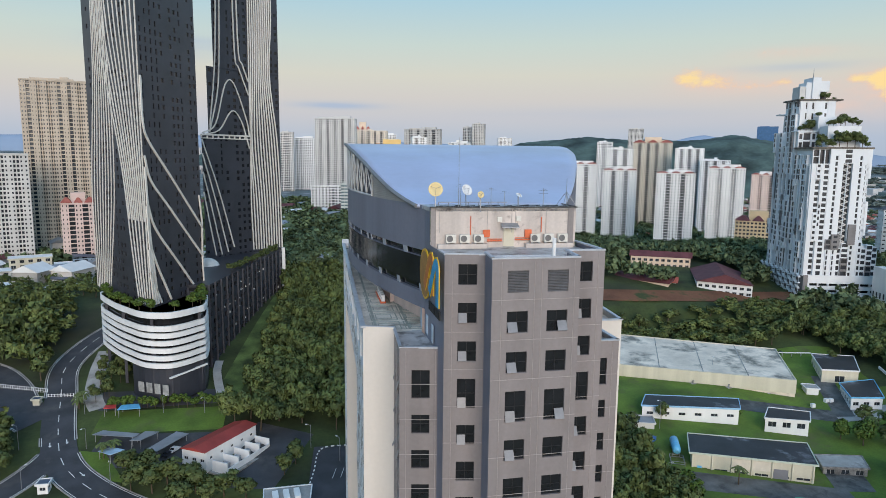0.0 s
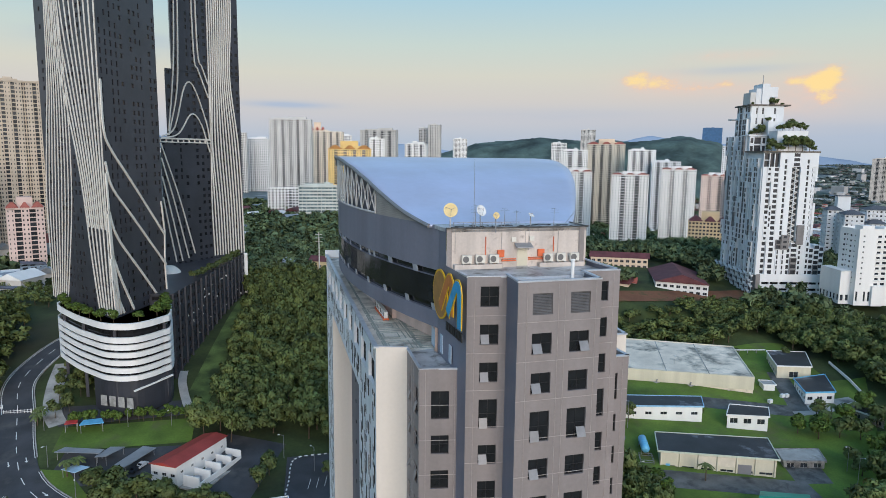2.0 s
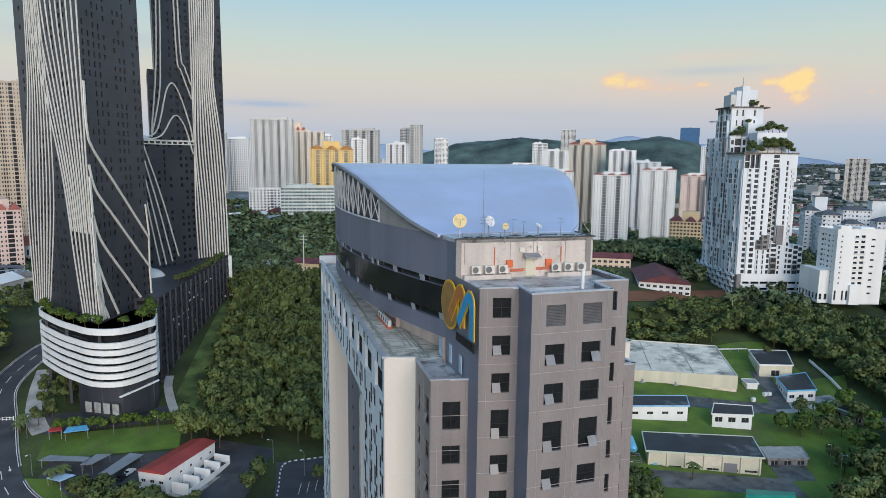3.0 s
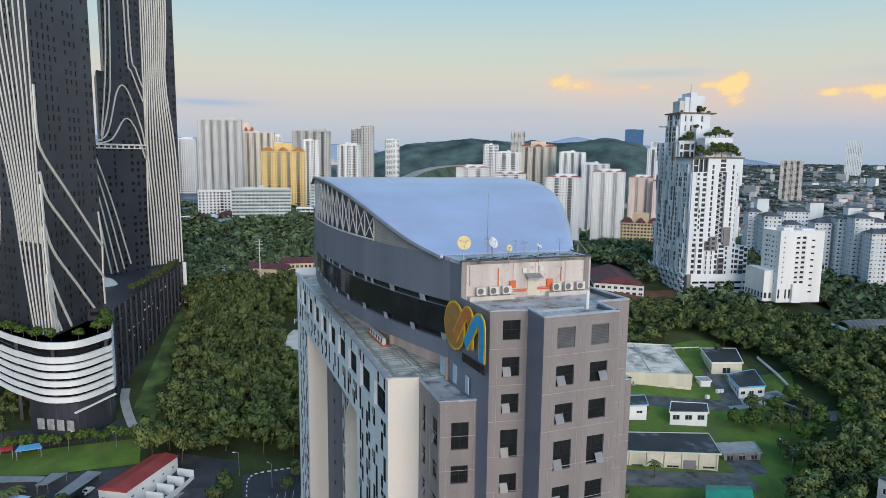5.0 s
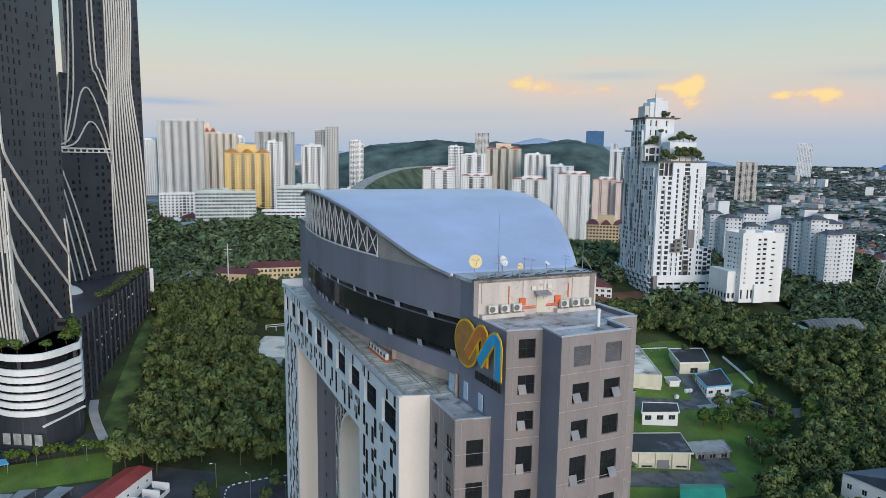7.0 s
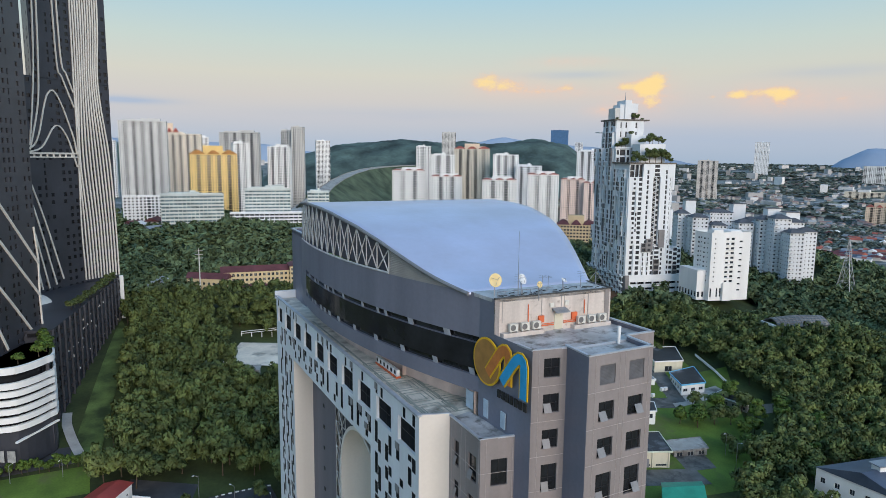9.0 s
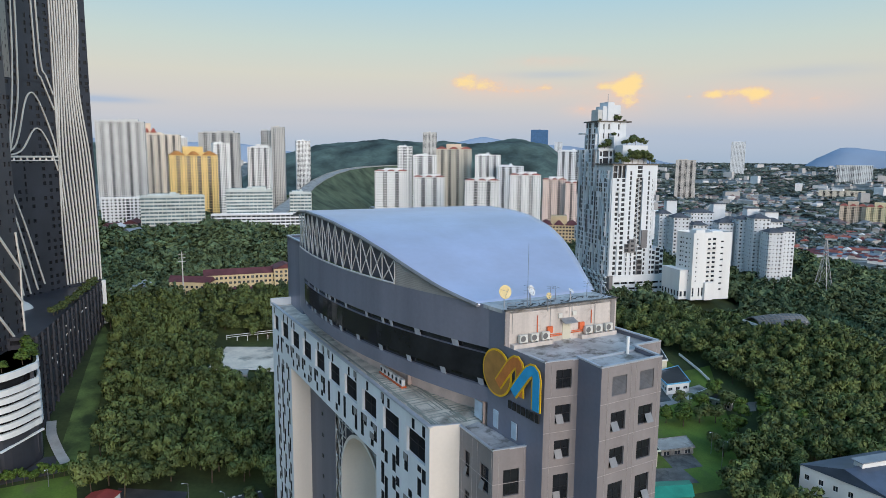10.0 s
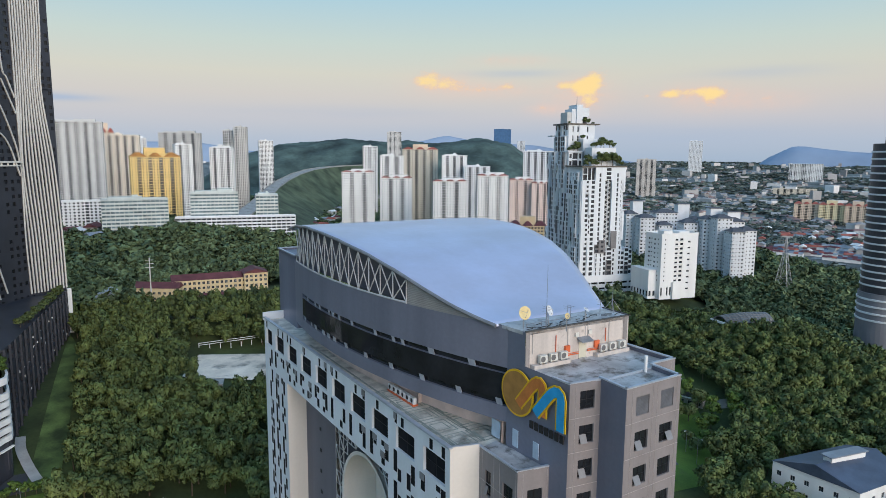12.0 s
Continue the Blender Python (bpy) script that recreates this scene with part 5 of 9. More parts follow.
def rib_on(p0, p1, path, width, name="fin", out=0.45):
    """A pale fin on the face from p0 to p1; path of (share, height)."""
    p0, p1 = Vector(p0), Vector(p1)
    d = p1 - p0
    e = d.normalized()
    o = Vector((e.y, -e.x)) * out
    pts = [Vector((*(p0 + d * u + o), z)) for u, z in path]
    b = Build()
    rows = []
    for k, p in enumerate(pts):
        t = (pts[min(k + 1, len(pts) - 1)] - pts[max(k - 1, 0)]).normalized()
        o3 = Vector((o.x, o.y, 0)).normalized()
        s = t.cross(o3).normalized() * (width / 2)
        rows.append([loc(q) for q in (p - s - o3 * out, p + s - o3 * out, p + s, p - s)])
    v = [q for r in rows for q in r]
    f = []
    for k in range(len(rows) - 1):
        a = 4 * k
        f += [(a + i, a + (i + 1) % 4, a + 4 + (i + 1) % 4, a + 4 + i) for i in range(4)]
    f += [(3, 2, 1, 0), tuple(len(v) - 4 + i for i in range(4))]
    b.add(v, f)
    return b


def curve(pts, n=26):
    """A smooth run through a few (share, height) points."""
    return catmull(pts, n)


def catmull(pts, n):
    P = [Vector(p) for p in pts]
    P = [P[0] * 2 - P[1]] + P + [P[-1] * 2 - P[-2]]
    out = []
    m = max(2, n // (len(pts) - 1))
    for k in range(1, len(P) - 2):
        p0, p1, p2, p3 = P[k - 1:k + 3]
        for j in range(m):
            t = j / m
            out.append(0.5 * ((2 * p1) + (p2 - p0) * t + (2 * p0 - 5 * p1 + 4 * p2 - p3) * t * t + (3 * p1 - p0 - 3 * p2 + p3) * t ** 3))
    return [tuple(p) for p in out] + [tuple(P[-2])]


# fins that fan out from the front corner over the west face
for k in range(11):
    t = k / 10
    lo, m1, m2, hi, up = 0.80 + 0.19 * t, 0.72 + 0.265 * t, 0.62 + 0.36 * t, 0.43 + 0.55 * t, 0.24 + 0.74 * t
    foot = [(lo, 52.6), (m1, 73)] if k % 2 == 0 else [(0.5 * (m1 + m2) + 0.01, 84)]
    part("fin", rib_on(AL, AF, curve(foot + [(m2, 103), (hi, 134), (up, 163), (up - 0.05 * (1 - t), 200), (up + 0.02, 262)]), 0.85, out=0.16), rib_mat, dark_tower)
for k in range(9):
    t = k / 8
    part("fin", rib_on(AL, AF, curve([(-0.01 + 0.27 * t, 52.6), (-0.01 + 0.45 * t, 91), (0.08 + 0.40 * t, 119), (0.16 + 0.30 * t, 140), (0.20 + 0.2 * t, 175)]), 0.7, out=0.16), rib_mat, dark_tower)
# fins that swing down across the south face
for path in ([(0.005, 136), (0.01, 120), (0.09, 113), (0.42, 100.5), (1.0, 78.3)], [(0.005, 108), (0.09, 99), (0.39, 88), (1.0, 66)],
             [(0.005, 92), (0.13, 81), (0.5, 66.4), (0.84, 53)], [(0.01, 77), (0.14, 66.3), (0.34, 53)],
             [(0.005, 66), (0.08, 59.5), (0.17, 53)], [(0.004, 104), (0.03, 80), (0.07, 66), (0.115, 53)], [(0.004, 90), (0.02, 74), (0.045, 64), (0.075, 53)], [(0.004, 74), (0.015, 64), (0.04, 53)]):
    part("fin", rib_on(AF, AR_, curve(path), 0.8), rib_mat, dark_tower)
part("fin", rib_on(AF, AR_, [(0.99, 53), (0.975, 66), (1.0, 80), (0.955, 92)], 0.6), rib_mat, dark_tower)

# second tower behind
BO = Vector((-29.7, 297.9))
B0, B1 = Vector((-5.7, 319.0)), Vector((10.7, 326.4))
B2 = B1 + Vector((-14, 34))
BLk = BO + Vector((0, 36))
second = empty("dark_tower", "tall charcoal tower with pale wavy fins and a stepped crown", "skyscraper", (-50, 246, 22), "twin towers")
wb, sb = Build(), Build()
e_l = (B0 - BO).normalized()
for p0, p1, z0, z1, bays, sd in ((BO, B0, 34, 118, 9, 5), (B0, B1, 34, 270, 6, 6), (B1, B2, 34, 270, 8, 7), (B2, BLk, 34, 118, 6, 8), (BLk, BO, 34, 118, 8, 9),
                                 (BO + e_l * 4.5, B0, 118, 152, 7, 10), (BO + e_l * 9, B0, 152, 270, 6, 11),
                                 (BLk + e_l * 4.5, BO + e_l * 4.5, 118, 152, 7, 12), (BLk + e_l * 9, BO + e_l * 9, 152, 270, 7, 13)):
    cells(wb, sb, loc((*p0, 0)), loc((*p1, 0)), z0 - 22, z1 - 22, 3.3, bays, slot_pick(sd), 0.35)
wb.prism([tuple(loc((*p, 0)).to_2d()) for p in (BO, B0, B1, B2, BLk)], 95.5, 96)
wb.prism([tuple(loc((*p, 0)).to_2d()) for p in (BO + e_l * 4.5, B0, B1, B2, BLk + e_l * 4.5)], 129.5, 130)
part("wall", wb, tower_dark, second, "charcoal curtain wall")
part("slot_glazing", sb, tower_slot, second)["kind"] = "stuff"
for k in range(12):
    t = k / 11
    part("fin", rib_on(B0, B1, curve([(0.02 + 0.96 * t, 57), (-0.02 + 0.98 * t, 85), (-0.12 + 1.0 * t if t > 0.15 else 0.02, 118), (0.02 + 0.66 * t, 152), (0.04 + 0.74 * t, 190), (0.08 + 0.6 * t, 268)]), 0.62), rib_mat, second)
Bl_len = (B0 - BO).length
for path in ([(0.02, 118.5), (0.35, 121), (0.62, 131), (0.82, 126), (0.98, 112)], [(0.02, 119.2), (0.28, 124), (0.5, 144), (0.68, 145), (0.92, 128), (0.99, 118)],
             [(0.16, 120), (0.34, 140), (0.40, 160), (0.45, 200)], [(0.16, 122), (0.27, 145), (0.33, 165), (0.38, 200)],
             [(0.99, 140), (0.80, 153), (0.72, 160), (0.70, 200)], [(0.99, 147), (0.88, 155), (0.80, 162), (0.78, 200)],
             [(-0.0, 116), (0.30, 90), (0.58, 60)], [(-0.0, 109), (0.22, 86), (0.45, 58)], [(0.0, 100), (0.14, 82), (0.32, 57)], [(0.0, 90), (0.08, 76), (0.2, 57)]):
    part("fin", rib_on(BO, B0, curve(path), 0.6), rib_mat, second)
ledge = Build()
a, c = loc((*BO, 118.4)), loc((*B0, 118.4))
ledge.beam(a, c, 1.6, 0.8)
ledge.beam(a + Vector((0, 0, -1.7)), c + Vector((0, 0, -1.7)), 1.2, 0.5)
for k in range(9):
    ledge.beam(a + (c - a) * (k / 9) + Vector((0, 0, -1.6)), a + (c - a) * (k / 9) + Vector((0.01, 0, -0.2)), 0.5, 0.9)
part("ledge", ledge, rib_mat, second, "pale ledge with louvres")

# rounded podium with white bands
pod = empty("car_park_podium", "rounded podium with white parking bands and a planted roof", "podium", (-48, 225, 22))


def pod_loc(x, y, z):
    return (x + 48, y - 225, z - 22)


pod_pts = smooth_line([(-63, 254), (-68.4, 246.5), (-69.4, 239.0), (-61.8, 220.0), (-55.2, 208.0), (-50.3, 200.7), (-45.0, 197.2), (-40.3, 196.5), (-35.8, 199.0), (-31.3, 203.5), (-28.4, 209.0), (-28.0, 236)], 2.0)
pod_plan = [(p.x, p.y) for p in pod_pts] + [(-34, 262)]


def inset(plan, k):
    c = Vector((-50, 232))
    return [tuple(c + (Vector(p) - c) * k) for p in plan]


def ring(b, plan, z0, z1, thick=0.97):
    inn = inset(plan, thick)
    n = len(plan)
    for i in range(n):
        j = (i + 1) % n
        v = [pod_loc(*plan[i], z0), pod_loc(*plan[j], z0), pod_loc(*plan[j], z1), pod_loc(*plan[i], z1), pod_loc(*inn[i], z0), pod_loc(*inn[j], z0), pod_loc(*inn[j], z1), pod_loc(*inn[i], z1)]
        b.add(v, [(0, 1, 2, 3), (3, 2, 6, 7), (0, 4, 5, 1), (4, 7, 6, 5)])


for z0, z1 in ((50.1, 52.3), (45.3, 47.3), (42.8, 44.6), (40.0, 41.8), (37.2, 39.0), (34.4, 36.2), (31.6, 33.4)):
    b = Build()
    ring(b, pod_plan, z0, z1)
    part("white_band", b, white_paint, pod, "white parapet band")
# solid black core stands in for shade between the white bands
core = Build()
core.prism([pod_loc(*p, 0)[:2] for p in inset(pod_plan, 0.93)], 9.0, 29.9)
part("parking_core", core, tower_slot, pod, "black core standing for shade in the parking levels")
cols = Build()
for k in range(2, len(pod_pts), 9):
    p = inset([(pod_pts[k].x, pod_pts[k].y)], 0.955)[0]
    c = pod_loc(*p, 0)
    cols.box(c[0] - 0.5, c[0] + 0.5, c[1] - 0.5, c[1] + 0.5, 0, 29.5)
part("column", cols, tower_dark, pod)["kind"] = "stuff"
base_b = Build()
bp = [p for p in inset(pod_plan, 0.97) if p[0] > -56]
base_b.prism([pod_loc(*p, 0)[:2] for p in bp], -3.0, 9.0)
part("ground_floor", base_b, tower_dark, pod, "black ground floor")
br = Build()
p1, p2 = Vector((-41.5, 195.6)), Vector((-28.9, 206.0))
br.beam(pod_loc(*p1, 28.2), pod_loc(*p2, 29.3), 0.8, 0.5)
part("ledge", br, white_paint, pod)
lob = Build()
for k in range(4):
    a = Vector((-52.2, 203.5)) + Vector((2.9, -2.2)) * k
    lob.panel(pod_loc(a.x - 0.6, a.y - 0.9, 0)[:2], pod_loc(a.x + 1.5, a.y - 2.5, 0)[:2], 0.2, 4.0)
part("lobby_window", lob, M("lobby glass", (0.34, 0.34, 0.33), 0.15, 0, 0.2, 0.5, 3.0, 0.0), pod, "pale lobby windows")
pr_b = Build()
pr_b.prism([pod_loc(*p, 0)[:2] for p in inset(pod_plan, 0.975)], 29.2, 29.9)
part("roof_deck", pr_b, soil, pod, "planted podium roof")

# long dark parking block
park = empty("car_park_block", "long black car park block with vertical ribs and a planted roof", "car park", (-9, 275, 30))
kb, kg = Build(), Build()
K0, K1 = Vector((-27.8, 224.0)), Vector((10.2, 323.0))
Kd = (K1 - K0).normalized()
Kn = Vector((-Kd.y, Kd.x))
pk_loc = lambda p: Vector((p.x + 9, p.y - 275))
ko = Vector((9, -275, -30))
kp = [K0, K1, K1 + Kn * 34, K0 + Kn * 34]
for k in range(4):
    cells(kb, kg, pk_loc(kp[k]), pk_loc(kp[(k + 1) % 4]), -10, 26.3, 3.6, 26 if k % 2 == 0 else 8, lambda i, j: (0.7, 0.55, 0.3) if (i * 7 + j * 3) % 5 else None, 0.6)
kb.prism([tuple(pk_loc(p)) for p in kp], 25.3, 25.8)
part("wall", kb, tower_dark, park, "black ribbed wall")
part("parking_opening", kg, tower_slot, park)["kind"] = "stuff"
for k in range(17):
    p = pk_loc(K0 + Kd * ((K1 - K0).length * k / 16) - Kn * 0.3)
    part("pier", Build().box(p.x - 0.35, p.x + 0.35, p.y - 0.35, p.y + 0.35, -10, 26.6), tower_dark, park)
we = Build()
p = pk_loc(K1 - Kn * 0.6)
we.box(p.x - 0.9, p.x + 0.9, p.y - 0.9, p.y + 0.9, -4, 27)
part("white_fin", we, white_paint, park, "white end fin")
# light in the openings is put in as small white painted boxes
lit = Build()
rl = random.Random(5)
for k in range(34):
    s, z = rl.uniform(6, 100), rl.choice((2, 5.6, 9.2, 12.8, 16.4, 20)) + 0.4
    p = pk_loc(K0 + Kd * s - Kn * 0.02)
    lit.box(p.x - 0.25, p.x + 0.25, p.y - 0.05, p.y + 0.05, z, z + rl.uniform(0.3, 0.9))
part("painted_lit_opening", lit, white_paint, park)["kind"] = "stuff"
dome = Build()
for j in range(7):
    for i in range(20):
        def sp3(a, b2):
            return (5.0 * math.cos(a) * math.cos(b2), 5.0 * math.sin(a) * math.cos(b2), 5.0 * math.sin(b2))
        a0, a1, b0, b1 = 2 * math.pi * i / 20, 2 * math.pi * (i + 1) / 20, math.pi / 2 * j / 7, math.pi / 2 * (j + 1) / 7
        dome.add([sp3(a0, b0), sp3(a1, b0), sp3(a1, b1), sp3(a0, b1)], [(0, 1, 2, 3)])
dm = thing("shell_canopy", dome, rib_mat, "pale ribbed shell canopy on the car park roof", "canopy", smooth=True)
dm.matrix_basis = Matrix.Translation((-28.6, 279.0, 53.0)) @ Matrix.Diagonal((1.2, 1.2, 1.25, 1))

# ---------------------------------------------------------------- white terraced apartment tower
GC, GE1, GE2 = Vector((305, 240)), Vector((0.921, -0.389)), Vector((0.389, 0.921))
G_Z = 22.0
terr = empty("terraced_tower", "white stepped apartment tower with staggered boxes and planted terraces", "apartment tower", (305, 240, G_Z))
terr_glass = M("blue-grey tower glazing", (0.026, 0.030, 0.038), 0.35, 0.0, 0.4, 0.25, 1.0, 0.0, spec=0.4)
terr_grey = M("mid grey tower boxes", (0.21, 0.20, 0.20), 0.75, 0, 0.1, 0.2, 1.5, 0.05)
terr_edge = M("weathered brown-grey coping", (0.14, 0.12, 0.10), 0.8, 0, 0.2, 0.3, 2.0, 0.1)


def gp(a, b):
    return GE1 * a + GE2 * b


gw, gg, g_grey = Build(), Build(), Build()


def stack(p0, p1, z0, z1, out, hole, wall=None, floor_h=3.3, skip=None):
    """One bay of the facade over several floors, set out from the wall line or back from it, with its sides and caps.
    hole: (width, height, sill) as shares; skip(j) leaves a floor blind."""
    wall = wall or gw
    z0, z1 = z0 - G_Z, z1 - G_Z
    d = p1 - p0
    length = d.length
    d = d / length
    o = Vector((d.y, -d.x))
    a, c = p0 + o * out, p1 + o * out
    n = max(1, int(round((z1 - z0) / floor_h)))
    fh = (z1 - z0) / n
    holes = []
    if hole:
        m = (1 - hole[0]) / 2 * length
        holes = [(m, length - m, z0 + fh * (j + hole[2]), z0 + fh * min(j + hole[2] + hole[1], j + 0.97)) for j in range(n) if not (skip and skip(j))]
    wall.panel(a, c, z0, z1, holes, 0.22)
    for s0, s1, za, zb in holes:
        gg.panel(a + d * s0 - o * 0.18, a + d * s1 - o * 0.18, za, zb)
    back0, back1 = p0 - o * 1.7, p1 - o * 1.7
    wall.panel(back0, a, z0, z1)
    wall.panel(c, back1, z0, z1)
    for z in (z0, z1):
        wall.add([(*a, z), (*c, z), (*back1, z), (*back0, z)], [(0, 1, 2, 3)])


def terr_core(a0, a1, b0, b1, z0, z1, mat_b=None):
    (mat_b or gw).prism([tuple(gp(a, b)) for a, b in ((a0, b0), (a1, b0), (a1, b1), (a0, b1))], z0 - G_Z, z1 - G_Z)


def broken_face(p0, p1, z0, z1, seed, widths, tops=None):
    """A face of narrow bays, each broken into runs of floors that step in and out."""
    r = random.Random(seed)
    length = (p1 - p0).length
    d = (p1 - p0) / length
    s, k = 0.0, 0
    while s < length - 0.6:
        w = min(widths[k % len(widths)] * r.uniform(0.85, 1.15), length - s)
        a, c = p0 + d * s, p0 + d * (s + w)
        top = z1 if tops is None else min(z1, tops(s / length))
        z = z0
        pier = w < 1.5
        while z < top - 1.0:
            run = r.randint(7, 14) if pier else r.randint(2, 6)
            zt = min(z + 3.3 * run, top)
            if top - zt < 3.0:
                zt = top
            if pier:
                stack(a, c, z, zt, r.choice((0.3, 0.6, 0.9)), None)
            else:
                style = r.choice(((0.92, 0.78, 0.12), (0.86, 0.70, 0.16), (0.97, 0.86, 0.06), (0.7, 0.7, 0.16)))
                out = r.choice((-1.2, -0.6, 0.0, 0.0, 0.8, 1.4))
                grey = r.random() < 0.10
                stack(a, c, z, zt, out, style, g_grey if grey else None, skip=lambda j, q=r.random(): (j * 7 + int(q * 10)) % 5 == 0 and q < 0.6)
            z = zt
        s += w
        k += 1


# solid middle parts of the stepped masses
terr_core(-0.4, 28.5, 1.6, 24, 40, 115.6)
terr_core(-0.4, 26, 24, 47, 40, 126)
terr_core(1.6, 21, 28, 46, 126, 144.8)
terr_core(1.6, 10, 46, 50, 40, 136)
terr_core(29, 38.5, 2.6, 16, 40, 59)
# long side with staggered bays
broken_face(gp(-2, 51), gp(-2, 23), 41, 126, 11, (2.6, 1.1, 2.4, 2.2, 1.2, 2.8), lambda u: 137 if u < 0.2 else (126 if u > 0.55 else 118 + 8 * (u < 0.4)))
broken_face(gp(-2, 23), gp(-2, 0), 41, 112, 12, (2.5, 1.1, 2.7, 2.2, 1.0), lambda u: 112 if u < 0.7 else 106.5)
# stepped corner: boxes with windows, dark recess at the top
for a0, a1, z0, z1, out, hole in ((-2, 0.6, 41, 107, 0.5, None), (0.6, 3.2, 41, 62, 0.0, (0.8, 0.62, 0.22)), (0.6, 3.2, 62, 78, 0.8, (0.6, 0.5, 0.3)), (0.6, 3.2, 78, 98, 0.0, (0.85, 0.62, 0.2)), (0.6, 3.2, 98, 107, 0.8, (0.6, 0.5, 0.3)),
                               (3.2, 4.9, 41, 70, 0.9, None), (3.2, 4.9, 70, 84, 0.3, (0.6, 0.6, 0.2)), (3.2, 4.9, 84, 107, 0.9, None), (4.9, 8.0, 62, 107, 0.1, (0.82, 0.64, 0.2)), (4.9, 8.0, 41, 62, 0.5, (0.84, 0.66, 0.2))):
    stack(gp(a0, 0), gp(a1, 0), z0, z1, out, hole)
gg.panel(gp(-1, 1.5), gp(8, 1.5), 107 - G_Z, 115 - G_Z)
for a in (-1.6, 2.0, 5.0):
    gw.beam((*gp(a, 0.3), 107 - G_Z), (*gp(a + 0.01, 0.3), 115 - G_Z), 0.5, 0.5)
gw.beam((*gp(-1.8, 0.3), 111 - G_Z), (*gp(1.8, 0.3), 111 - G_Z), 0.5, 0.5)
# sunlit front: plain wall with slim window columns, an open stair and balconies at the end
for a0, a1, z0, z1, out, hole in ((8.0, 10.6, 62, 115.6, 0.3, None), (10.6, 12.8, 62, 112, 0.2, (0.62, 0.72, 0.14)), (12.8, 15.6, 62, 115.6, 0.3, None), (10.6, 12.8, 112, 115.6, 0.2, None),
                               (15.6, 20.8, 107.2, 115.6, 0.25, (0.7, 0.7, 0.14)), (20.8, 24.2, 62, 115.6, 0.3, None), (24.2, 26.2, 62, 112, 0.2, (0.62, 0.72, 0.14)), (24.2, 26.2, 112, 115.6, 0.2, None),
                               (26.2, 27.6, 62, 115.6, 0.3, None), (27.6, 30.0, 62, 107, 0.0, (0.7, 0.6, 0.24)), (27.6, 31.2, 107, 115.6, 0.3, None)):
    stack(gp(a0, 0), gp(a1, 0), z0, z1, out, hole)
gg.panel(gp(15.6, 1.4), gp(20.8, 1.4), 60 - G_Z, 107.2 - G_Z)
gw.beam((*gp(18.2, 0.5), 60 - G_Z), (*gp(18.21, 0.5), 115 - G_Z), 0.35, 0.5)
# broken lower storeys of the front
for a0, a1, z0, z1, out, hole, grey in ((8.0, 9.6, 41, 62, 0.2, None, 0), (9.6, 11.4, 41, 57, 0.7, (0.5, 0.74, 0.14), 0), (11.4, 13.0, 41, 57, 0.5, None, 0), (13.0, 14.8, 41, 57, 0.8, (0.5, 0.74, 0.14), 0), (14.8, 16.2, 41, 57, 0.5, None, 0),
                                     (9.0, 12.2, 57, 63, 1.0, (0.8, 0.7, 0.15), 1), (12.2, 16.6, 57, 66, 1.4, (0.5, 0.5, 0.3), 1), (16.2, 18.6, 41, 58, 0.0, (0.7, 0.7, 0.15), 0), (18.6, 22.6, 41, 52, 0.9, (0.82, 0.66, 0.2), 1),
                                     (18.6, 22.6, 52, 61, 0.4, (0.84, 0.6, 0.2), 0), (21.2, 25.4, 60, 72, 1.3, None, 1), (22.6, 25.2, 41, 60, 0.7, (0.5, 0.6, 0.2), 0), (25.2, 27.4, 41, 62, 0.3, None, 0), (27.4, 30, 41, 62, 0.6, (0.5, 0.6, 0.24), 0)):
    stack(gp(a0, 0), gp(a1, 0), z0, z1, out, hole, g_grey if grey else None)
# low end wing with wide dark balconies
for a0, a1, z1, out, hole, grey in ((30, 33, 58, 0.9, (0.8, 0.6, 0.22), 0), (33, 36.4, 60, 1.2, (0.84, 0.66, 0.2), 0), (36.4, 39.4, 59, 0.6, (0.84, 0.6, 0.22), 0)):
    stack(gp(a0, 1), gp(a1, 1), 41, z1, out, hole)
stack(gp(33, 1), gp(36.4, 1), 41, 47.6, 1.5, (0.8, 0.7, 0.15), g_grey)
broken_face(gp(39.4, 1), gp(39.4, 16), 41, 59, 14, (2.8, 1.2, 2.6))
broken_face(gp(30, 0), gp(30, 24), 59, 107, 15, (2.6, 1.2, 2.4, 3.0))
gw.panel(gp(31.2, 0), gp(31.2, 22), 107 - G_Z, 115.6 - G_Z)
# planted terrace tier and white roof block
for a0, a1, out, hole in ((-1.6, 1.4, 0.3, (0.6, 0.6, 0.2)), (1.4, 6.0, -0.4, (0.9, 0.8, 0.1)), (6.0, 9.0, 0.2, (0.6, 0.7, 0.15))):
    stack(gp(a0, 21), gp(a1, 21), 115.6, 125.6, out, hole, None, 5.0)
terr_core(-0.4, 9, 22.6, 30, 115, 125.8)
terr_core(9.2, 28.0, 8, 18, 115.6, 128.8)
# upper block with its overhanging roof slab
for a0, a1, out, hole in ((1.0, 3.8, 0.2, None), (3.8, 5.2, 0.1, (0.6, 0.6, 0.2)), (5.2, 7.4, 0.3, None), (7.4, 9.4, 0.1, (0.55, 0.6, 0.2)), (9.4, 15.0, 0.3, None), (15.0, 17.0, 0.1, (0.6, 0.6, 0.2)), (17.0, 21.6, 0.3, None)):
    stack(gp(a0, 27), gp(a1, 27), 126, 145, out, hole, None, 6.0, skip=lambda j: j == 0)
broken_face(gp(0.6, 46), gp(0.6, 27), 137, 145, 16, (3.2, 0.9, 3.0))
broken_face(gp(0.2, 46), gp(0.2, 27), 126, 137, 17, (3.0, 1.0, 2.4))
terr_core(9, 20, 20, 27, 126, 135)
part("wall", gw, white_cool, terr, "white painted tower walls")
part("glazing", gg, terr_glass, terr)["kind"] = "stuff"
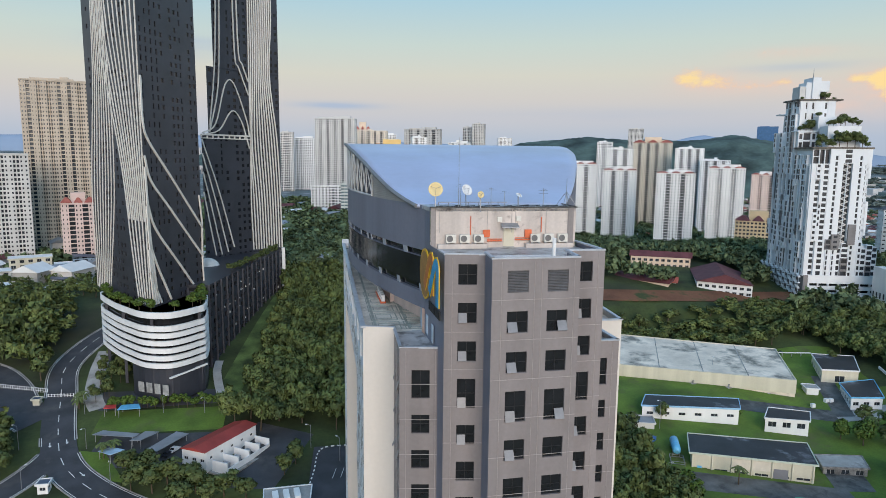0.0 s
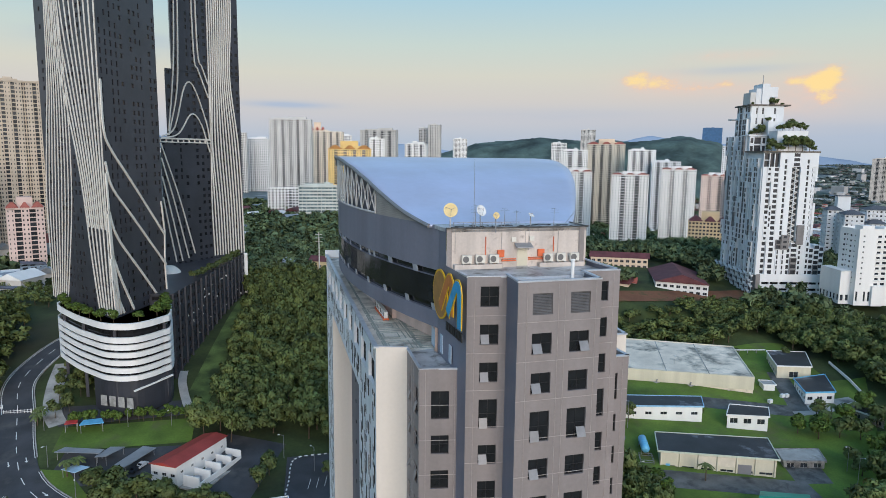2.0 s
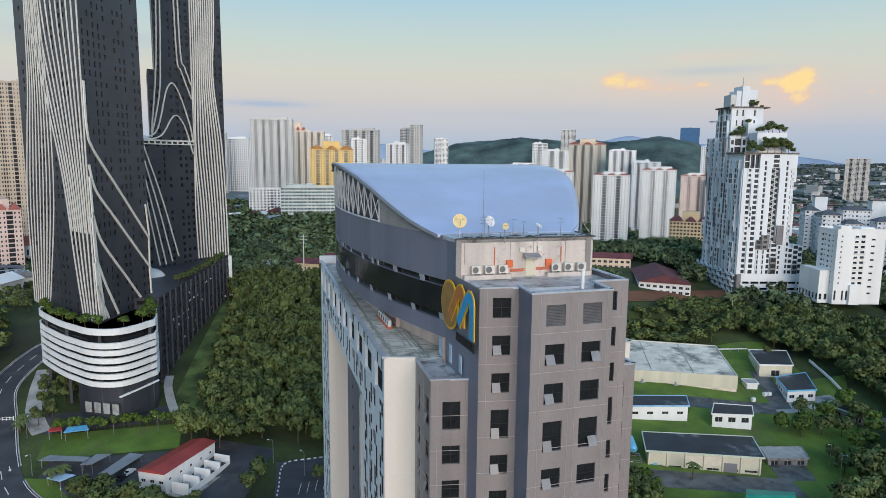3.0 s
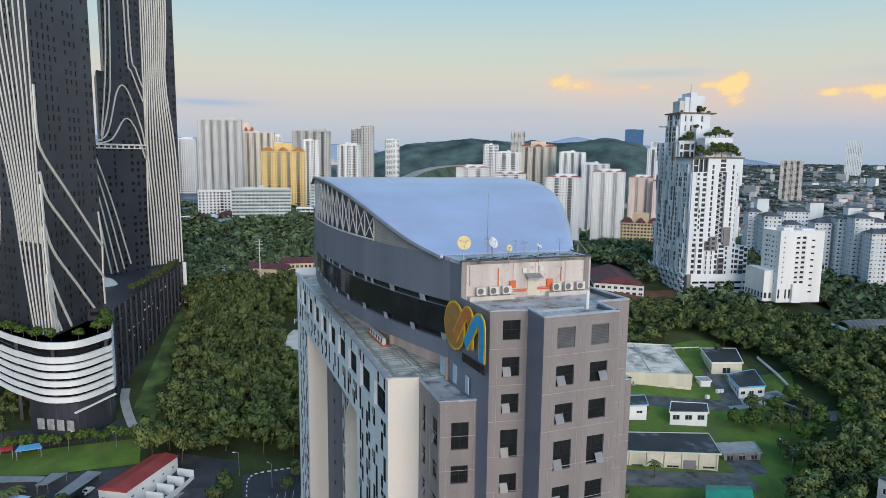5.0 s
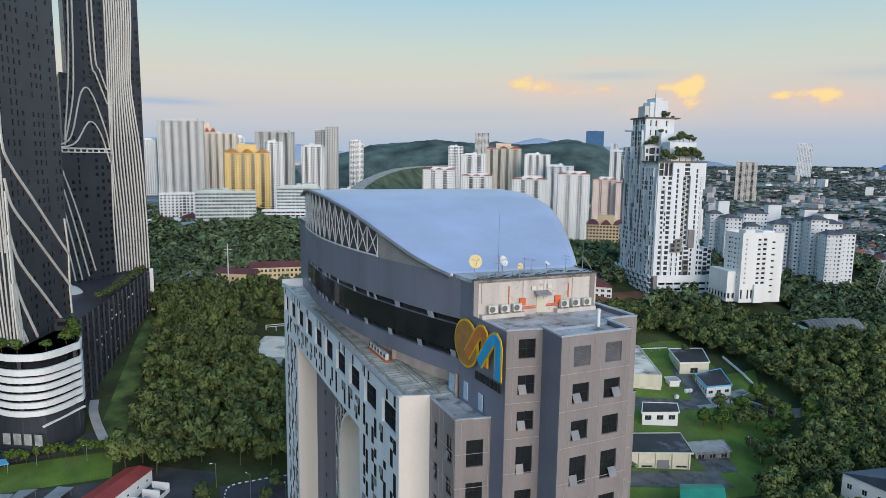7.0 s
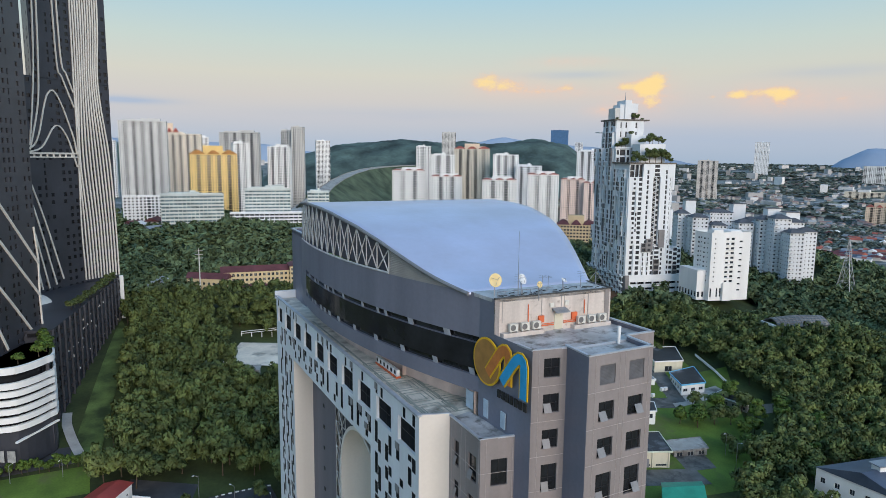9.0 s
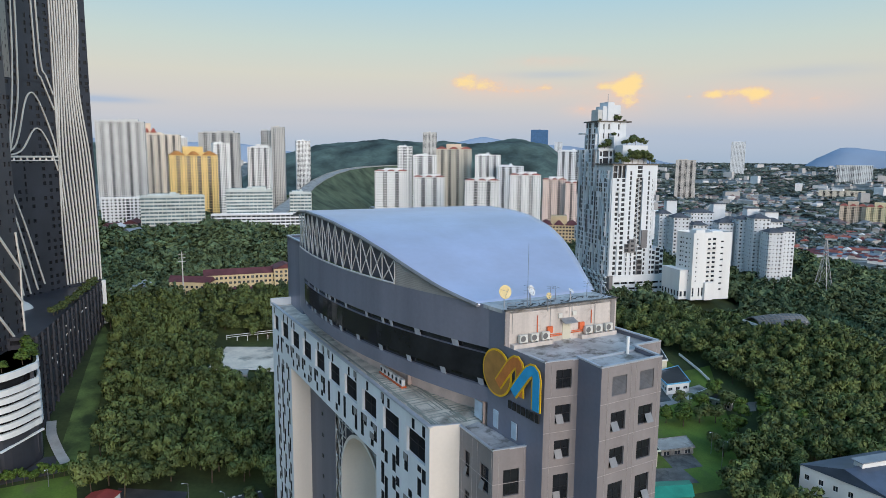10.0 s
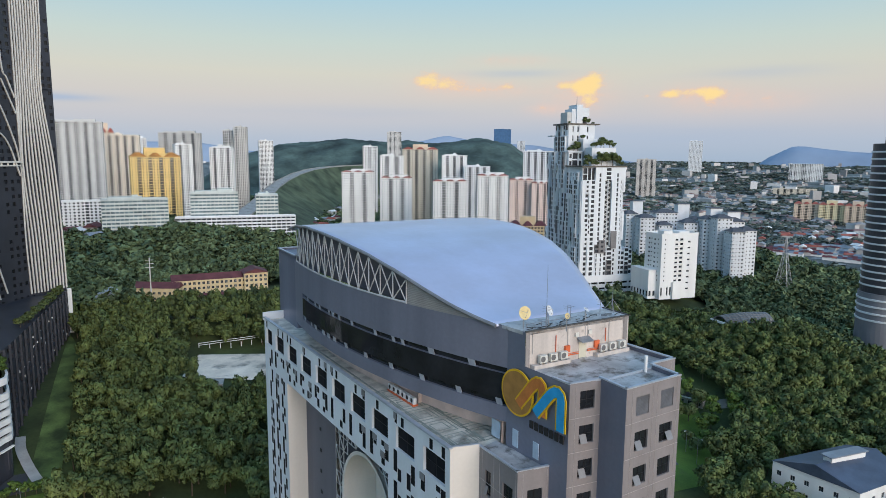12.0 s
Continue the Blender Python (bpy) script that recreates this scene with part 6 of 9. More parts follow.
part("grey_box", g_grey, terr_grey, terr, "grey boxes set between white walls")["kind"] = "stuff"
for a0, a1, b0, b1, z0, z1, lab in ((-0.8, 25.5, 26.0, 47.5, 145.0, 145.9, "thin overhanging roof slab"), (-2.6, 31.8, -0.6, 24.5, 115.6, 116.5, "roof terrace edge"), (-2.4, 9.4, 20.4, 30, 125.8, 126.6, "terrace edge"), (-2.8, 8, 45, 51.6, 137, 137.8, "side terrace edge")):
    b = Build()
    terr_core(a0, a1, b0, b1, z0, z1, b)
    part("roof_edge", b, terr_edge if "roof" in lab else white_cool, terr, lab)
for a0, a1, b0, b1, z0, z1, m in ((1.2, 4.6, 30, 40, 145.9, 153.6, grey_paint), (4.6, 8.0, 29.6, 40, 145.9, 156.0, white_cool), (8.0, 12.8, 28.6, 41, 145.9, 159.0, white_cool), (12.8, 18.6, 30, 40, 150.6, 157.0, white_cool), (12.8, 18.0, 32, 40, 145.9, 150.6, terr_glass)):
    b = Build()
    terr_core(a0, a1, b0, b1, z0, z1, b)
    part("roof_block", b, m, terr)
part("spire", Build().tube((*gp(9, 31), 159 - G_Z), (*gp(9, 31), 164.5 - G_Z), 0.28, 0.1), steel_grey, terr)
stair = Build()
for j in range(14):
    z = 60 + 3.35 * j - G_Z
    stair.beam((*gp(16.0, 0.9), z), (*gp(20.4, 0.9), z + 1.67), 1.0, 0.5)
    stair.beam((*gp(20.4, 0.9), z + 1.67), (*gp(16.0, 0.9), z + 3.35), 1.0, 0.5)
part("stair", stair, grey_paint, terr, "grey zigzag outside stair")["kind"] = "stuff"
# parking podium: solid parapet above open slots
gpod, gpg, gpl = Build(), Build(), Build()
q = [gp(1.0, -1.2), gp(42.4, -1.2), gp(42.4, 56), gp(1.0, 56)]
for k in range(4):
    cells(gpod, gpg, q[k], q[(k + 1) % 4], 0, 15.6, 3.9, (7, 8, 6, 9)[k], lambda i, j: (0.88, 0.40, 0.40), 1.2)
gpod.prism([tuple(p) for p in q], 15.6, 19.6)
part("podium_wall", gpod, white_cool, terr, "white parking podium with open slots")
part("podium_opening", gpg, tower_slot, terr)["kind"] = "stuff"
# slanting white lattice along the podium side
lat = Build()
for k in range(15):
    b0 = 1 + 3.7 * k
    lat.panel(gp(-3.2, b0 + 0.9), gp(-3.2, b0), 0, 21)
    for j in range(6):
        z = 1.0 + 3.4 * j
        lat.beam((*gp(-3.0, b0), z), (*gp(-3.0, b0 + 3.7), z + (1.6 if (j + k) % 2 else -0.6)), 1.4, 0.7)
part("lattice", lat, white_cool, terr, "white slanting lattice on the podium side")
terr_core(-1.6, 1.0, -1.0, 56, 22, 41.5, gpl)
part("podium_core", gpl, terr_grey, terr)

# ---------------------------------------------------------------- distant towers
T = slab_tower
T("apartment_tower", "pale grey slab apartment tower with regular windows", 157, 1005, 64, 26, -16, 166, grey_paint, crown=2, balconies=5)
T("apartment_tower", "pale cream apartment tower", 228, 1081, 62, 24, -20, 151, M("pale cream tower paint", (0.74, 0.65, 0.54), 0.8, 0, 0.07, 0.1, 1, 0.05), crown=1, balconies=5)
T("apartment_tower", "yellow ochre apartment tower with orange gables", 191, 780, 54, 24, -12, 119, yellow_paint, crown=3, roof_m=yellow_paint, hip=(orange_roof, 5.0), balconies=4)
T("apartment_tower", "wide grey apartment tower with darker bays", 347, 1150, 68, 26, -28, 159, M("warm grey paint", (0.50, 0.49, 0.47), 0.8, 0, 0.07, 0.1, 1, 0.05), crown=2, balconies=4)
T("apartment_tower", "slim white apartment tower", 253, 865, 22, 18, -10, 135, white_paint, crown=1, balconies=2)
T("apartment_tower", "pale apartment tower with stepped crown", 430, 1173, 42, 24, -30, 135, white_paint, crown=3, balconies=3)
T("apartment_tower", "slim grey apartment slab", 491, 1288, 19, 30, -30, 171, grey_paint, crown=1)
T("apartment_tower", "slim pale apartment slab", 501, 1251, 25, 26, -30, 177, M("stone grey paint", (0.56, 0.54, 0.51), 0.8, 0, 0.07, 0.1, 1, 0.05), crown=1)
T("apartment_tower", "single white apartment tower by the highway", 694, 1548, 36, 26, -20, 158, white_paint, crown=1)
T("apartment_tower", "grey far apartment tower", 104, 1243, 24, 24, -10, 151, grey_paint, crown=1)
T("apartment_tower", "pale far apartment tower", 142, 1289, 45, 24, -14, 142, white_paint, crown=2)
T("apartment_tower", "far pale tower with red gable", 287, 1416, 36, 24, -14, 164, peach_paint, hip=(terracotta, 9.0))
T("apartment_tower", "far white stepped tower", 320, 1330, 42, 24, -14, 153, white_paint, crown=3)
off = grid_pick(0.88, 0.5, 0.28)
mint_paint = M("pale grey-green office paint", (0.58, 0.61, 0.58), 0.8, 0, 0.07, 0.1, 1, 0.05)
T("office_block", "low white office block with green-tinted glass bands", 134, 660, 60, 26, -14, 78, mint_paint, 3.6, 4.0, off, glass_m=pale_glass, category="office block", group="low office blocks", crown=1)
T("office_block", "low white office block with a set-back top", 213, 657, 48, 28, -20, 82, mint_paint, 3.6, 4.0, off, glass_m=pale_glass, category="office block", group="low office blocks", crown=2)
T("office_block", "low rounded white office block", 272, 655, 24, 26, -24, 78, mint_paint, 3.6, 4.0, off, glass_m=pale_glass, category="office block", group="low office blocks", crown=1)
T("office_block", "low white flat-roofed block", 105, 750, 44, 22, -8, 72, white_paint, 3.4, 4.0, category="office block", group="low office blocks")
T("office_block", "long low white terrace block with open decks", 225, 628, 120, 14, -22, 58, white_cool, 3.4, 5.0, grid_pick(0.85, 0.5, 0.3), category="office block", group="low office blocks", glass_m=far_glass)
red_tops = (("white apartment tower with red hipped gables", 415, 687, 42, 103), ("white apartment tower with red hipped gables", 450, 651, 40, 96), ("white apartment tower with red hipped gables", 452, 548, 40, 95),
            ("white apartment tower with red hipped gables", 509, 535, 37, 101), ("pink and white apartment tower with red roof", 628, 599, 32, 92), ("pink and white apartment tower with red roof", 640, 572, 26, 88))
for k, (lab, x, y, w, top) in enumerate(red_tops):
    T("apartment_tower", lab, x, y, w, 20, -34 - 2 * k, top - 2, white_paint if k < 4 else M("pale pink paint", (0.74, 0.60, 0.54), 0.8, 0, 0.07, 0.1, 1, 0.05), 3.1, 3.0, strips(3 + k), hip=(terracotta, 2.0), crown=2, roof_m=white_paint, balconies=2, group="red-roofed towers", win=(0.34, 0.40, 0.32), share=0.76)
T("apartment_tower", "white tower with brown vertical bays", 533, 776, 36, 22, -36, 122, white_paint, 3.1, 3.0, crown=1, balconies=2)
T("apartment_tower", "tall beige and brown twin apartment tower", 598, 789, 56, 24, -38, 132, M("pale sand paint", (0.60, 0.55, 0.46), 0.8, 0, 0.07, 0.1, 1, 0.05), 3.1, 3.0, crown=3, balconies=4, roof_m=peach_paint, hip=(terracotta, 4.0))
T("apartment_tower", "white tower with a black stripe", 607, 717, 38, 22, -40, 123, white_paint, 3.1, 3.0, crown=1, balconies=3)
T("apartment_tower", "tall grey far tower", 1066, 1501, 40, 30, -36, 189, grey_paint, crown=1)
T("apartment_tower", "wide white apartment slab", 772, 694, 50, 20, -46, 131, white_cool, 3.1, 3.2, crown=1, balconies=4)
T("apartment_tower", "white far apartment tower", 730, 1126, 31, 24, -34, 141, white_paint, crown=1)
T("apartment_tower", "pale blue-white apartment tower", 620, 680, 38, 22, -43, 107, white_cool, 3.1, 3.0, crown=1, balconies=3)
T("apartment_block", "cream apartment block with dark hipped roof", 421, 396, 36, 20, -46, 56, M("cream block paint", (0.60, 0.47, 0.30), 0.8, 0, 0.07, 0.1, 1, 0.05), 3.2, 3.0, grid_pick(0.6, 0.5, 0.3), hip=(maroon_roof, 4.0), category="apartment block")
# white hillside block: two window columns on one side, loggias and slots on the other, low wing with tall windows
HB, H1, H2 = Vector((327, 193.5)), Vector((0.921, -0.389)), Vector((0.389, 0.921))
hill_block = empty("apartment_block", "plain white hillside block with small dark loggias and a low wing", "apartment block", (327, 193.5, 30))
hw_, hg = Build(), Build()


def hp(a, b):
    return H1 * a + H2 * b


def hill_wall(p0, p1, z1, cols, rows, depth):
    """A plain wall with columns of openings (s0, s1, height) on each row height given."""
    hs = [(s0, s1, z, z + h) for s0, s1, h, k in cols for z in rows[k]]
    hw_.panel(p0, p1, 0, z1, hs, depth)
    d = (p1 - p0).normalized()
    inn = Vector((-d.y, d.x)) * (depth - 0.03)
    for s0, s1, za, zb in hs:
        hg.panel(p0 + d * s0 + inn, p0 + d * s1 + inn, za, zb)


h_rows = {0: [11.6 + 3.0 * k for k in range(10)], 1: [6 + 3.9 * k for k in range(9)], 2: [2.4], 3: [12 + 3.0 * k for k in range(10)]}
hill_wall(hp(0, 0), hp(28, 0), 43.5, ((0.8, 1.9, 5.6, 2), (2.4, 3.3, 0.9, 3), (5.2, 6.3, 5.6, 2), (7.6, 8.8, 5.6, 2), (10.4, 12.6, 1.3, 0), (14.0, 16.4, 1.5, 0), (20.0, 22.2, 1.0, 1)), h_rows, 0.35)
hill_wall(hp(28, 0), hp(28, 18), 43.5, ((3, 5, 1.2, 0), (9, 11, 1.2, 0)), h_rows, 0.3)
hill_wall(hp(28, 18), hp(0, 18), 43.5, (), h_rows, 0.3)
hill_wall(hp(0, 18), hp(0, 0), 43.0, ((3.4, 5.4, 1.1, 0), (6.4, 7.6, 0.9, 3), (9.6, 11.4, 1.1, 0), (13.6, 14.6, 0.9, 3)), h_rows, 0.3)
hw_.prism([tuple(hp(a, b)) for a, b in ((0.2, 0.2), (27.8, 0.2), (27.8, 17.8), (0.2, 17.8))], 41.6, 42.2)
for a, c, z in ((hp(0, 0), hp(28, 0), 43.5), (hp(28, 0), hp(28, 18), 43.5), (hp(0, 18), hp(0, 0), 43.0)):
    hw_.beam((*a, z), (*c, z), 0.35, 0.4)
part("wall", hw_, white_paint, hill_block, "plain white walls")
part("glazing", hg, far_glass, hill_block)["kind"] = "stuff"
for a0, a1, b0, b1, z0, z1 in ((9, 15, -1.6, 0, 0, 11.4), (2, 8.5, 1, 8, 42, 45.2), (16, 24, 4, 12, 42, 44.2)):
    part("block", Build().prism([tuple(hp(a, b)) for a, b in ((a0, b0), (a1, b0), (a1, b1), (a0, b1))], z0, z1), white_paint, hill_block)
led = Build()
for z in h_rows[0]:
    led.beam((*hp(10.2, -0.3), z - 0.1), (*hp(16.6, -0.3), z - 0.1), 0.7, 0.5)
part("loggia_ledge", led, white_paint, hill_block)["kind"] = "stuff"
hw2, hg2 = Build(), Build()
q = [hp(-6, 4), hp(0, 4), hp(0, 24), hp(-6, 24)]
for k in range(4):
    cells(hw2, hg2, q[k], q[(k + 1) % 4], 0, 19, 9.5, (2, 4, 2, 6)[k], lambda i, j: (0.55, 0.36, 0.2) if j == 0 else None, 0.4)
hw2.prism([tuple(p) for p in q], 18.6, 19.2)
part("low_wing_wall", hw2, white_paint, hill_block)
part("low_wing_window", hg2, far_glass, hill_block)["kind"] = "stuff"


def winged_tower(label, base, wings, lifts, turn=-36):
    """A tower of staggered wings under slate hipped caps, with tall white lift shafts between them."""
    ox, oy = wings[0][:2]
    root = empty("apartment_tower", label, "apartment tower", (ox, oy, base), "balcony towers")
    for k, (x, y, w, d, top) in enumerate(wings):
        q = rect(x - ox, y - oy, w, d, radians(turn))
        wall, gl, rail = Build(), Build(), Build()
        z1 = top - base
        for i in (0, 3):
            p0, p1 = q[i], q[(i + 1) % 4]
            cells(wall, gl, p0, p1, 0, z1, 3.05, max(3, int((p1 - p0).length / 2.6)), lambda i2, j: ((0.52, 0.42, 0.34), (0.28, 0.28, 0.4), (0.36, 0.36, 0.34))[i2 % 3], 0.4)
            e = (p1 - p0).normalized()
            o = Vector((e.y, -e.x))
            for j in range(int(z1 / 3.05)):
                z = 3.05 * j + 0.5
                rail.beam((*(p0 + (p1 - p0) * 0.04 + o * 0.5), z), (*(p0 + (p1 - p0) * 0.34 + o * 0.5), z), 1.0, 0.7)
        wall.panel(q[1], q[2], 0, z1)
        wall.panel(q[2], q[3], 0, z1)
        part("wall", wall, white_cool, root)
        part("glazing", gl, far_glass, root)["kind"] = "stuff"
        part("balcony", rail, white_cool, root)["kind"] = "stuff"
        e = rect(x - ox, y - oy, w * 1.14, d * 1.14, radians(turn))
        t = rect(x - ox, y - oy, w * 0.3, d * 0.1, radians(turn))
        part("roof", Build().add([(*p, z1) for p in e] + [(*p, z1 + 3.0) for p in t], [(0, 1, 5, 4), (1, 2, 6, 5), (2, 3, 7, 6), (3, 0, 4, 7), (4, 5, 6, 7), (3, 2, 1, 0)]), M("dark grey roof tiles", (0.10, 0.105, 0.12), 0.8, 0, 0.15, 0.2, 1.5, 0.1), root, "slate-grey hipped cap")
    for x, y, w, top in lifts:
        q = rect(x - ox, y - oy, w, w * 0.8, radians(turn))
        part("lift_tower", Build().prism([tuple(p) for p in q], 0, top - base), white_cool, root)
        q = rect(x - ox, y - oy, w * 1.12, w * 0.92, radians(turn))
        part("lift_roof", Build().prism([tuple(p) for p in q], top - base, top - base + 0.5), M("dark grey roof tiles", (0.10, 0.105, 0.12), 0.8, 0, 0.15, 0.2, 1.5, 0.1), root)


winged_tower("white apartment tower with staggered balcony wings and slate caps", 20, ((467, 225, 13, 14, 74), (469, 238, 12, 13, 72), (461, 210, 11, 13, 64.5), (473, 207, 12, 12, 65), (478, 220, 12, 14, 71)), ((484, 240, 10.5, 80), (484, 225, 11, 78)))
winged_tower("white apartment tower with staggered balcony wings and slate caps", 20, ((439, 278, 13, 14, 72), (440, 294, 10, 12, 74), (465, 276, 19, 14, 75), (461, 251, 12, 13, 68.5), (477, 254, 10, 13, 69.5), (448, 266, 12, 12, 66)), ((456, 298, 9, 84), (482, 269, 10.5, 82)))
# paints of these farthest towers are lightened to stand for haze
T("apartment_tower", "tall grey and white balcony tower", 1653, 1054, 54, 40, -56, 117, M("haze-paled brown-grey paint", (0.58, 0.54, 0.50), 0.8, 0, 0.07, 0.1, 1, 0.05), 3.2, 3.5, crown=1, balconies=3)
T("apartment_tower", "pale far twin tower", 2960, 1620, 62, 40, -60, 204, white_cool, 4.0, 6.0, grid_pick(0.4, 0.4, 0.3), crown=1)
T("office_block", "wide white ribbed office slab", 2741, 1027, 117, 50, -69, 102, white_paint, 4.5, 6.0, category="office block", fins=10)
T("apartment_block", "long beige apartment slab", 2040, 788, 117, 26, -68, 32, M("haze-paled cream block paint", (0.70, 0.63, 0.52), 0.8, 0, 0.07, 0.1, 1, 0.05), 3.4, 5.0, category="apartment block", balconies=6)
for k in range(4):
    T("apartment_block", "yellow terraced apartment block with red roof", 1300 + 7 * k, 473 - 42 * k, 42, 22, -70, 36, M("haze-paled yellow paint", (0.76, 0.66, 0.42), 0.8, 0, 0.07, 0.1, 1, 0.05) if k % 2 else peach_paint, 3.2, 4.0, category="apartment block", hip=(terracotta, 4.0), balconies=3, group="yellow blocks")
T("office_tower", "blue glass office tower", 2517, 2499, 92, 60, -45, 268, blue_paint, 5.0, 6.0, grid_pick(0.9, 0.7, 0.2), glass_m=blue_paint, category="office tower", crown=1)
T("apartment_tower", "hazy pale grey tower far off", 2840, 2660, 46, 40, -46, 214, white_cool, 5.0, 6.0)
T("apartment_tower", "large beige apartment tower with ribbed bays", -137, 556, 60, 28, 8, 164, beige_paint, 3.2, 2.6, strips(91), crown=1, balconies=8)
T("apartment_tower", "large beige apartment tower with ribbed bays", -112, 620, 30, 26, 8, 170, beige_paint, 3.2, 2.6, strips(92), crown=1, balconies=4)
T("apartment_block", "pale pink apartment block with red gables", -119, 480, 22, 18, 10, 73, M("rose block paint", (0.66, 0.52, 0.48), 0.8, 0, 0.07, 0.1, 1, 0.05), 3.2, 3.0, hip=(terracotta, 3.4), category="apartment block", balconies=2)
T("apartment_block", "pale grey apartment tower", -172, 488, 42, 22, 14, 107, grey_paint, 3.2, 3.0, category="apartment tower", crown=1, balconies=4)
# round banded tower to the east
band_t = empty("banded_tower", "dark round office tower with white floor bands", "office tower", (385.5, 82, 0))
cb = Build()
n = 40
plan = [(14.0 * math.cos(2 * math.pi * k / n), 14.0 * math.sin(2 * math.pi * k / n)) for k in range(n)]
cb.prism(plan, gz(385.5, 82) - 2, 131)
part("glazing", cb, tower_dark, band_t, "dark glazing")
z = 50
while z < 130:
    part("band", Build().prism([(x * 1.035, y * 1.035) for x, y in plan], z, z + 0.9), white_cool, band_t)
    z += 4.0
part("crown", Build().prism([(x * 0.6, y * 0.6) for x, y in plan], 131, 135), tower_dark, band_t)
pb2 = Build()
pb2.prism([(x * 1.06, y * 1.06) for x, y in plan], gz(385.5, 82) - 2, 46)
part("podium", pb2, grey_dark_paint, band_t)
z = 30
while z < 46:
    part("podium_band", Build().prism([(x * 1.1, y * 1.1) for x, y in plan], z, z + 1.0), white_cool, band_t)
    z += 4.0

# ---------------------------------------------------------------- horizon: wooded hills and blue range
def hill(name, label, az0, az1, dist, crest, material, seed, width=500, n=150, rough=1.0):
    """A ridge seen along compass angles az0..az1; crest(t) gives its height above the sea of houses."""
    v, f = [], []
    rows = 34
    for i in range(n):
        t = i / (n - 1)
        a = radians(az0 + (az1 - az0) * t)
        for j in range(rows):
            u = j / (rows - 1)
            d = dist + width * (u - 0.35)
            x, y = -45 + d * math.sin(a), -40 + d * math.cos(a)
            h = crest(t) * math.sin(math.pi * min(1, u / 0.7) / 2) ** 1.5 if u < 0.7 else crest(t) * math.cos(math.pi * (u - 0.7) / 0.6)
            h += rough * noise.noise(Vector((x * 0.012, y * 0.012, seed))) * 9 * min(1, h / 30) + rough * noise.noise(Vector((x * 0.05, y * 0.05, seed))) * 3 * min(1, h / 30) + rough * noise.noise(Vector((x * 0.11, y * 0.11, seed))) * 3.5 * min(1, h / 30)
            v.append((x, y, max(h, -3) + 4 if j else -30))
    for i in range(n - 1):
        for j in range(rows - 1):
            a = i * rows + j
            f.append((a, a + rows, a + rows + 1, a + 1))
    return tagged(new(name, mesh_of(name, v, f, material, True)), label, "hill", kind="structure")


def bump(*knots):
    xs, zs = zip(*knots)
    return lambda t: float(np.interp(t, xs, zs))


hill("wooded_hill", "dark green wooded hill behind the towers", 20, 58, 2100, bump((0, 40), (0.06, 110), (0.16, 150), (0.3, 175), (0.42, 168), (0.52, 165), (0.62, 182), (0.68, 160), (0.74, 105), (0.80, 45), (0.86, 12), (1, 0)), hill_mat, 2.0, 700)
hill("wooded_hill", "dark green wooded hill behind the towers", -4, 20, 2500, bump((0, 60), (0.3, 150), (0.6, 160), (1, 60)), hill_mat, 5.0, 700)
# the blue of the air between is painted into the range's base colour
blue_hill = M("far range in haze blue", (0.29, 0.37, 0.49), 1.0, 0, 0.1, 0.002, 0.01, 0.0, spec=0.0)
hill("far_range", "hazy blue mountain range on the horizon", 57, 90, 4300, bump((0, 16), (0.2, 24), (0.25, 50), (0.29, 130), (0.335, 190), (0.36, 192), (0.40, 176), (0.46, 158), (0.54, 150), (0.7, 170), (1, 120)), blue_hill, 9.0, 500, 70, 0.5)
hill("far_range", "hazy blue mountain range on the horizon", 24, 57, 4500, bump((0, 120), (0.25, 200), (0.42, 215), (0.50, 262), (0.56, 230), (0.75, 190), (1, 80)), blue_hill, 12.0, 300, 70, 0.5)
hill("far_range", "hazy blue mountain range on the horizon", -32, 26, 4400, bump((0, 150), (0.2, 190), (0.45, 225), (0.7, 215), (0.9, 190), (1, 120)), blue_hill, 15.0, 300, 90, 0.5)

# carpet of houses on the plain
def houses(name, label, count, seed, region, sizes, roofs):
    r = random.Random(seed)
    walls, tops = Build(), {m: Build() for m in roofs}
    done = 0
    while done < count:
        a, d = radians(r.uniform(*region[0])), region[1][0] * (region[1][1] / region[1][0]) ** r.random()
        x, y = -45 + d * math.sin(a), -40 + d * math.cos(a)
        done += 1
        w, l, h = r.uniform(*sizes), r.uniform(*sizes) * 1.5, r.choice((4, 6.5, 7, 9))
        z = gz(x, y)
        turn = radians(r.choice((20, 110, 65)) + r.uniform(-4, 4))
        q = rect(x, y, l, w, turn)
        walls.prism([tuple(p) for p in q], z - 2, z + h, False)
        e = rect(x, y, l * 1.12, w * 1.15, turn)
        m = (e[0] + e[3]) / 2, (e[1] + e[2]) / 2
        tops[r.choice(roofs)].add([(*p, z + h) for p in e] + [(*m[0], z + h + w * 0.28), (*m[1], z + h + w * 0.28)], [(0, 1, 5, 4), (2, 3, 4, 5), (3, 0, 4), (1, 2, 5)])
    root = empty(name, label, "houses", kind="stuff")
    part("walls", walls, M("weathered house paint", (0.48, 0.46, 0.44), 0.85, 0, 0.1, 0.05, 0.6, 0.05, island=0.3), root)["kind"] = "stuff"
    for m, b in tops.items():
        part("roofs", b, m, root)["kind"] = "stuff"




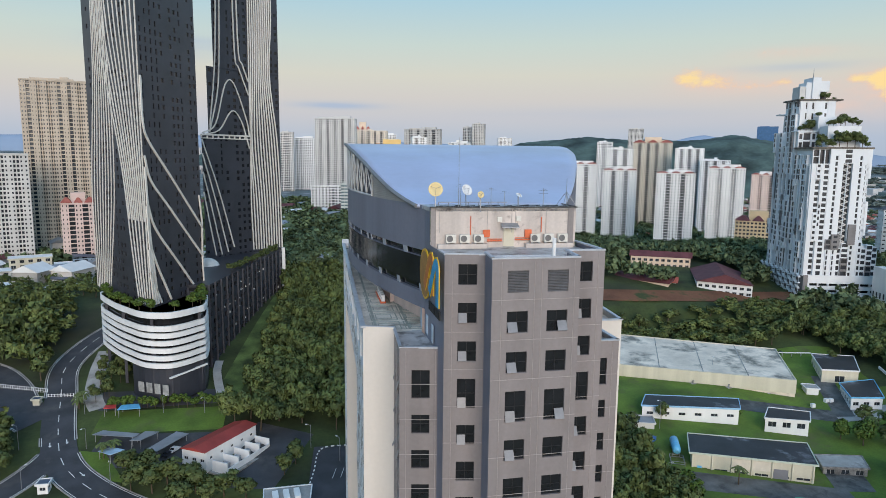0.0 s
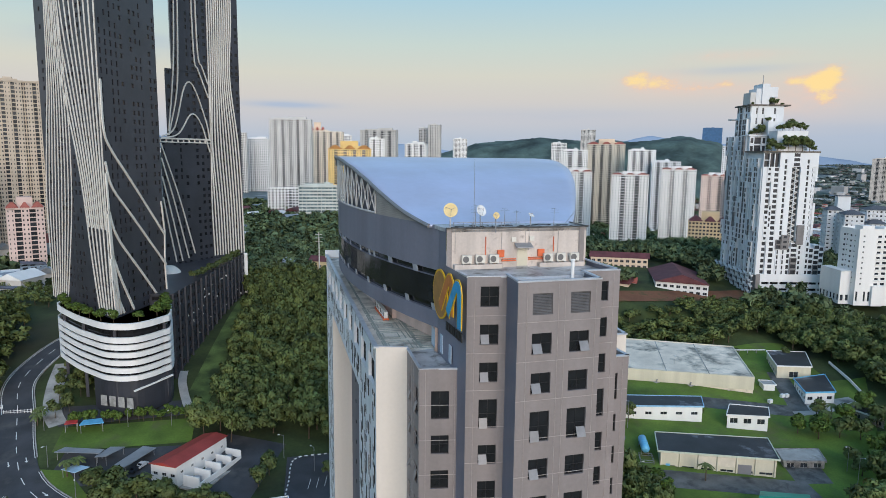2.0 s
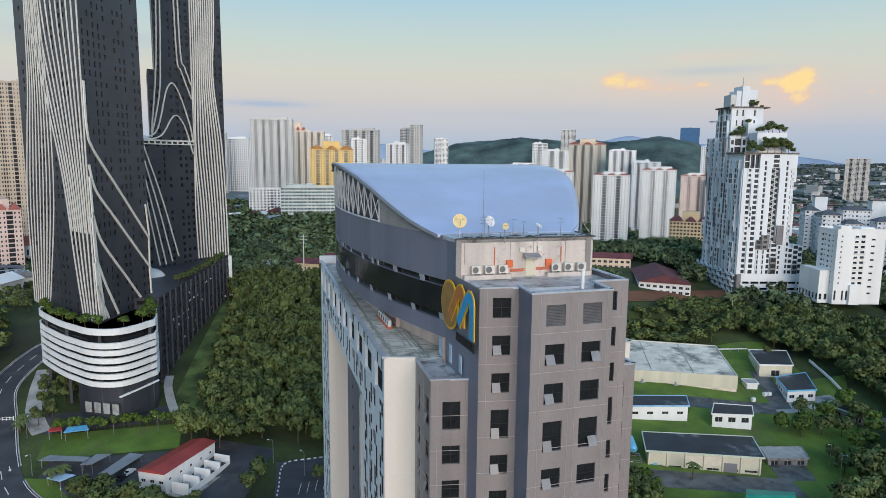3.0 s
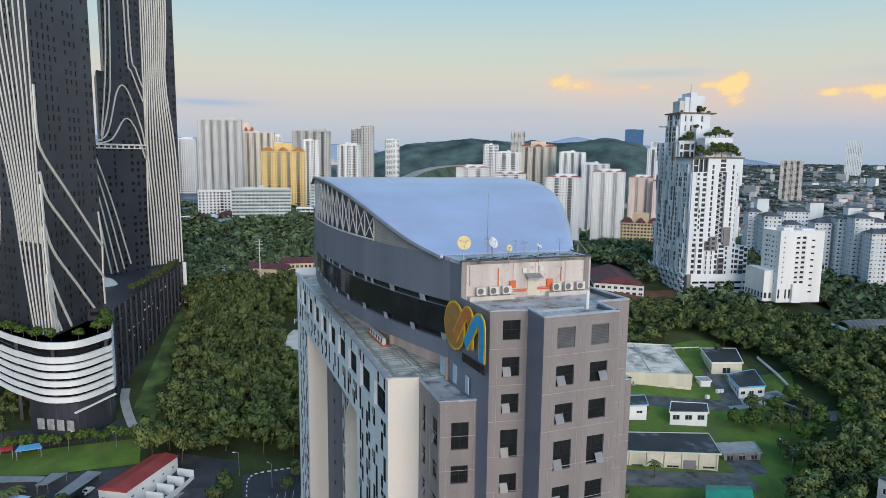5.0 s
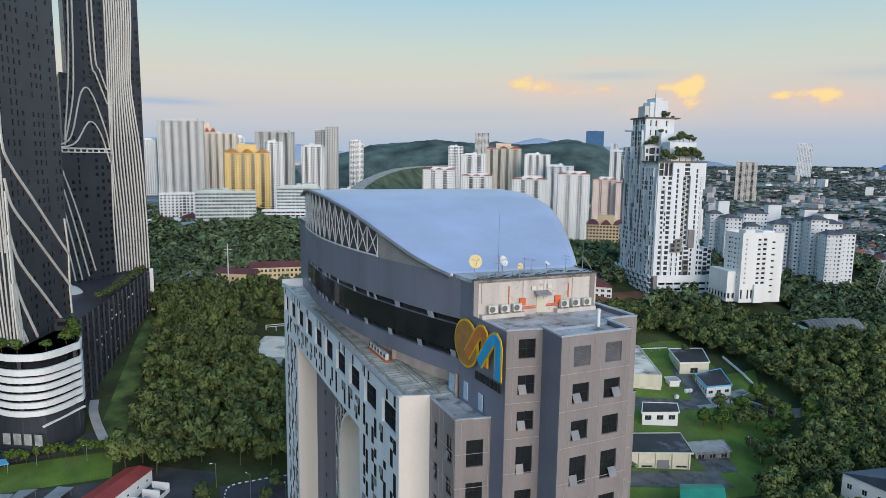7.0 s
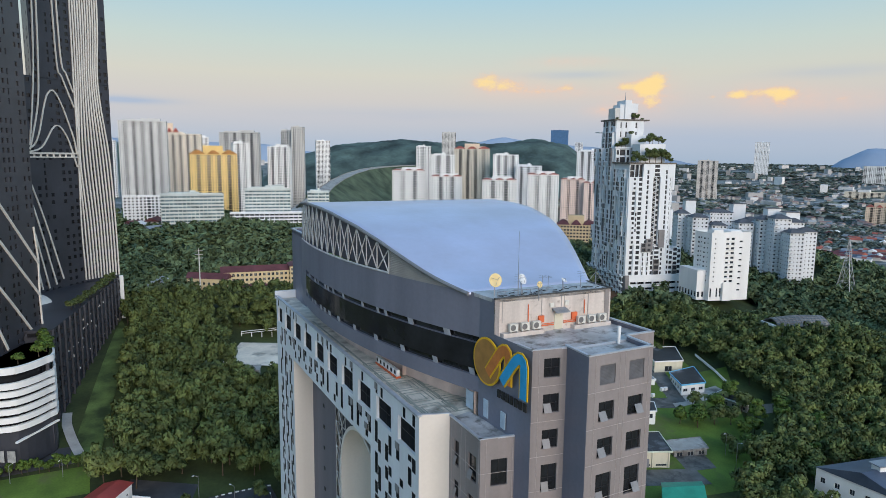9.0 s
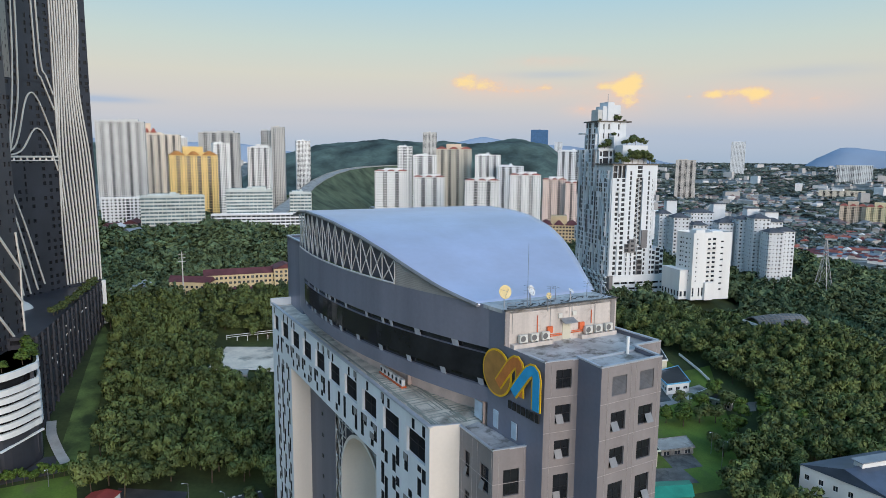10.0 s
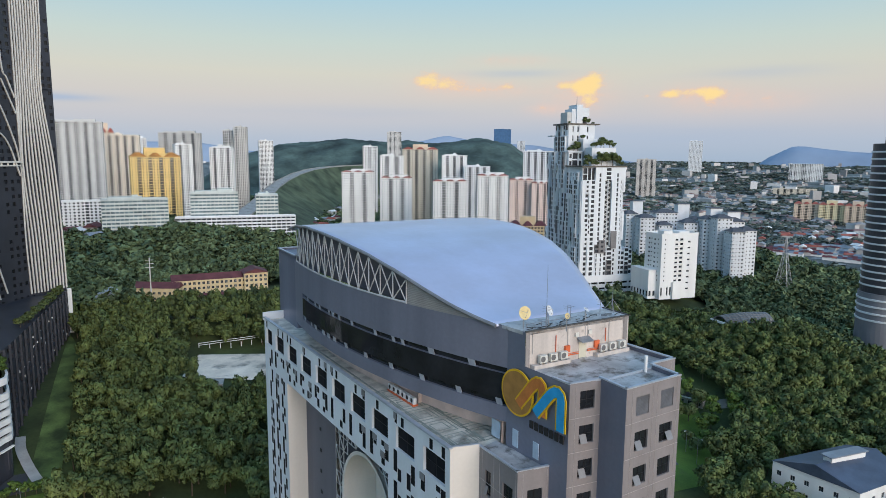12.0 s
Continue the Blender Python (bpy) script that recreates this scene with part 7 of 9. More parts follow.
def terrace_rows(name, label, rows, roofs, seed):
    """Rows of joined terrace houses: (x, y, length, turn) with party walls, stepped roof pieces and porches."""
    r = random.Random(seed)
    for x, y, length, turn in rows:
        d = Vector((math.cos(radians(turn)), math.sin(radians(turn))))
        s = Vector((-d.y, d.x))
        root = empty(name, label, "terrace houses", (x, y, gz(x, y)), "terrace rows")
        o = Vector((x, y))
        walls, tops, porch = Build(), {}, Build()
        n = int(length / 5.0)
        for k in range(n):
            c = d * (5.0 * (k - n / 2))
            z = gz(*(o + c)) - gz(x, y)
            h = 4.6 + r.choice((0, 0, 0, 0.6))
            q = [c - s * 4, c + d * 4.9 - s * 4, c + d * 4.9 + s * 4, c + s * 4]
            walls.prism([tuple(p) for p in q], z - 3, z + h, False)
            e = [c - s * 4.6, c + d * 5.0 - s * 4.6, c + d * 5.0 + s * 4.6, c + s * 4.6]
            m = r.choice(roofs)
            tops.setdefault(m, Build()).add([(*p, z + h) for p in e] + [(*c, z + h + 1.9), (*(c + d * 5.0), z + h + 1.9)], [(0, 1, 5, 4), (2, 3, 4, 5), (3, 0, 4), (1, 2, 5)])
            if r.random() < 0.8:
                pq = [c + d * 0.3 - s * 7.4, c + d * 4.6 - s * 7.4, c + d * 4.6 - s * 4, c + d * 0.3 - s * 4]
                porch.prism([tuple(p) for p in pq], z + 2.4, z + 2.6)
        part("house_wall", walls, white_paint, root)["kind"] = "stuff"
        for m, b in tops.items():
            part("roof_piece", b, m, root)["kind"] = "stuff"
        if porch.v:
            part("porch", porch, r.choice((grey_roof, white_paint, slate_roof)), root)["kind"] = "stuff"


rr_ = random.Random(71)
rows_ = []
for k in range(16):
    for j in range(5):
        rows_.append((770 + 26 * k + 10 * j + rr_.uniform(-3, 3), 352 - 8 * k - 56 * j + rr_.uniform(-3, 3), rr_.choice((40, 46, 52)), 104 + rr_.uniform(-2, 2)))
for k in range(8):
    rows_.append((800 + 44 * k, 430 - 8 * k + rr_.uniform(-12, 12), rr_.choice((34, 46, 60)), rr_.choice((104, 14))))
terrace_rows("terrace_row", "row of terrace houses with red and pale roofs", rows_, (maroon_roof, maroon_roof, terracotta, grey_roof, slate_roof, maroon_roof), 72)
# roof colours paled to carry the haze over the plain
haze_paled = [M(n_, c_, 0.85, 0, 0.15, 0.05, 0.6, 0.05) for n_, c_ in (("haze-paled red roofs", (0.30, 0.20, 0.185)), ("haze-paled grey roofs", (0.31, 0.315, 0.33)), ("haze-paled brown roofs", (0.24, 0.19, 0.185)), ("haze-paled concrete roofs", (0.42, 0.41, 0.41)))]
houses("far_houses", "low houses with haze-paled red and grey roofs spread over the plain", 1700, 31, ((54, 96), (1150, 4700)), (7, 12), haze_paled)
houses("far_houses", "small houses between the towers and the plain", 260, 34, ((52, 82), (900, 1250)), (7, 10), (terracotta, maroon_roof, grey_roof, white_paint))
houses("far_houses", "low houses between the distant towers", 520, 32, ((24, 56), (820, 1850)), (7, 11), (terracotta, maroon_roof, white_paint, grey_roof))
houses("far_houses", "pale houses on the western slope", 130, 33, ((-22, 14), (420, 1000)), (9, 15), (grey_roof, white_paint, maroon_roof))
mid = Build()
rm = random.Random(35)
for k in range(560):
    a, d = radians(rm.uniform(-12, 96)), 1400 * (4700 / 1400) ** (rm.random() ** 0.6)
    x, y = -45 + d * math.sin(a), -40 + d * math.cos(a)
    mid.prism([tuple(p) for p in rect(x, y, rm.uniform(14, 46), rm.uniform(12, 24), rm.uniform(0, 3))], 0, gz(x, y) + rm.choice((8, 9, 10, 12, 14, 18, 24, 30)))
thing("far_city", mid, M("far city paint", (0.56, 0.54, 0.53), 0.8, 0, 0.2, 0.004, 0.3, 0.0, island=0.35), "pale far city blocks", "city blocks", kind="stuff")

# ---------------------------------------------------------------- roads and lawns
road_line = smooth_line([(-66, 275), (-76, 256), (-82.5, 234), (-80, 212), (-76, 186), (-71, 168), (-61, 153), (-46, 138), (-24, 120), (10, 96)])
branch_line = smooth_line([(-74, 178), (-79, 166), (-90, 152), (-108, 140), (-140, 128)])
west_line = smooth_line([(-84, 196), (-92, 205), (-100, 222), (-112, 236), (-140, 250)])
ROADS = (("road", road_line, 5.2), ("road", branch_line, 4.6), ("road", west_line, 7.5))


def runs(line, off, others):
    """Stretches of a line whose kerb side does not lie on another road."""
    out, cur = [], []
    for k, p in enumerate(line):
        d = (line[min(k + 1, len(line) - 1)] - line[max(k - 1, 0)]).normalized()
        q = p + Vector((d.y, -d.x)) * off
        if any(min((q - r).length for r in o) < ow + 0.6 for o, ow in others):
            if len(cur) > 1:
                out.append(cur)
            cur = []
        else:
            cur.append(p)
    return out + ([cur] if len(cur) > 1 else [])


for nm, line, w in ROADS:
    tagged(new(nm, strip(line, -w, w, 0.20).mesh(nm, asphalt)), "grey asphalt road with white edge lines", "road", kind="structure")
    others = [(o, ow) for _, o, ow in ROADS if o is not line]
    for s in (-1, 1):
        for run in runs(line, s * w, others):
            tagged(new("kerb", strip(run, s * w, s * (w + 0.35), 0.34, 0.3).mesh("kerb", concrete)), "pale concrete road kerb", "kerb", kind="structure")
            tagged(new("edge_line", strip(run, s * (w - 0.55), s * (w - 0.35), 0.225).mesh("edge_line", road_paint)), "white painted edge line", "road marking", kind="structure")
dash = Build()
for k in range(4, len(road_line) - 12, 2):
    seg2 = strip(road_line[k:k + 2], -0.12, 0.12, 0.225)
    dash.add(seg2.v, seg2.f)
tagged(new("lane_marking", dash.mesh("lane_marking", road_paint)), "white dashed lane line", "road marking", kind="structure")
arrow = Build()
for k, off in ((22, 2.4), (22, -2.4), (27, -2.2), (33, 2.4)):
    p = road_line[min(k, len(road_line) - 2)]
    d = (road_line[min(k, len(road_line) - 2) + 1] - p).normalized()
    s = Vector((d.y, -d.x))
    c = p + s * off
    pts = [c - d * 1.5 - s * 0.15, c - d * 1.5 + s * 0.15, c + d * 0.6 + s * 0.15, c + d * 0.6 + s * 0.5, c + d * 1.6, c + d * 0.6 - s * 0.5, c + d * 0.6 - s * 0.15]
    arrow.add([(q.x, q.y, gz(q.x, q.y) + 0.23) for q in pts], [tuple(range(7))])
tagged(new("lane_arrow", arrow.mesh("lane_arrow", road_paint)), "white painted lane arrows", "road marking", kind="structure")
drive = smooth_line([(-66, 200), (-68.5, 207), (-69.8, 216), (-70.3, 231), (-69.5, 246)])
tagged(new("driveway", strip(drive, -3.0, 3.0, 0.18).mesh("driveway", concrete)), "pale concrete driveway beside the podium", "driveway", kind="structure")
patch("forecourt", [(-66, 199), (-26, 196), (-24, 206), (-66, 212)], asphalt, "dark forecourt in front of the podium", "forecourt", 0.14)
patch("lawn", [(-66, 184), (-24, 178), (-22, 193), (-64, 198)], grass_mat, "mown bright green lawn", "lawn", 0.16)
patch("car_park", [(-66, 166), (-34, 156), (-22, 176), (-62, 183)], asphalt, "dark asphalt parking yard", "car park", 0.12)
patch("yard", [(-28, 146), (-10, 140), (6, 168), (-12, 180)], asphalt, "dark yard beside the red-roofed building", "yard", 0.10)
patch("car_park", [(-2, 128), (24, 122), (26, 158), (5, 160)], asphalt, "dark car park with a striped kerb", "car park", 0.14)
patch("verge", [(-70, 176), (-60, 172), (-52, 154), (-60, 158)], grass_mat, "narrow grass verge by the road", "verge", 0.13)
patch("lawn", [(112, 92), (178, 70), (262, 140), (118, 196)], grass_mat, "rough grass round the works buildings", "lawn", 0.12)
patch("lawn", [(118, 190), (240, 130), (264, 186), (168, 236)], grass_mat, "rough grass round the reservoir", "lawn", 0.14)
patch("works_road", [(168, 149), (204, 128), (210, 136), (174, 157)], yard_mat, "cracked asphalt works road", "road", 0.2)
patch("works_road", [(204, 128), (238, 124), (240, 132), (210, 138)], concrete, "pale concrete works road", "road", 0.22)
patch("works_road", [(206, 132), (214, 130), (236, 160), (228, 164)], yard_mat, "asphalt works road", "road", 0.24)
patch("works_yard", [(116, 106), (160, 82), (164, 92), (122, 115)], yard_mat, "dark wet works yard", "yard", 0.2)
patch("works_yard", [(160, 92), (172, 88), (178, 98), (168, 106)], yard_mat, "dark wet works yard", "yard", 0.22)
patch("front_street", [(84, 66), (190, 28), (196, 42), (92, 84)], asphalt, "asphalt street behind a fence", "road", 0.2)
patch("track", [(232, 104), (275, 78), (279, 84), (236, 111)], M("pale dirt track", (0.26, 0.23, 0.19), 0.95, 0, 0.2, 0.1, 1.2, 0.2), "pale dirt track between trees", "track", 0.2)
patch("red_earth", [(150, 268), (296, 240), (304, 254), (158, 286)], red_earth, "bare red earth bank", "earth bank", 0.35)
patch("red_earth", [(296, 240), (356, 214), (364, 228), (304, 254)], red_earth, "bare red earth bank", "earth bank", 0.35)
stripes = Build()
kl = smooth_line([(-1, 134), (3, 146), (7, 158), (16, 158.5), (26, 157)], 1.0)
for k in range(0, len(kl) - 1, 2):
    s3 = strip(kl[k:k + 2], -0.2, 0.2, 0.34, 0.3)
    stripes.add(s3.v, s3.f)
tagged(new("striped_kerb", stripes.mesh("striped_kerb", road_paint)), "white blocks of a striped kerb", "kerb", kind="structure")
bays = Build()
for k in range(6):
    a = Vector((8 + 2.6 * k, 141))
    bays.add([(p.x, p.y, gz(p.x, p.y) + 0.2) for p in (a, a + Vector((0.15, 0)), a + Vector((2.15, 5)), a + Vector((2.0, 5)))], [(0, 1, 2, 3)])
tagged(new("bay_line", bays.mesh("bay_line", road_paint)), "white parking bay lines", "road marking", kind="structure")


# ---------------------------------------------------------------- low buildings
def low_house(name, label, corners, z0, z1, wall_m, roof_m, category="building", rows=(), overhang=0.5, fascia=None, gable=0.0, group=""):
    """A low building on four plan corners (counter-clockwise). rows: (side, count, width, sill, head) of windows."""
    c = Vector((sum(p[0] for p in corners) / 4, sum(p[1] for p in corners) / 4))
    q = [Vector(p) - c for p in corners]
    area = sum(q[k].x * q[(k + 1) % 4].y - q[(k + 1) % 4].x * q[k].y for k in range(4))
    if area < 0:
        q = [q[1], q[0], q[3], q[2]]
    root = empty(name, label, category, (c.x, c.y, z0), group)
    h = z1 - z0
    body = Build()
    for k in range(4):
        p0, p1 = q[k], q[(k + 1) % 4]
        L = (p1 - p0).length
        holes = []
        for side, n, w, sill, head in rows:
            if side == k:
                for i in range(n):
                    s = L * (i + 0.5) / n
                    if s - w / 2 > 0.1 and s + w / 2 < L - 0.1:
                        holes.append((s - w / 2, s + w / 2, sill, head))
        body.panel(p0, p1, -2.0, h, holes, 0.25)
        d = (p1 - p0).normalized()
        inn = Vector((-d.y, d.x)) * 0.22
        for s0, s1, a, b in holes:
            wn = part("window", Build().panel(p0 + d * s0 + inn, p0 + d * s1 + inn, a, b), far_glass, root)
            for s in (s0 + 0.05, (s0 + s1) / 2, s1 - 0.05):
                part("mullion", Build().beam((*(p0 + d * s + inn * 0.85), a), (*(p0 + d * s + inn * 0.85), b), 0.07, 0.07), steel_white, wn)
    part("wall", body, wall_m, root)
    o = [p * (1 + overhang / max(p.length, 1)) for p in q]
    rb = Build()
    if gable:
        m0, m1 = (o[0] + o[1]) / 2, (o[2] + o[3]) / 2
        if (o[1] - o[0]).length > (o[2] - o[1]).length:
            m0, m1 = (o[1] + o[2]) / 2, (o[3] + o[0]) / 2
            o = o[1:] + o[:1]
        rb.add([(*p, h) for p in o] + [(*m0, h + gable), (*m1, h + gable)], [(0, 4, 5, 3), (1, 2, 5, 4), (0, 1, 4), (2, 3, 5), (3, 2, 1, 0)])
        part("roof", rb, roof_m, root)
    else:
        rb.prism([tuple(p) for p in o], h, h + 0.3)
        part("roof", rb, roof_m, root)
        fb = Build()
        for k in range(4):
            fb.beam((*o[k], h + 0.22), (*o[(k + 1) % 4], h + 0.22), 0.3, 0.62)
        part("fascia", fb, fascia or wall_m, root)
    return root


# works buildings on the east side
sh = low_house("pump_house", "long cream pump house with a wet black flat roof, sky sheen painted in", [(124.5, 117.4), (156.6, 97.6), (166.8, 111.1), (133.9, 129.8)], 4.6, 11.3, shed_cream, flat_black,
               rows=((0, 6, 4.2, 1.2, 2.0),), overhang=0.9, fascia=M("pale green fascia", (0.55, 0.60, 0.50), 0.7, 0, 0.08, 0.5, 4, 0.05))
c0, c1 = Vector((124.5, 117.4)), Vector((156.6, 97.6))
cc = Vector(((124.5 + 156.6 + 166.8 + 133.9) / 4, (117.4 + 97.6 + 111.1 + 129.8) / 4))
dS = (c1 - c0).normalized()
nS = Vector((dS.y, -dS.x))
for s in (0.3, 6.5, 12.6, 18.8, 25.0, 31.0, 37.2):
    a = c0 + dS * s - cc
    part("pilaster", Build().beam((*(a + nS * 0.12), 0), (*(a + nS * 0.12), 6.6), 0.45, 0.4), shed_cream, sh)
a = c0 + dS * 25.5 - cc + nS * 0.1
part("shutter_door", Build().panel(a, a + dS * 4.4, 0.1, 4.2), grey_dark_paint, sh, "grey roller shutter")
a = c0 + dS * 2.0 - cc + nS * 0.1
part("door", Build().panel(a, a + dS * 1.4, 0.1, 2.6), blue_plastic, sh, "pale blue door")
for k in range(2):
    a = c0 + dS * (12.8 + 6.2 * k) - cc + nS * 0.08
    part("recess", Build().panel(a, a + dS * 5.6, 3.0, 6.1), M("warm cream bay", (0.66, 0.60, 0.50), 0.8, 0, 0.05, 0.5, 3, 0.05), sh)
low_house("works_block", "white works block with blue trim and black roof", [(128.9, 151.0), (162.2, 136.9), (169.3, 145.5), (137.3, 159.9)], 8.8, 14.6, white_paint, flat_black, rows=((0, 6, 2.6, 2.6, 3.7),), fascia=M("sky blue trim", (0.30, 0.52, 0.72), 0.6, 0, 0.08, 0.5, 4, 0.05))
low_house("works_block", "white works block with a dark flat roof", [(168.5, 130.3), (181.8, 123.0), (189.1, 129.7), (177.8, 137.7)], 7.6, 12.8, white_paint, flat_black, rows=((0, 3, 2.9, 2.2, 4.2),))
low_house("works_block", "cream works block with a black flat roof", [(227.5, 158.0), (241.2, 151.4), (258.6, 168.4), (242.7, 176.9)], 11.5, 17, shed_cream, flat_black, rows=((3, 5, 2.2, 1.2, 2.6), (0, 1, 4.0, 0.3, 3.0)), fascia=white_paint)
low_house("works_block", "white and blue works block with a black roof", [(217.3, 135.0), (229.8, 131.1), (245.9, 148.1), (228.0, 149.1)], 9, 13.6, white_paint, flat_black, rows=((0, 3, 2.4, 1.4, 2.8), (3, 5, 2.0, 1.2, 2.8)), fascia=blue_plastic)
low_house("kiosk", "small white kiosk with a grey roof", [(211.1, 150.6), (215.5, 148.6), (218.2, 153.0), (213.6, 155.4)], 9.8, 12.6, white_paint, concrete)
low_house("guard_block", "long low grey building with white roof edge", [(226.0, 124.5), (227.4, 108.3), (234.1, 110.5), (239.0, 125.4)], 6.8, 10.2, M("weathered grey wall", (0.30, 0.29, 0.27), 0.85, 0, 0.2, 0.3, 3, 0.1), flat_black, rows=((0, 4, 2.2, 0.8, 2.2),), fascia=white_paint)
low_house("ruined_shed", "ruined grey shed with a stained flat roof", [(165.0, 101.5), (178.0, 96.0), (184.0, 103.5), (170.0, 109.0)], 5.0, 7.6, M("ruined wall", (0.26, 0.25, 0.24), 0.9, 0, 0.3, 0.6, 4, 0.2), concrete, rows=((0, 3, 2.6, 0.4, 2.0),))
low_house("green_shed", "shed with a bright green metal roof", [(129.0, 80.2), (142.0, 73.5), (150.2, 80.6), (138.3, 87.5)], 3.0, 8.8, M("green sheet wall", (0.04, 0.24, 0.17), 0.5, 0.1, 0.1, 0.4, 3, 0.05), green_roof, gable=1.4)
bh = low_house("blue_roof_house", "white building with a slate-blue hipped metal roof", [(176, 28), (201, 22), (212, 44), (178, 56)], 1.5, 16.5, white_paint, slate_roof, rows=((3, 6, 1.6, 10.4, 12.2), (0, 5, 1.6, 10.4, 12.2), (3, 6, 1.6, 5.4, 7.2), (0, 5, 1.6, 5.4, 7.2)), gable=4.2)
part("roof_monitor", Build().box(-9, 7, -1.6, 1.6, 18.0, 20.6, Matrix.Rotation(radians(-20), 4, "Z")), white_paint, bh, "white roof monitor")
part("monitor_roof", Build().box(-9.8, 7.8, -2.2, 2.2, 20.6, 20.9, Matrix.Rotation(radians(-20), 4, "Z")), grey_roof, bh)

res = empty("reservoir", "covered concrete reservoir with a pale stained deck", "reservoir", (188, 190, 12))
rq = [Vector(p) - Vector((188, 190)) for p in ((143.9, 190.9), (203.8, 149.8), (232.3, 188.7), (172.8, 234.3))]
part("deck", Build().prism([tuple(p) for p in rq], -8, 5.2), pool_roof, res, "pale rain-stained deck")
for k in range(4):
    part("parapet", Build().beam((*(rq[k]), 2.6), (*(rq[(k + 1) % 4]), 2.6), 0.5, 5.9), shed_cream, res, "cream reservoir wall")
    pass
for k in range(1, 4):
    a, c = rq[0] + (rq[1] - rq[0]) * (k / 4), rq[3] + (rq[2] - rq[3]) * (k / 4)
    part("deck_joint", Build().beam((*a, 5.24), (*c, 5.24), 0.4, 0.1), concrete, res)
fence_line = [(172, 236), (190, 229), (208.3, 213), (232, 195), (247.7, 182.1)]
fw = empty("white_fence", "long white boundary rail behind the reservoir", "fence", (208, 212, 18))
for k in range(len(fence_line) - 1):
    a, c = Vector(fence_line[k]), Vector(fence_line[k + 1])
    za, zc = gz(*a) + 1.8, gz(*c) + 1.8
    o = Vector((208, 212, 18))
    part("rail", Build().beam(Vector((*a, za)) - o, Vector((*c, zc)) - o, 0.35, 0.5), white_paint, fw)
    for j in range(5):
        p = a + (c - a) * (j / 5)
        part("post", Build().beam(Vector((*p, gz(*p) - 0.3)) - o, Vector((*p, gz(*p) + 2.0)) - o, 0.3), concrete, fw)
wl = [(262, 158), (252, 140), (243, 126)]
fw2 = empty("white_fence", "white boundary wall along the trees", "fence", (252, 140, 8))
for a, c in zip(wl, wl[1:]):
    a, c = Vector(a), Vector(c)
    o = Vector((252, 140, 8))
    part("rail", Build().beam(Vector((*a, gz(*a) + 1.4)) - o, Vector((*c, gz(*c) + 1.4)) - o, 0.4, 1.2), white_paint, fw2)

tank = empty("gas_tank", "sky blue cylindrical tank on a steel frame", "tank", (125.5, 127.0, 6.5))
td = Vector((9, 14.6)).normalized()
tb = Build()
ring_n = 20
prof = [(-5.2, 0.2), (-4.9, 1.0), (-4.4, 1.45), (4.4, 1.45), (4.9, 1.0), (5.2, 0.2)]
tv, tf = [], []
for s, r in prof:
    for k in range(ring_n):
        a = 2 * math.pi * k / ring_n
        side = Vector((td.y, -td.x)) * (r * math.cos(a))
        p = td * s + side
        tv.append((p.x, p.y, 3.4 + r * math.sin(a)))
for j in range(len(prof) - 1):
    for k in range(ring_n):
        tf.append((j * ring_n + k, j * ring_n + (k + 1) % ring_n, (j + 1) * ring_n + (k + 1) % ring_n, (j + 1) * ring_n + k))
tb.add(tv, tf)
part("vessel", tb, blue_plastic, tank, "sky blue steel vessel", True)
for s in (-3.2, 3.2):
    for e in (-1.2, 1.2):
        p = td * s + Vector((td.y, -td.x)) * e
        part("leg", Build().beam((*p, -1), (*p, 3.2), 0.25), steel_grey, tank)
cage = Build()
cp = [td * -9.5 + Vector((td.y, -td.x)) * e for e in (-2.2, 2.2)] + [td * -4 + Vector((td.y, -td.x)) * e for e in (2.2, -2.2)]
for p, q2 in zip(cp, cp[1:] + cp[:1]):
    cage.beam((*p, 1.6), (*q2, 1.6), 0.12)
    cage.beam((*p, 0.8), (*q2, 0.8), 0.12)
    cage.beam((*p, -1), (*p, 1.7), 0.14)
part("cage", cage, steel_grey, tank)
low_house("pump_shed", "small grey shed roof on posts", [(120, 146), (128, 142), (131, 148), (123, 152)], 8.2, 11.0, grey_paint, grey_roof)
tarp = thing("tarpaulin", Build().box(-4, 4, -3, 3, 0, 1.4, Matrix.Rotation(0.5, 4, "Z")), M("blue tarpaulin", (0.05, 0.14, 0.36), 0.5, 0, 0.2, 0.6, 3, 0.2), "crumpled blue tarpaulin over stored goods", "tarpaulin")
tarp.location = (119, 136, gz(119, 136))
for k, (x, y) in enumerate(((170, 172), (182, 164), (196, 156), (222, 176), (214, 166))):
    root = empty("vent_unit", "small grey vent unit on a concrete pad", "vent", (x, y, gz(x, y)), "vent units")
    part("pad", Build().box(-1.1, 1.1, -1.1, 1.1, -0.4, 0.25), concrete, root)
    part("pipe", Build().tube((0, 0, 0.2), (0, 0, 1.2), 0.28, n=10), steel_grey, root)
    part("elbow", Build().tube((0, 0, 1.2), (0.7, 0.2, 1.1), 0.28, n=10), steel_grey, root)
for x, y in ((204, 141), (213.5, 143), (215.5, 142.5)):
    thing("white_box", Build().box(x - 0.9, x + 0.9, y - 0.6, y + 0.6, gz(x, y) - 0.2, gz(x, y) + 1.6), white_paint, "white equipment cabinet on the grass", "cabinet", "cabinets")

# red-roofed substation with walled bays on the west side
rr = low_house("substation", "white building under a red metal roof", [(-36.2, 159.2), (-29.0, 153.4), (-13.2, 170.6), (-20.4, 175.0)], 11.0, 17.2, white_paint, red_roof, gable=1.0, overhang=0.8,
               rows=((0, 3, 1.6, 2.6, 3.6), (1, 5, 1.2, 3.2, 4.0)))
e0, e1 = Vector((-28.0, 152.4)), Vector((-11.4, 170.6))
ed = (e1 - e0).normalized()
en = Vector((ed.y, -ed.x))
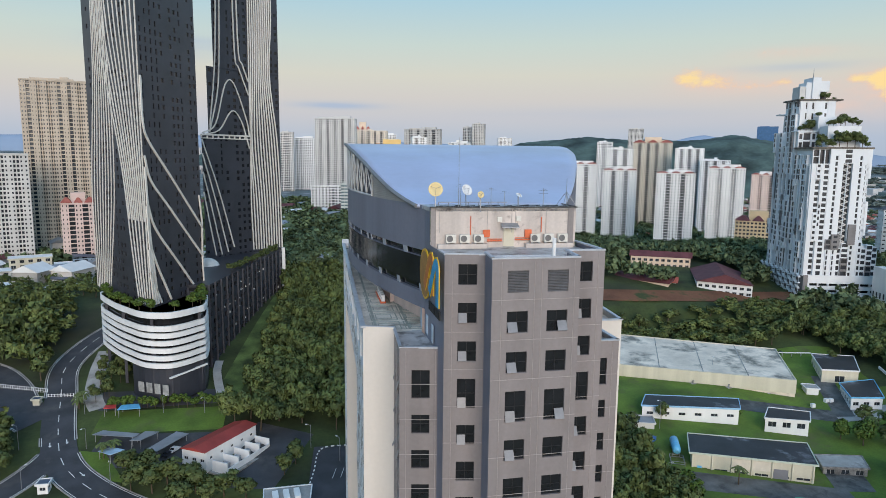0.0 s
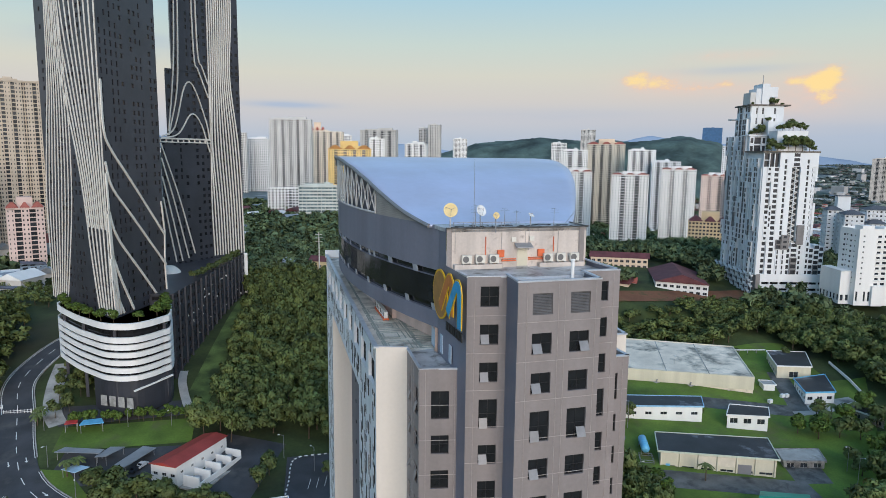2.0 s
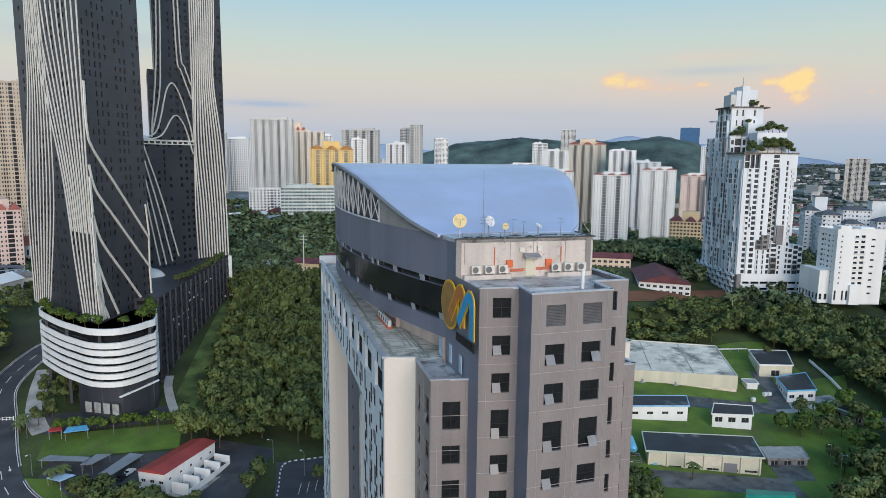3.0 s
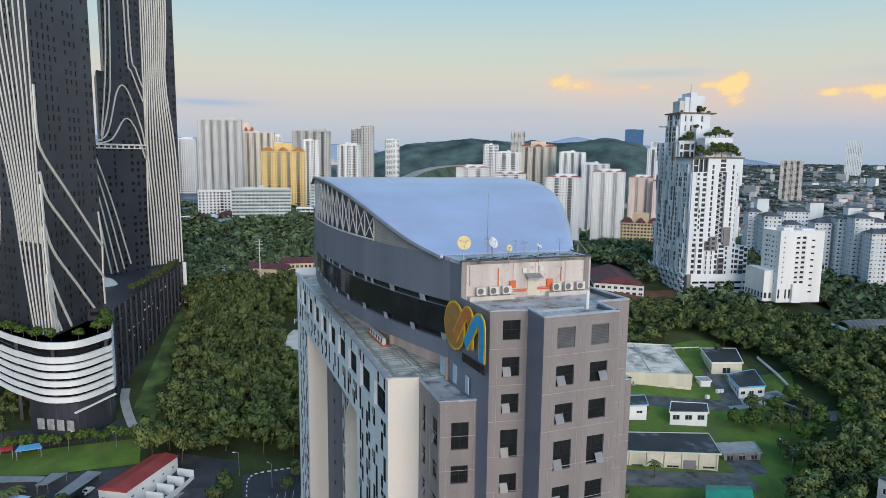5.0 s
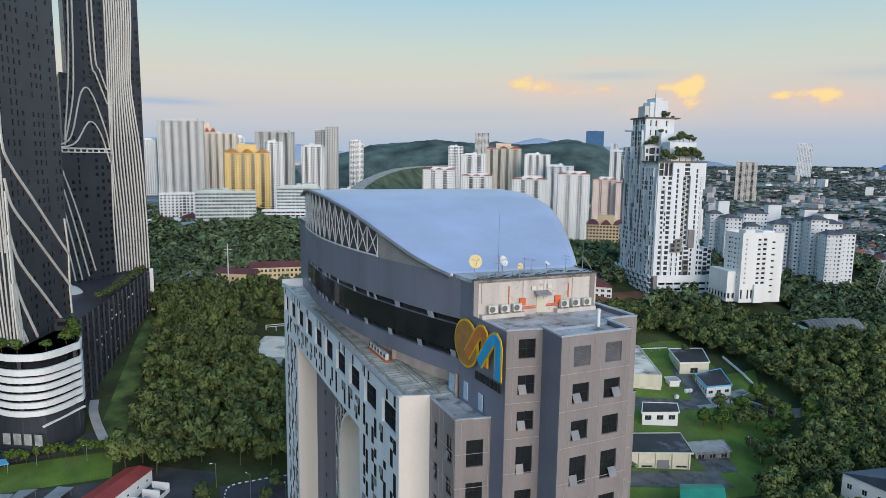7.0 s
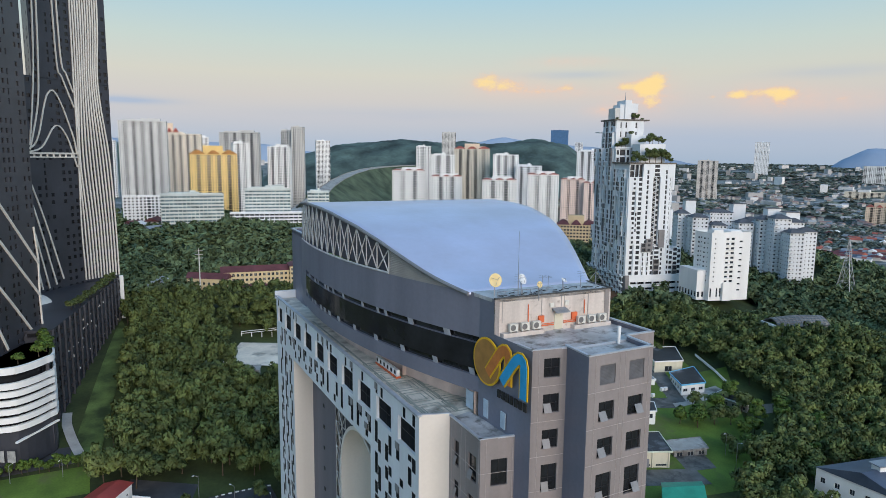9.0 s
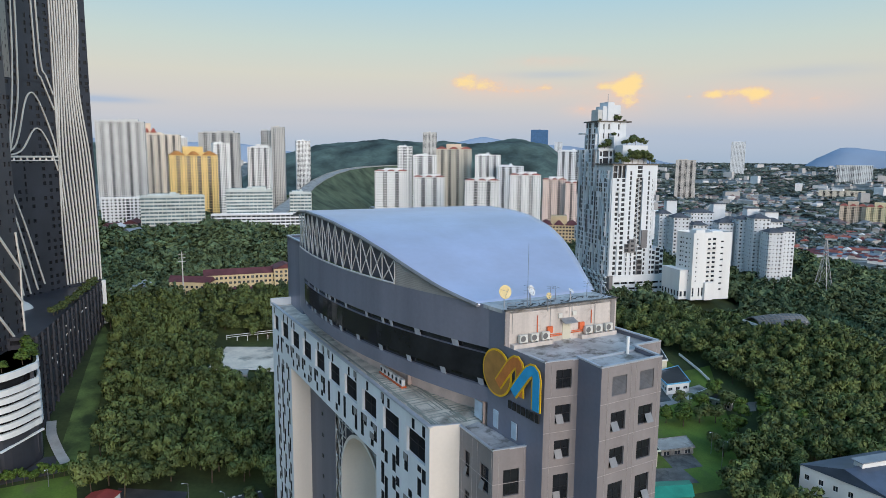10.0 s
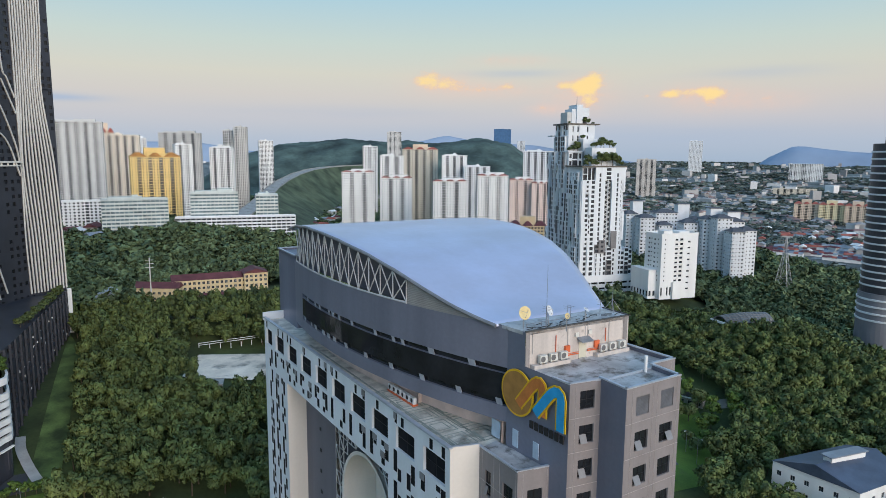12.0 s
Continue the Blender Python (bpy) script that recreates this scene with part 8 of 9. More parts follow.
bays_t = empty("transformer_bay", "row of white walled transformer bays", "bay walls", (-17, 158, 10.6))
bo = Vector((-17, 158, 10.6))
for k in range(5):
    a = e0 + ed * (1.2 + 5.0 * k)
    part("bay_wall", Build().beam(Vector((*a, 12.4)) - bo, Vector((*(a + en * 6.0), 12.4)) - bo, 0.3, 4.2), white_paint, bays_t)
    if k < 4:
        part("low_wall", Build().beam(Vector((*(a + en * 6.0), 11.6)) - bo, Vector((*(a + en * 6.0 + ed * 5.0), 11.6)) - bo, 0.25, 2.4), white_paint, bays_t)
        m = a + en * 2.8 + ed * 2.5
        part("transformer", Build().box(-1.1, 1.1, -0.9, 0.9, 0, 2.2, Matrix.Translation(Vector((*m, 10.9)) - bo) @ Matrix.Rotation(0.8, 4, "Z")), M("grey transformer", (0.38, 0.39, 0.40), 0.5, 0.2, 0.1, 0.8, 4, 0.05), bays_t)
part("slab", Build().beam(Vector((*(e0 + en * 3.4), 10.7)) - bo, Vector((*(e1 + en * 3.4), 10.7)) - bo, 8.0, 0.5), concrete, bays_t)


def canopy(corners, label, material=grey_roof):
    c = Vector((sum(p[0] for p in corners) / 4, sum(p[1] for p in corners) / 4))
    z = gz(*c)
    root = empty("carport", label, "carport", (c.x, c.y, z), "carports")
    q = [Vector(p) - c for p in corners]
    part("roof", Build().prism([tuple(p) for p in q], 2.75, 2.95), material, root)
    for p in q:
        p = p * 0.88
        part("post", Build().beam((*p, -0.5), (*p, 2.8), 0.16), steel_grey, root)


canopy([(-64.7, 179.5), (-51.4, 173.4), (-50.1, 175.9), (-61.9, 182.2)], "grey sheet metal carport roof")
canopy([(-52.7, 172.2), (-49.5, 171.3), (-44.1, 176.7), (-48.6, 178.4)], "grey sheet metal carport roof")
canopy([(-47.5, 164.7), (-43.9, 162.6), (-34.8, 174.0), (-38.8, 177.0)], "grey sheet metal carport roof")
canopy([(-61.5, 169.0), (-57.5, 165.0), (-53.6, 167.6), (-57.8, 171.0)], "pale blue and white canopy roof", M("pale blue sheet", (0.42, 0.60, 0.76), 0.45, 0.1, 0.15, 0.3, 3, 0.05))
canopy([(-58.9, 192.6), (-51.3, 192.0), (-52.3, 196.6), (-58.0, 197.0)], "bright blue canopy by the forecourt", blue_plastic)
canopy([(-63.5, 194.6), (-59.5, 194.2), (-59.7, 197.6), (-63.3, 197.8)], "red canopy by the forecourt", red_plastic)
stair_h = low_house("stair_house", "white concrete stair house with steps", [(-13.5, 122.0), (-2.0, 120.5), (0.2, 131.2), (-12.7, 132.5)], 7.0, 12.6, white_paint, concrete, rows=((0, 3, 2.2, 3.2, 4.8),))
for k in range(3):
    part("roof_box", Build().box(-4 + 3 * k, -2.4 + 3 * k, -2.5, 2.5, 5.9, 7.0), white_paint, stair_h)
low_house("ticket_booth", "small white road booth with a grey-blue roof", [(-75.2, 154.4), (-72.4, 154.0), (-72.1, 157.0), (-74.8, 157.3)], 10.2, 13.2, white_paint, slate_roof, rows=((0, 1, 1.6, 1.2, 2.2), (1, 1, 1.6, 1.2, 2.2)))
low_house("gate_house", "small cream gate house by the road", [(-88.0, 207), (-85.8, 206.6), (-85.5, 209), (-87.7, 209.4)], 18.5, 21.0, shed_cream, slate_roof)
gate = empty("road_gate", "white steel gate across the road", "gate", (-80, 211.5, 19))
for k in range(3):
    z = 0.6 + 0.6 * k
    part("gate_rail", Build().beam((-4.2, 0.7, z), (4.4, -0.9, z), 0.12), white_paint, gate)
for k in range(9):
    x = -4.2 + 8.6 * k / 8
    part("gate_post", Build().beam((x, 0.7 - 1.6 * k / 8, -0.4), (x, 0.7 - 1.6 * k / 8, 2.1), 0.14 if k % 4 else 0.3), white_paint, gate)
wfence = empty("roadside_fence", "white slatted roadside fence", "fence", (-94, 219, 19))
for k in range(24):
    t = k / 23
    p = Vector((-104 + 19 * t, 223 - 7.5 * t))
    part("post", Build().beam(Vector((*p, gz(*p) - 0.3)) - Vector((-94, 219, 19)), Vector((*p, gz(*p) + 1.7)) - Vector((-94, 219, 19)), 0.16), white_paint, wfence)
for z in (0.6, 1.6):
    a, c = Vector((-104, 223)), Vector((-85, 215.5))
    part("rail", Build().beam(Vector((*a, gz(*a) + z)) - Vector((-94, 219, 19)), Vector((*c, gz(*c) + z)) - Vector((-94, 219, 19)), 0.12), white_paint, wfence)


def lamp_post(x, y, h, label="slim grey street lamp post", ang=0.0):
    root = empty("street_lamp", label, "street lamp", (x, y, gz(x, y)), "street lamps")
    part("pole", Build().tube((0, 0, -0.5), (0, 0, h), 0.11, 0.06, 8), steel_grey, root)
    part("arm", Build().tube((0, 0, h), (1.4 * math.cos(ang), 1.4 * math.sin(ang), h + 0.3), 0.05, n=6), steel_grey, root)
    part("head", Build().box(-0.35, 0.35, -0.14, 0.14, h + 0.2, h + 0.36, Matrix.Translation((1.5 * math.cos(ang), 1.5 * math.sin(ang), 0)) @ Matrix.Rotation(ang, 4, "Z")), dish_white, root)


for x, y, h in ((-70, 198, 7), (-86, 180, 8), (-66, 176, 7), (-80, 158, 7), (107.4, 108, 9), (185.3, 178, 9), (130.3, 142, 11), (12, 150, 8), (20, 140, 8), (-30, 190, 6), (-44, 193, 6), (4, 160, 8), (178, 84, 10), (184, 92, 9), (-56, 154, 8)):
    lamp_post(x, y, h, ang=x * 0.7)
# chain-link fence by the street
fl = empty("mesh_fence", "grey wire mesh fence along the street", "fence", (150, 62, 4))
for k in range(26):
    p = Vector((96 + 4.0 * k, 86 - 1.55 * k))
    part("post", Build().beam((p.x - 150, p.y - 62, gz(*p) - 4.3), (p.x - 150, p.y - 62, gz(*p) - 1.8), 0.12), steel_grey, fl)
for z in (0.3, 1.1, 2.0):
    part("wire", Build().beam((96 - 150, 86 - 62, gz(96, 86) - 4 + z), (196 - 150, 47.3 - 62, gz(196, 47.3) - 4 + z), 0.06), steel_grey, fl)


def car(x, y, turn, colour, label):
    root = empty("car", label, "car", (x, y, gz(x, y) + 0.2), "parked cars")
    root.rotation_euler = (0, 0, turn)
    prof = [(-2.15, 0.35), (-2.2, 0.75), (-1.35, 0.9), (-0.75, 1.42), (0.75, 1.45), (1.5, 0.95), (2.15, 0.8), (2.2, 0.35)]
    n = len(prof)
    v = [(px, -0.85, pz) for px, pz in prof] + [(px, 0.85, pz) for px, pz in prof]
    part("body", mesh_of("body", v, [tuple(range(n)), tuple(range(2 * n - 1, n - 1, -1))] + [(i + 1, i, n + i, n + i + 1) for i in range(n - 1)] + [(0, n - 1, 2 * n - 1, n)], colour), None, root)
    part("windscreen", Build().add([(-1.3, -0.7, 0.95), (-0.8, -0.7, 1.4), (-0.8, 0.7, 1.4), (-1.3, 0.7, 0.95)], [(0, 1, 2, 3)]), glass, root)
    for wx in (-1.35, 1.35):
        for wy in (-0.85, 0.72):
            part("wheel", Build().tube((wx, wy, 0.32), (wx, wy + 0.14, 0.32), 0.32, n=12), black_mat, root)


car_white = M("white car paint", (0.72, 0.72, 0.73), 0.3, 0, 0.03, 0.5, 3, 0.0)
car_dark = M("dark car paint", (0.03, 0.035, 0.045), 0.3, 0, 0.1, 0.5, 3, 0.0)
for x, y, t, m, lab in ((118, 80, -0.4, car_dark, "dark parked car on the street"), (123, 78, -0.4, car_white, "white parked car on the street"), (128, 76, -0.4, car_white, "white parked car on the street"),
                        (113, 82, -0.4, car_dark, "dark parked car on the street"), (-39, 168, 0.9, car_white, "white car under the carport"), (-41, 166, 0.9, car_dark, "dark car under the carport")):
    car(x, y, t, m, lab)

# school and hostel with maroon roofs, pale deck, shell roof among the trees
low_house("school_block", "cream school block with red bands and maroon roof", [(251, 337), (283, 314), (290, 322), (258, 346)], 30, 41, peach_paint, maroon_roof, gable=3.5, overhang=1.2, rows=((0, 10, 2.4, 1.0, 2.6), (0, 10, 2.4, 4.4, 6.0), (0, 10, 2.4, 7.8, 9.6)))
low_house("school_block", "school hall with a broad maroon roof", [(255, 273), (276, 250), (304, 290), (282, 312)], 27, 34.5, white_paint, maroon_roof, gable=5.5, overhang=1.4, rows=((0, 8, 2.4, 1.0, 2.6), (0, 8, 2.4, 4.2, 5.8)))
low_house("school_block", "school wing with a maroon roof", [(216, 304), (236, 276), (252, 290), (236, 318)], 28, 33, peach_paint, maroon_roof, gable=4.5, overhang=1.4, rows=((0, 6, 2.2, 1.0, 2.6),))
low_house("school_block", "school porch with a red roof", [(236, 292), (246, 281), (254, 290), (245, 301)], 28, 32, white_paint, terracotta, gable=3.0, overhang=1.0)
hostel_paint = M("warm cream hostel paint", (0.70, 0.56, 0.34), 0.8, 0, 0.07, 0.2, 1.5, 0.05)
low_house("hostel_block", "long cream hostel with maroon roof and open galleries", [(84, 398), (134, 384), (137, 394), (87, 409)], 29, 40, hostel_paint, maroon_roof, gable=3.5, overhang=1.2, rows=((0, 18, 1.7, 1.4, 3.0), (0, 18, 1.7, 4.8, 6.4), (0, 18, 1.7, 8.0, 9.8)))
low_house("hostel_block", "cream hostel wing with a maroon roof", [(62, 402), (82, 384), (88, 392), (68, 412)], 29, 38, hostel_paint, maroon_roof, gable=3.2, overhang=1.0, rows=((0, 8, 1.7, 1.4, 3.0), (0, 8, 1.7, 5.0, 6.6)))
low_house("hostel_block", "tall end bay of the hostel with a maroon roof", [(126, 383), (141, 379), (145, 394), (130, 398)], 29, 43, hostel_paint, maroon_roof, gable=3.0, overhang=1.0, rows=((0, 5, 1.7, 1.4, 3.0), (0, 5, 1.7, 4.8, 6.4), (0, 5, 1.7, 8.2, 9.8), (0, 5, 1.7, 11.0, 12.6)))
low_house("hostel_porch", "low porch roof in front of the hostel", [(84, 374), (108, 367), (111, 374), (87, 382)], 29, 33, hostel_paint, maroon_roof, gable=2.0)
# slope of grass beside the podium and the car park
patch("grass_slope", [(-27, 200), (-18, 198), (8, 290), (9, 318)], M("rough slope grass", (0.055, 0.092, 0.026), 0.9, 0, 0.35, 0.12, 1.6, 0.4, second=(0.085, 0.13, 0.036)), "rough green slope beside the car park wall", "slope", 0.5, 40)
tagged(new("side_path", strip(smooth_line([(-24, 200), (-25.0, 208), (-25.6, 220), (-24.5, 228)]), -1.6, 1.6, 0.62).mesh("side_path", concrete)), "pale concrete path along the car park wall", "path", kind="structure")


def modern_house(label, x, y, w, d, turn, z0, floors, upper=None, wall_m=None, roof_m=None):
    """A flat-roofed villa: wide ground storey, set-back upper storey, window bands and a thin roof edge."""
    q = rect(x, y, w, d, radians(turn))
    root = low_house("villa", label, [tuple(p) for p in q], z0, z0 + 3.4 * floors, wall_m or white_paint, roof_m or white_paint,
                     "house", tuple((s, max(2, int(w / 4.5)), 2.6, 3.4 * f + 0.8, 3.4 * f + 2.7) for f in range(floors) for s in (0, 1, 3)), 0.7, group="villas")
    if upper:
        uw, ud, ox, um = upper
        h = 3.4 * floors
        b, g = Build(), Build()
        e = rect(ox, 0.8, uw, ud, radians(turn))
        for k in range(4):
            cells(b, g, e[k], e[(k + 1) % 4], h + 0.3, h + 3.7, 3.4, 3, grid_pick(0.6, 0.55, 0.25), 0.25)
        part("upper_storey", b, um, root)
        part("upper_glazing", g, far_glass, root)["kind"] = "stuff"
        part("upper_roof", Build().add([(*p, h + 3.7 + (1.6 if k in (0, 3) else 0.0)) for k, p in enumerate(e)] + [(*p, h + 4.1 + (1.6 if k in (0, 3) else 0.0)) for k, p in enumerate(e)],
             [(3, 2, 1, 0), (4, 5, 6, 7), (0, 1, 5, 4), (1, 2, 6, 5), (2, 3, 7, 6), (3, 0, 4, 7)]), slate_roof, root, "slate-grey sloping roof")
    return root


modern_house("white and blue-grey modern villa with a sloping roof", -112, 428, 26, 14, 12, 30, 2, (14, 11, 4, M("blue-grey villa wall", (0.20, 0.27, 0.34), 0.7, 0, 0.1, 0.4, 3, 0.05)))
modern_house("white flat-roofed villa with wide windows", -100, 386, 26, 12, 10, 28, 1, (12, 8, -3, white_paint))
modern_house("white flat-roofed villa behind a garden", -124, 396, 24, 12, 16, 28, 2)
modern_house("cream villa with balconies and a flat roof", -142, 440, 24, 14, 14, 30, 3, None, shed_cream)
modern_house("grey villa with a pale roof", -160, 420, 22, 14, 18, 28, 2, None, grey_paint)
modern_house("low cream villa with a maroon roof", -140, 388, 20, 12, 14, 26, 1, None, peach_paint, maroon_roof)
modern_house("white flat-roofed villa with a wide terrace", -112, 362, 30, 13, 8, 30, 1, (12, 8, 4, white_paint))
modern_house("pale villa with grey windows", -142, 356, 22, 12, 12, 30, 2, None, grey_paint)
low_house("hall", "white hall with a red gabled roof", [(-128, 500), (-106, 496), (-103, 512), (-125, 516)], 36, 46, white_paint, terracotta, gable=6, rows=((0, 6, 1.4, 3, 7),))
patch("concrete_pad", [(37.3, 248.4), (74.0, 223.0), (90.0, 255.0), (56.8, 279.0)], pool_roof, "pale concrete pad among trees", "concrete pad", 0.6)
pf_ = empty("pad_fence", "white rail fence along the concrete pad", "fence", (60, 285, gz(60, 285)))
for a, c in (((59.5, 286), (98, 273)),):
    a, c = Vector(a), Vector(c)
    o = Vector((60, 285, gz(60, 285)))
    for zz in (1.6, 2.6):
        part("rail", Build().beam(Vector((*a, gz(*a) + zz)) - o, Vector((*c, gz(*c) + zz)) - o, 0.25), white_paint, pf_)
    for k in range(9):
        p = a + (c - a) * (k / 8)
        part("post", Build().beam(Vector((*p, gz(*p))) - o, Vector((*p, gz(*p) + 2.8)) - o, 0.3), white_paint, pf_)
low_house("pump_hut", "ruined concrete hut in the woods", [(40, 226), (46, 223), (49, 229), (43, 232)], gz(44, 228) - 1, gz(44, 228) + 5, concrete, concrete)
shell = Build()
for j in range(13):
    for i in range(11):
        def sh3(a, b2):
            return (16 * (a - 0.5) * 2, 7 * (b2 - 0.5) * 2, 4.6 * (1 - (2 * b2 - 1) ** 2) * (0.8 + 0.2 * (1 - (2 * a - 1) ** 2)))
        a0, a1, b0, b1 = j / 13, (j + 1) / 13, i / 11, (i + 1) / 11
        shell.add([sh3(a0, b0), sh3(a1, b0), sh3(a1, b1), sh3(a0, b1)], [(0, 1, 2, 3)])
sv = thing("vaulted_roof", shell, M("weathered grey vault", (0.17, 0.172, 0.175), 0.5, 0.2, 0.2, 0.1, 1, 0.1), "weathered grey vaulted roof rising out of the trees", "roof", smooth=True)
sv.matrix_basis = Matrix.Translation((314, 132, 30.5)) @ Matrix.Rotation(radians(-22), 4, "Z")
so = sv.modifiers.new("thickness", "SOLIDIFY")
so.thickness = 0.5
vp = Build()
for x in (-14, -5, 5, 14):
    for y in (-6, 6):
        vp.box(x - 0.6, x + 0.6, y - 0.6, y + 0.6, -22, 1.2)
part("column", vp, concrete, sv)
vf = Build()
vf.beam((-16.2, -7, 0.2), (-16.2, 7, 0.2), 1.0, 1.2)
part("white_edge", vf, white_paint, sv)


def pylon(x, y, h, base, label, kind):
    root = empty("pylon", label, "pylon", (x, y, gz(x, y)), "pylons")
    if kind == "pole":
        part("pole", Build().tube((0, 0, 0), (0, 0, h), 0.5, 0.25, 8), grey_paint, root)
        for k in range(3):
            z = h - 1.5 - 2.2 * k
            part("cross_arm", Build().beam((-2.2, 0.6, z), (2.2, -0.6, z), 0.25), grey_paint, root)
        return
    b = Build()
    lv = [(0, base), (h * 0.3, base * 0.62), (h * 0.55, base * 0.36), (h * 0.75, base * 0.2), (h, base * 0.06)]
    cs = ((-1, -1), (1, -1), (1, 1), (-1, 1))
    for (z0, r0), (z1, r1) in zip(lv, lv[1:]):
        for k in range(4):
            a, c = cs[k], cs[(k + 1) % 4]
            b.beam((a[0] * r0, a[1] * r0, z0), (a[0] * r1, a[1] * r1, z1), 0.28)
            b.beam((a[0] * r0, a[1] * r0, z0), (c[0] * r1, c[1] * r1, z1), 0.16)
            b.beam((c[0] * r0, c[1] * r0, z0), (a[0] * r1, a[1] * r1, z1), 0.16)
            b.beam((a[0] * r1, a[1] * r1, z1), (c[0] * r1, c[1] * r1, z1), 0.16)
    for z in (h * 0.66, h * 0.78, h * 0.9):
        b.beam((-6, 0, z), (6, 0, z), 0.3)
    part("lattice", b, M("galvanised lattice", (0.40, 0.42, 0.44), 0.5, 0.4, 0.1, 0.5, 3, 0.0), root)


pylon(488, 181, 46, 6.5, "galvanised steel lattice power pylon", "lattice")
pylon(61, 366, 29, 1, "grey concrete transmission pole with cross arms", "pole")
# highway that climbs between the far towers
hw = [Vector(p) for p in ((300, 800, 40), (400, 965, 44), (479, 1096, 49), (533, 1181, 57), (596, 1261, 68), (671, 1347, 78), (757, 1437, 86), (850, 1522, 90), (939, 1586, 92), (1100, 1680, 94))]
road_b, bank_b = Build(), Build()
for p, q in zip(hw, hw[1:]):
    d = (q - p).to_2d().normalized()
    o = Vector((d.y, -d.x, 0))
    road_b.add([p + o * 13, q + o * 13, q - o * 13, p - o * 13], [(0, 1, 2, 3)])
    for w in (13, -13):
        road_b.add([p + o * w, q + o * w, q + o * w + Vector((0, 0, 1.6)), p + o * w + Vector((0, 0, 1.6))], [(0, 1, 2, 3)])
    for w, w2 in ((13, 110), (-13, -60)):
        bank_b.add([p + o * w, q + o * w, q + o * w2 - Vector((0, 0, q.z)), p + o * w2 - Vector((0, 0, p.z))], [(0, 1, 2, 3)])
tagged(new("highway", road_b.mesh("highway", concrete)), "pale distant highway climbing the hillside", "highway", kind="structure")
tagged(new("embankment", bank_b.mesh("embankment", M("green road bank", (0.062, 0.092, 0.052), 0.95, 0, 0.3, 0.03, 0.3, 0.2, second=(0.09, 0.115, 0.066)))), "green grassy bank below the highway", "bank", kind="structure")

# ---------------------------------------------------------------- trees
def crown_quads(r, count, size, lobes, spread, height, rng_np):
    """Leaf clumps on the outside of several lobes: corner points, three to a clump, and for each clump the way out of its lobe."""
    lob = [(0, 0, height * 0.62, r * 0.75)]
    for k in range(lobes):
        a = rng_np.uniform(0, 2 * np.pi)
        rr = rng_np.uniform(0.25, 0.75) * r * spread
        lob.append((rr * np.cos(a), rr * np.sin(a), height * rng_np.uniform(0.42, 0.90), r * rng_np.uniform(0.20, 0.42)))
    w = np.array([l[3] ** 2 for l in lob])
    pick = rng_np.choice(len(lob), count, p=w / w.sum())
    L = np.array(lob)[pick]
    n = rng_np.normal(size=(count, 3))
    n[:, 2] = n[:, 2] * 0.9 + 0.35
    n /= np.linalg.norm(n, axis=1)[:, None]
    c = L[:, :3] + n * L[:, 3:4] * rng_np.uniform(0.70, 1.10, (count, 1)) * np.array([1, 1, 0.8])
    nn = n + rng_np.normal(size=(count, 3)) * 0.5
    nn /= np.linalg.norm(nn, axis=1)[:, None]
    t = np.cross(nn, rng_np.normal(size=(count, 3)))
    t /= np.linalg.norm(t, axis=1)[:, None]
    b = np.cross(nn, t)
    s = size * rng_np.uniform(0.5, 1.35, (count, 1))
    k = rng_np.uniform(0.45, 1.0, (count, 1))
    q = np.stack([c - t * s - b * s * 0.55 * k, c + t * s - b * s * 0.55 * k, c + b * s * 1.25 * k], 1)
    q += rng_np.normal(size=q.shape) * size * 0.2
    out = n * 0.85 + nn * 0.28
    out[:, 2] += 0.30
    return q, np.repeat((out / np.linalg.norm(out, axis=1)[:, None])[:, None, :], 3, 1)


def leaf_mesh(name, quads, normals, material):
    """A mesh of leaf clumps that are shaded along the way out of their crown."""
    v = quads.reshape(-1, 3)
    me = array_mesh(name, v, np.arange(len(v)).reshape(-1, 3), material)
    me.shade_smooth()
    at = me.attributes.new("custom_normal", "FLOAT_VECTOR", "POINT")
    at.data.foreach_set("vector", np.ascontiguousarray(normals.reshape(-1, 3), np.float32).ravel())
    return me


def point_in(poly, x, y):
    poly = np.asarray(poly, float)
    inside = np.zeros(np.shape(x), bool)
    for (x0, y0), (x1, y1) in zip(poly, np.roll(poly, -1, 0)):
        cross = ((y0 > y) != (y1 > y)) & (x < (x1 - x0) * (y - y0) / (y1 - y0 + 1e-12) + x0)
        inside ^= cross
    return inside


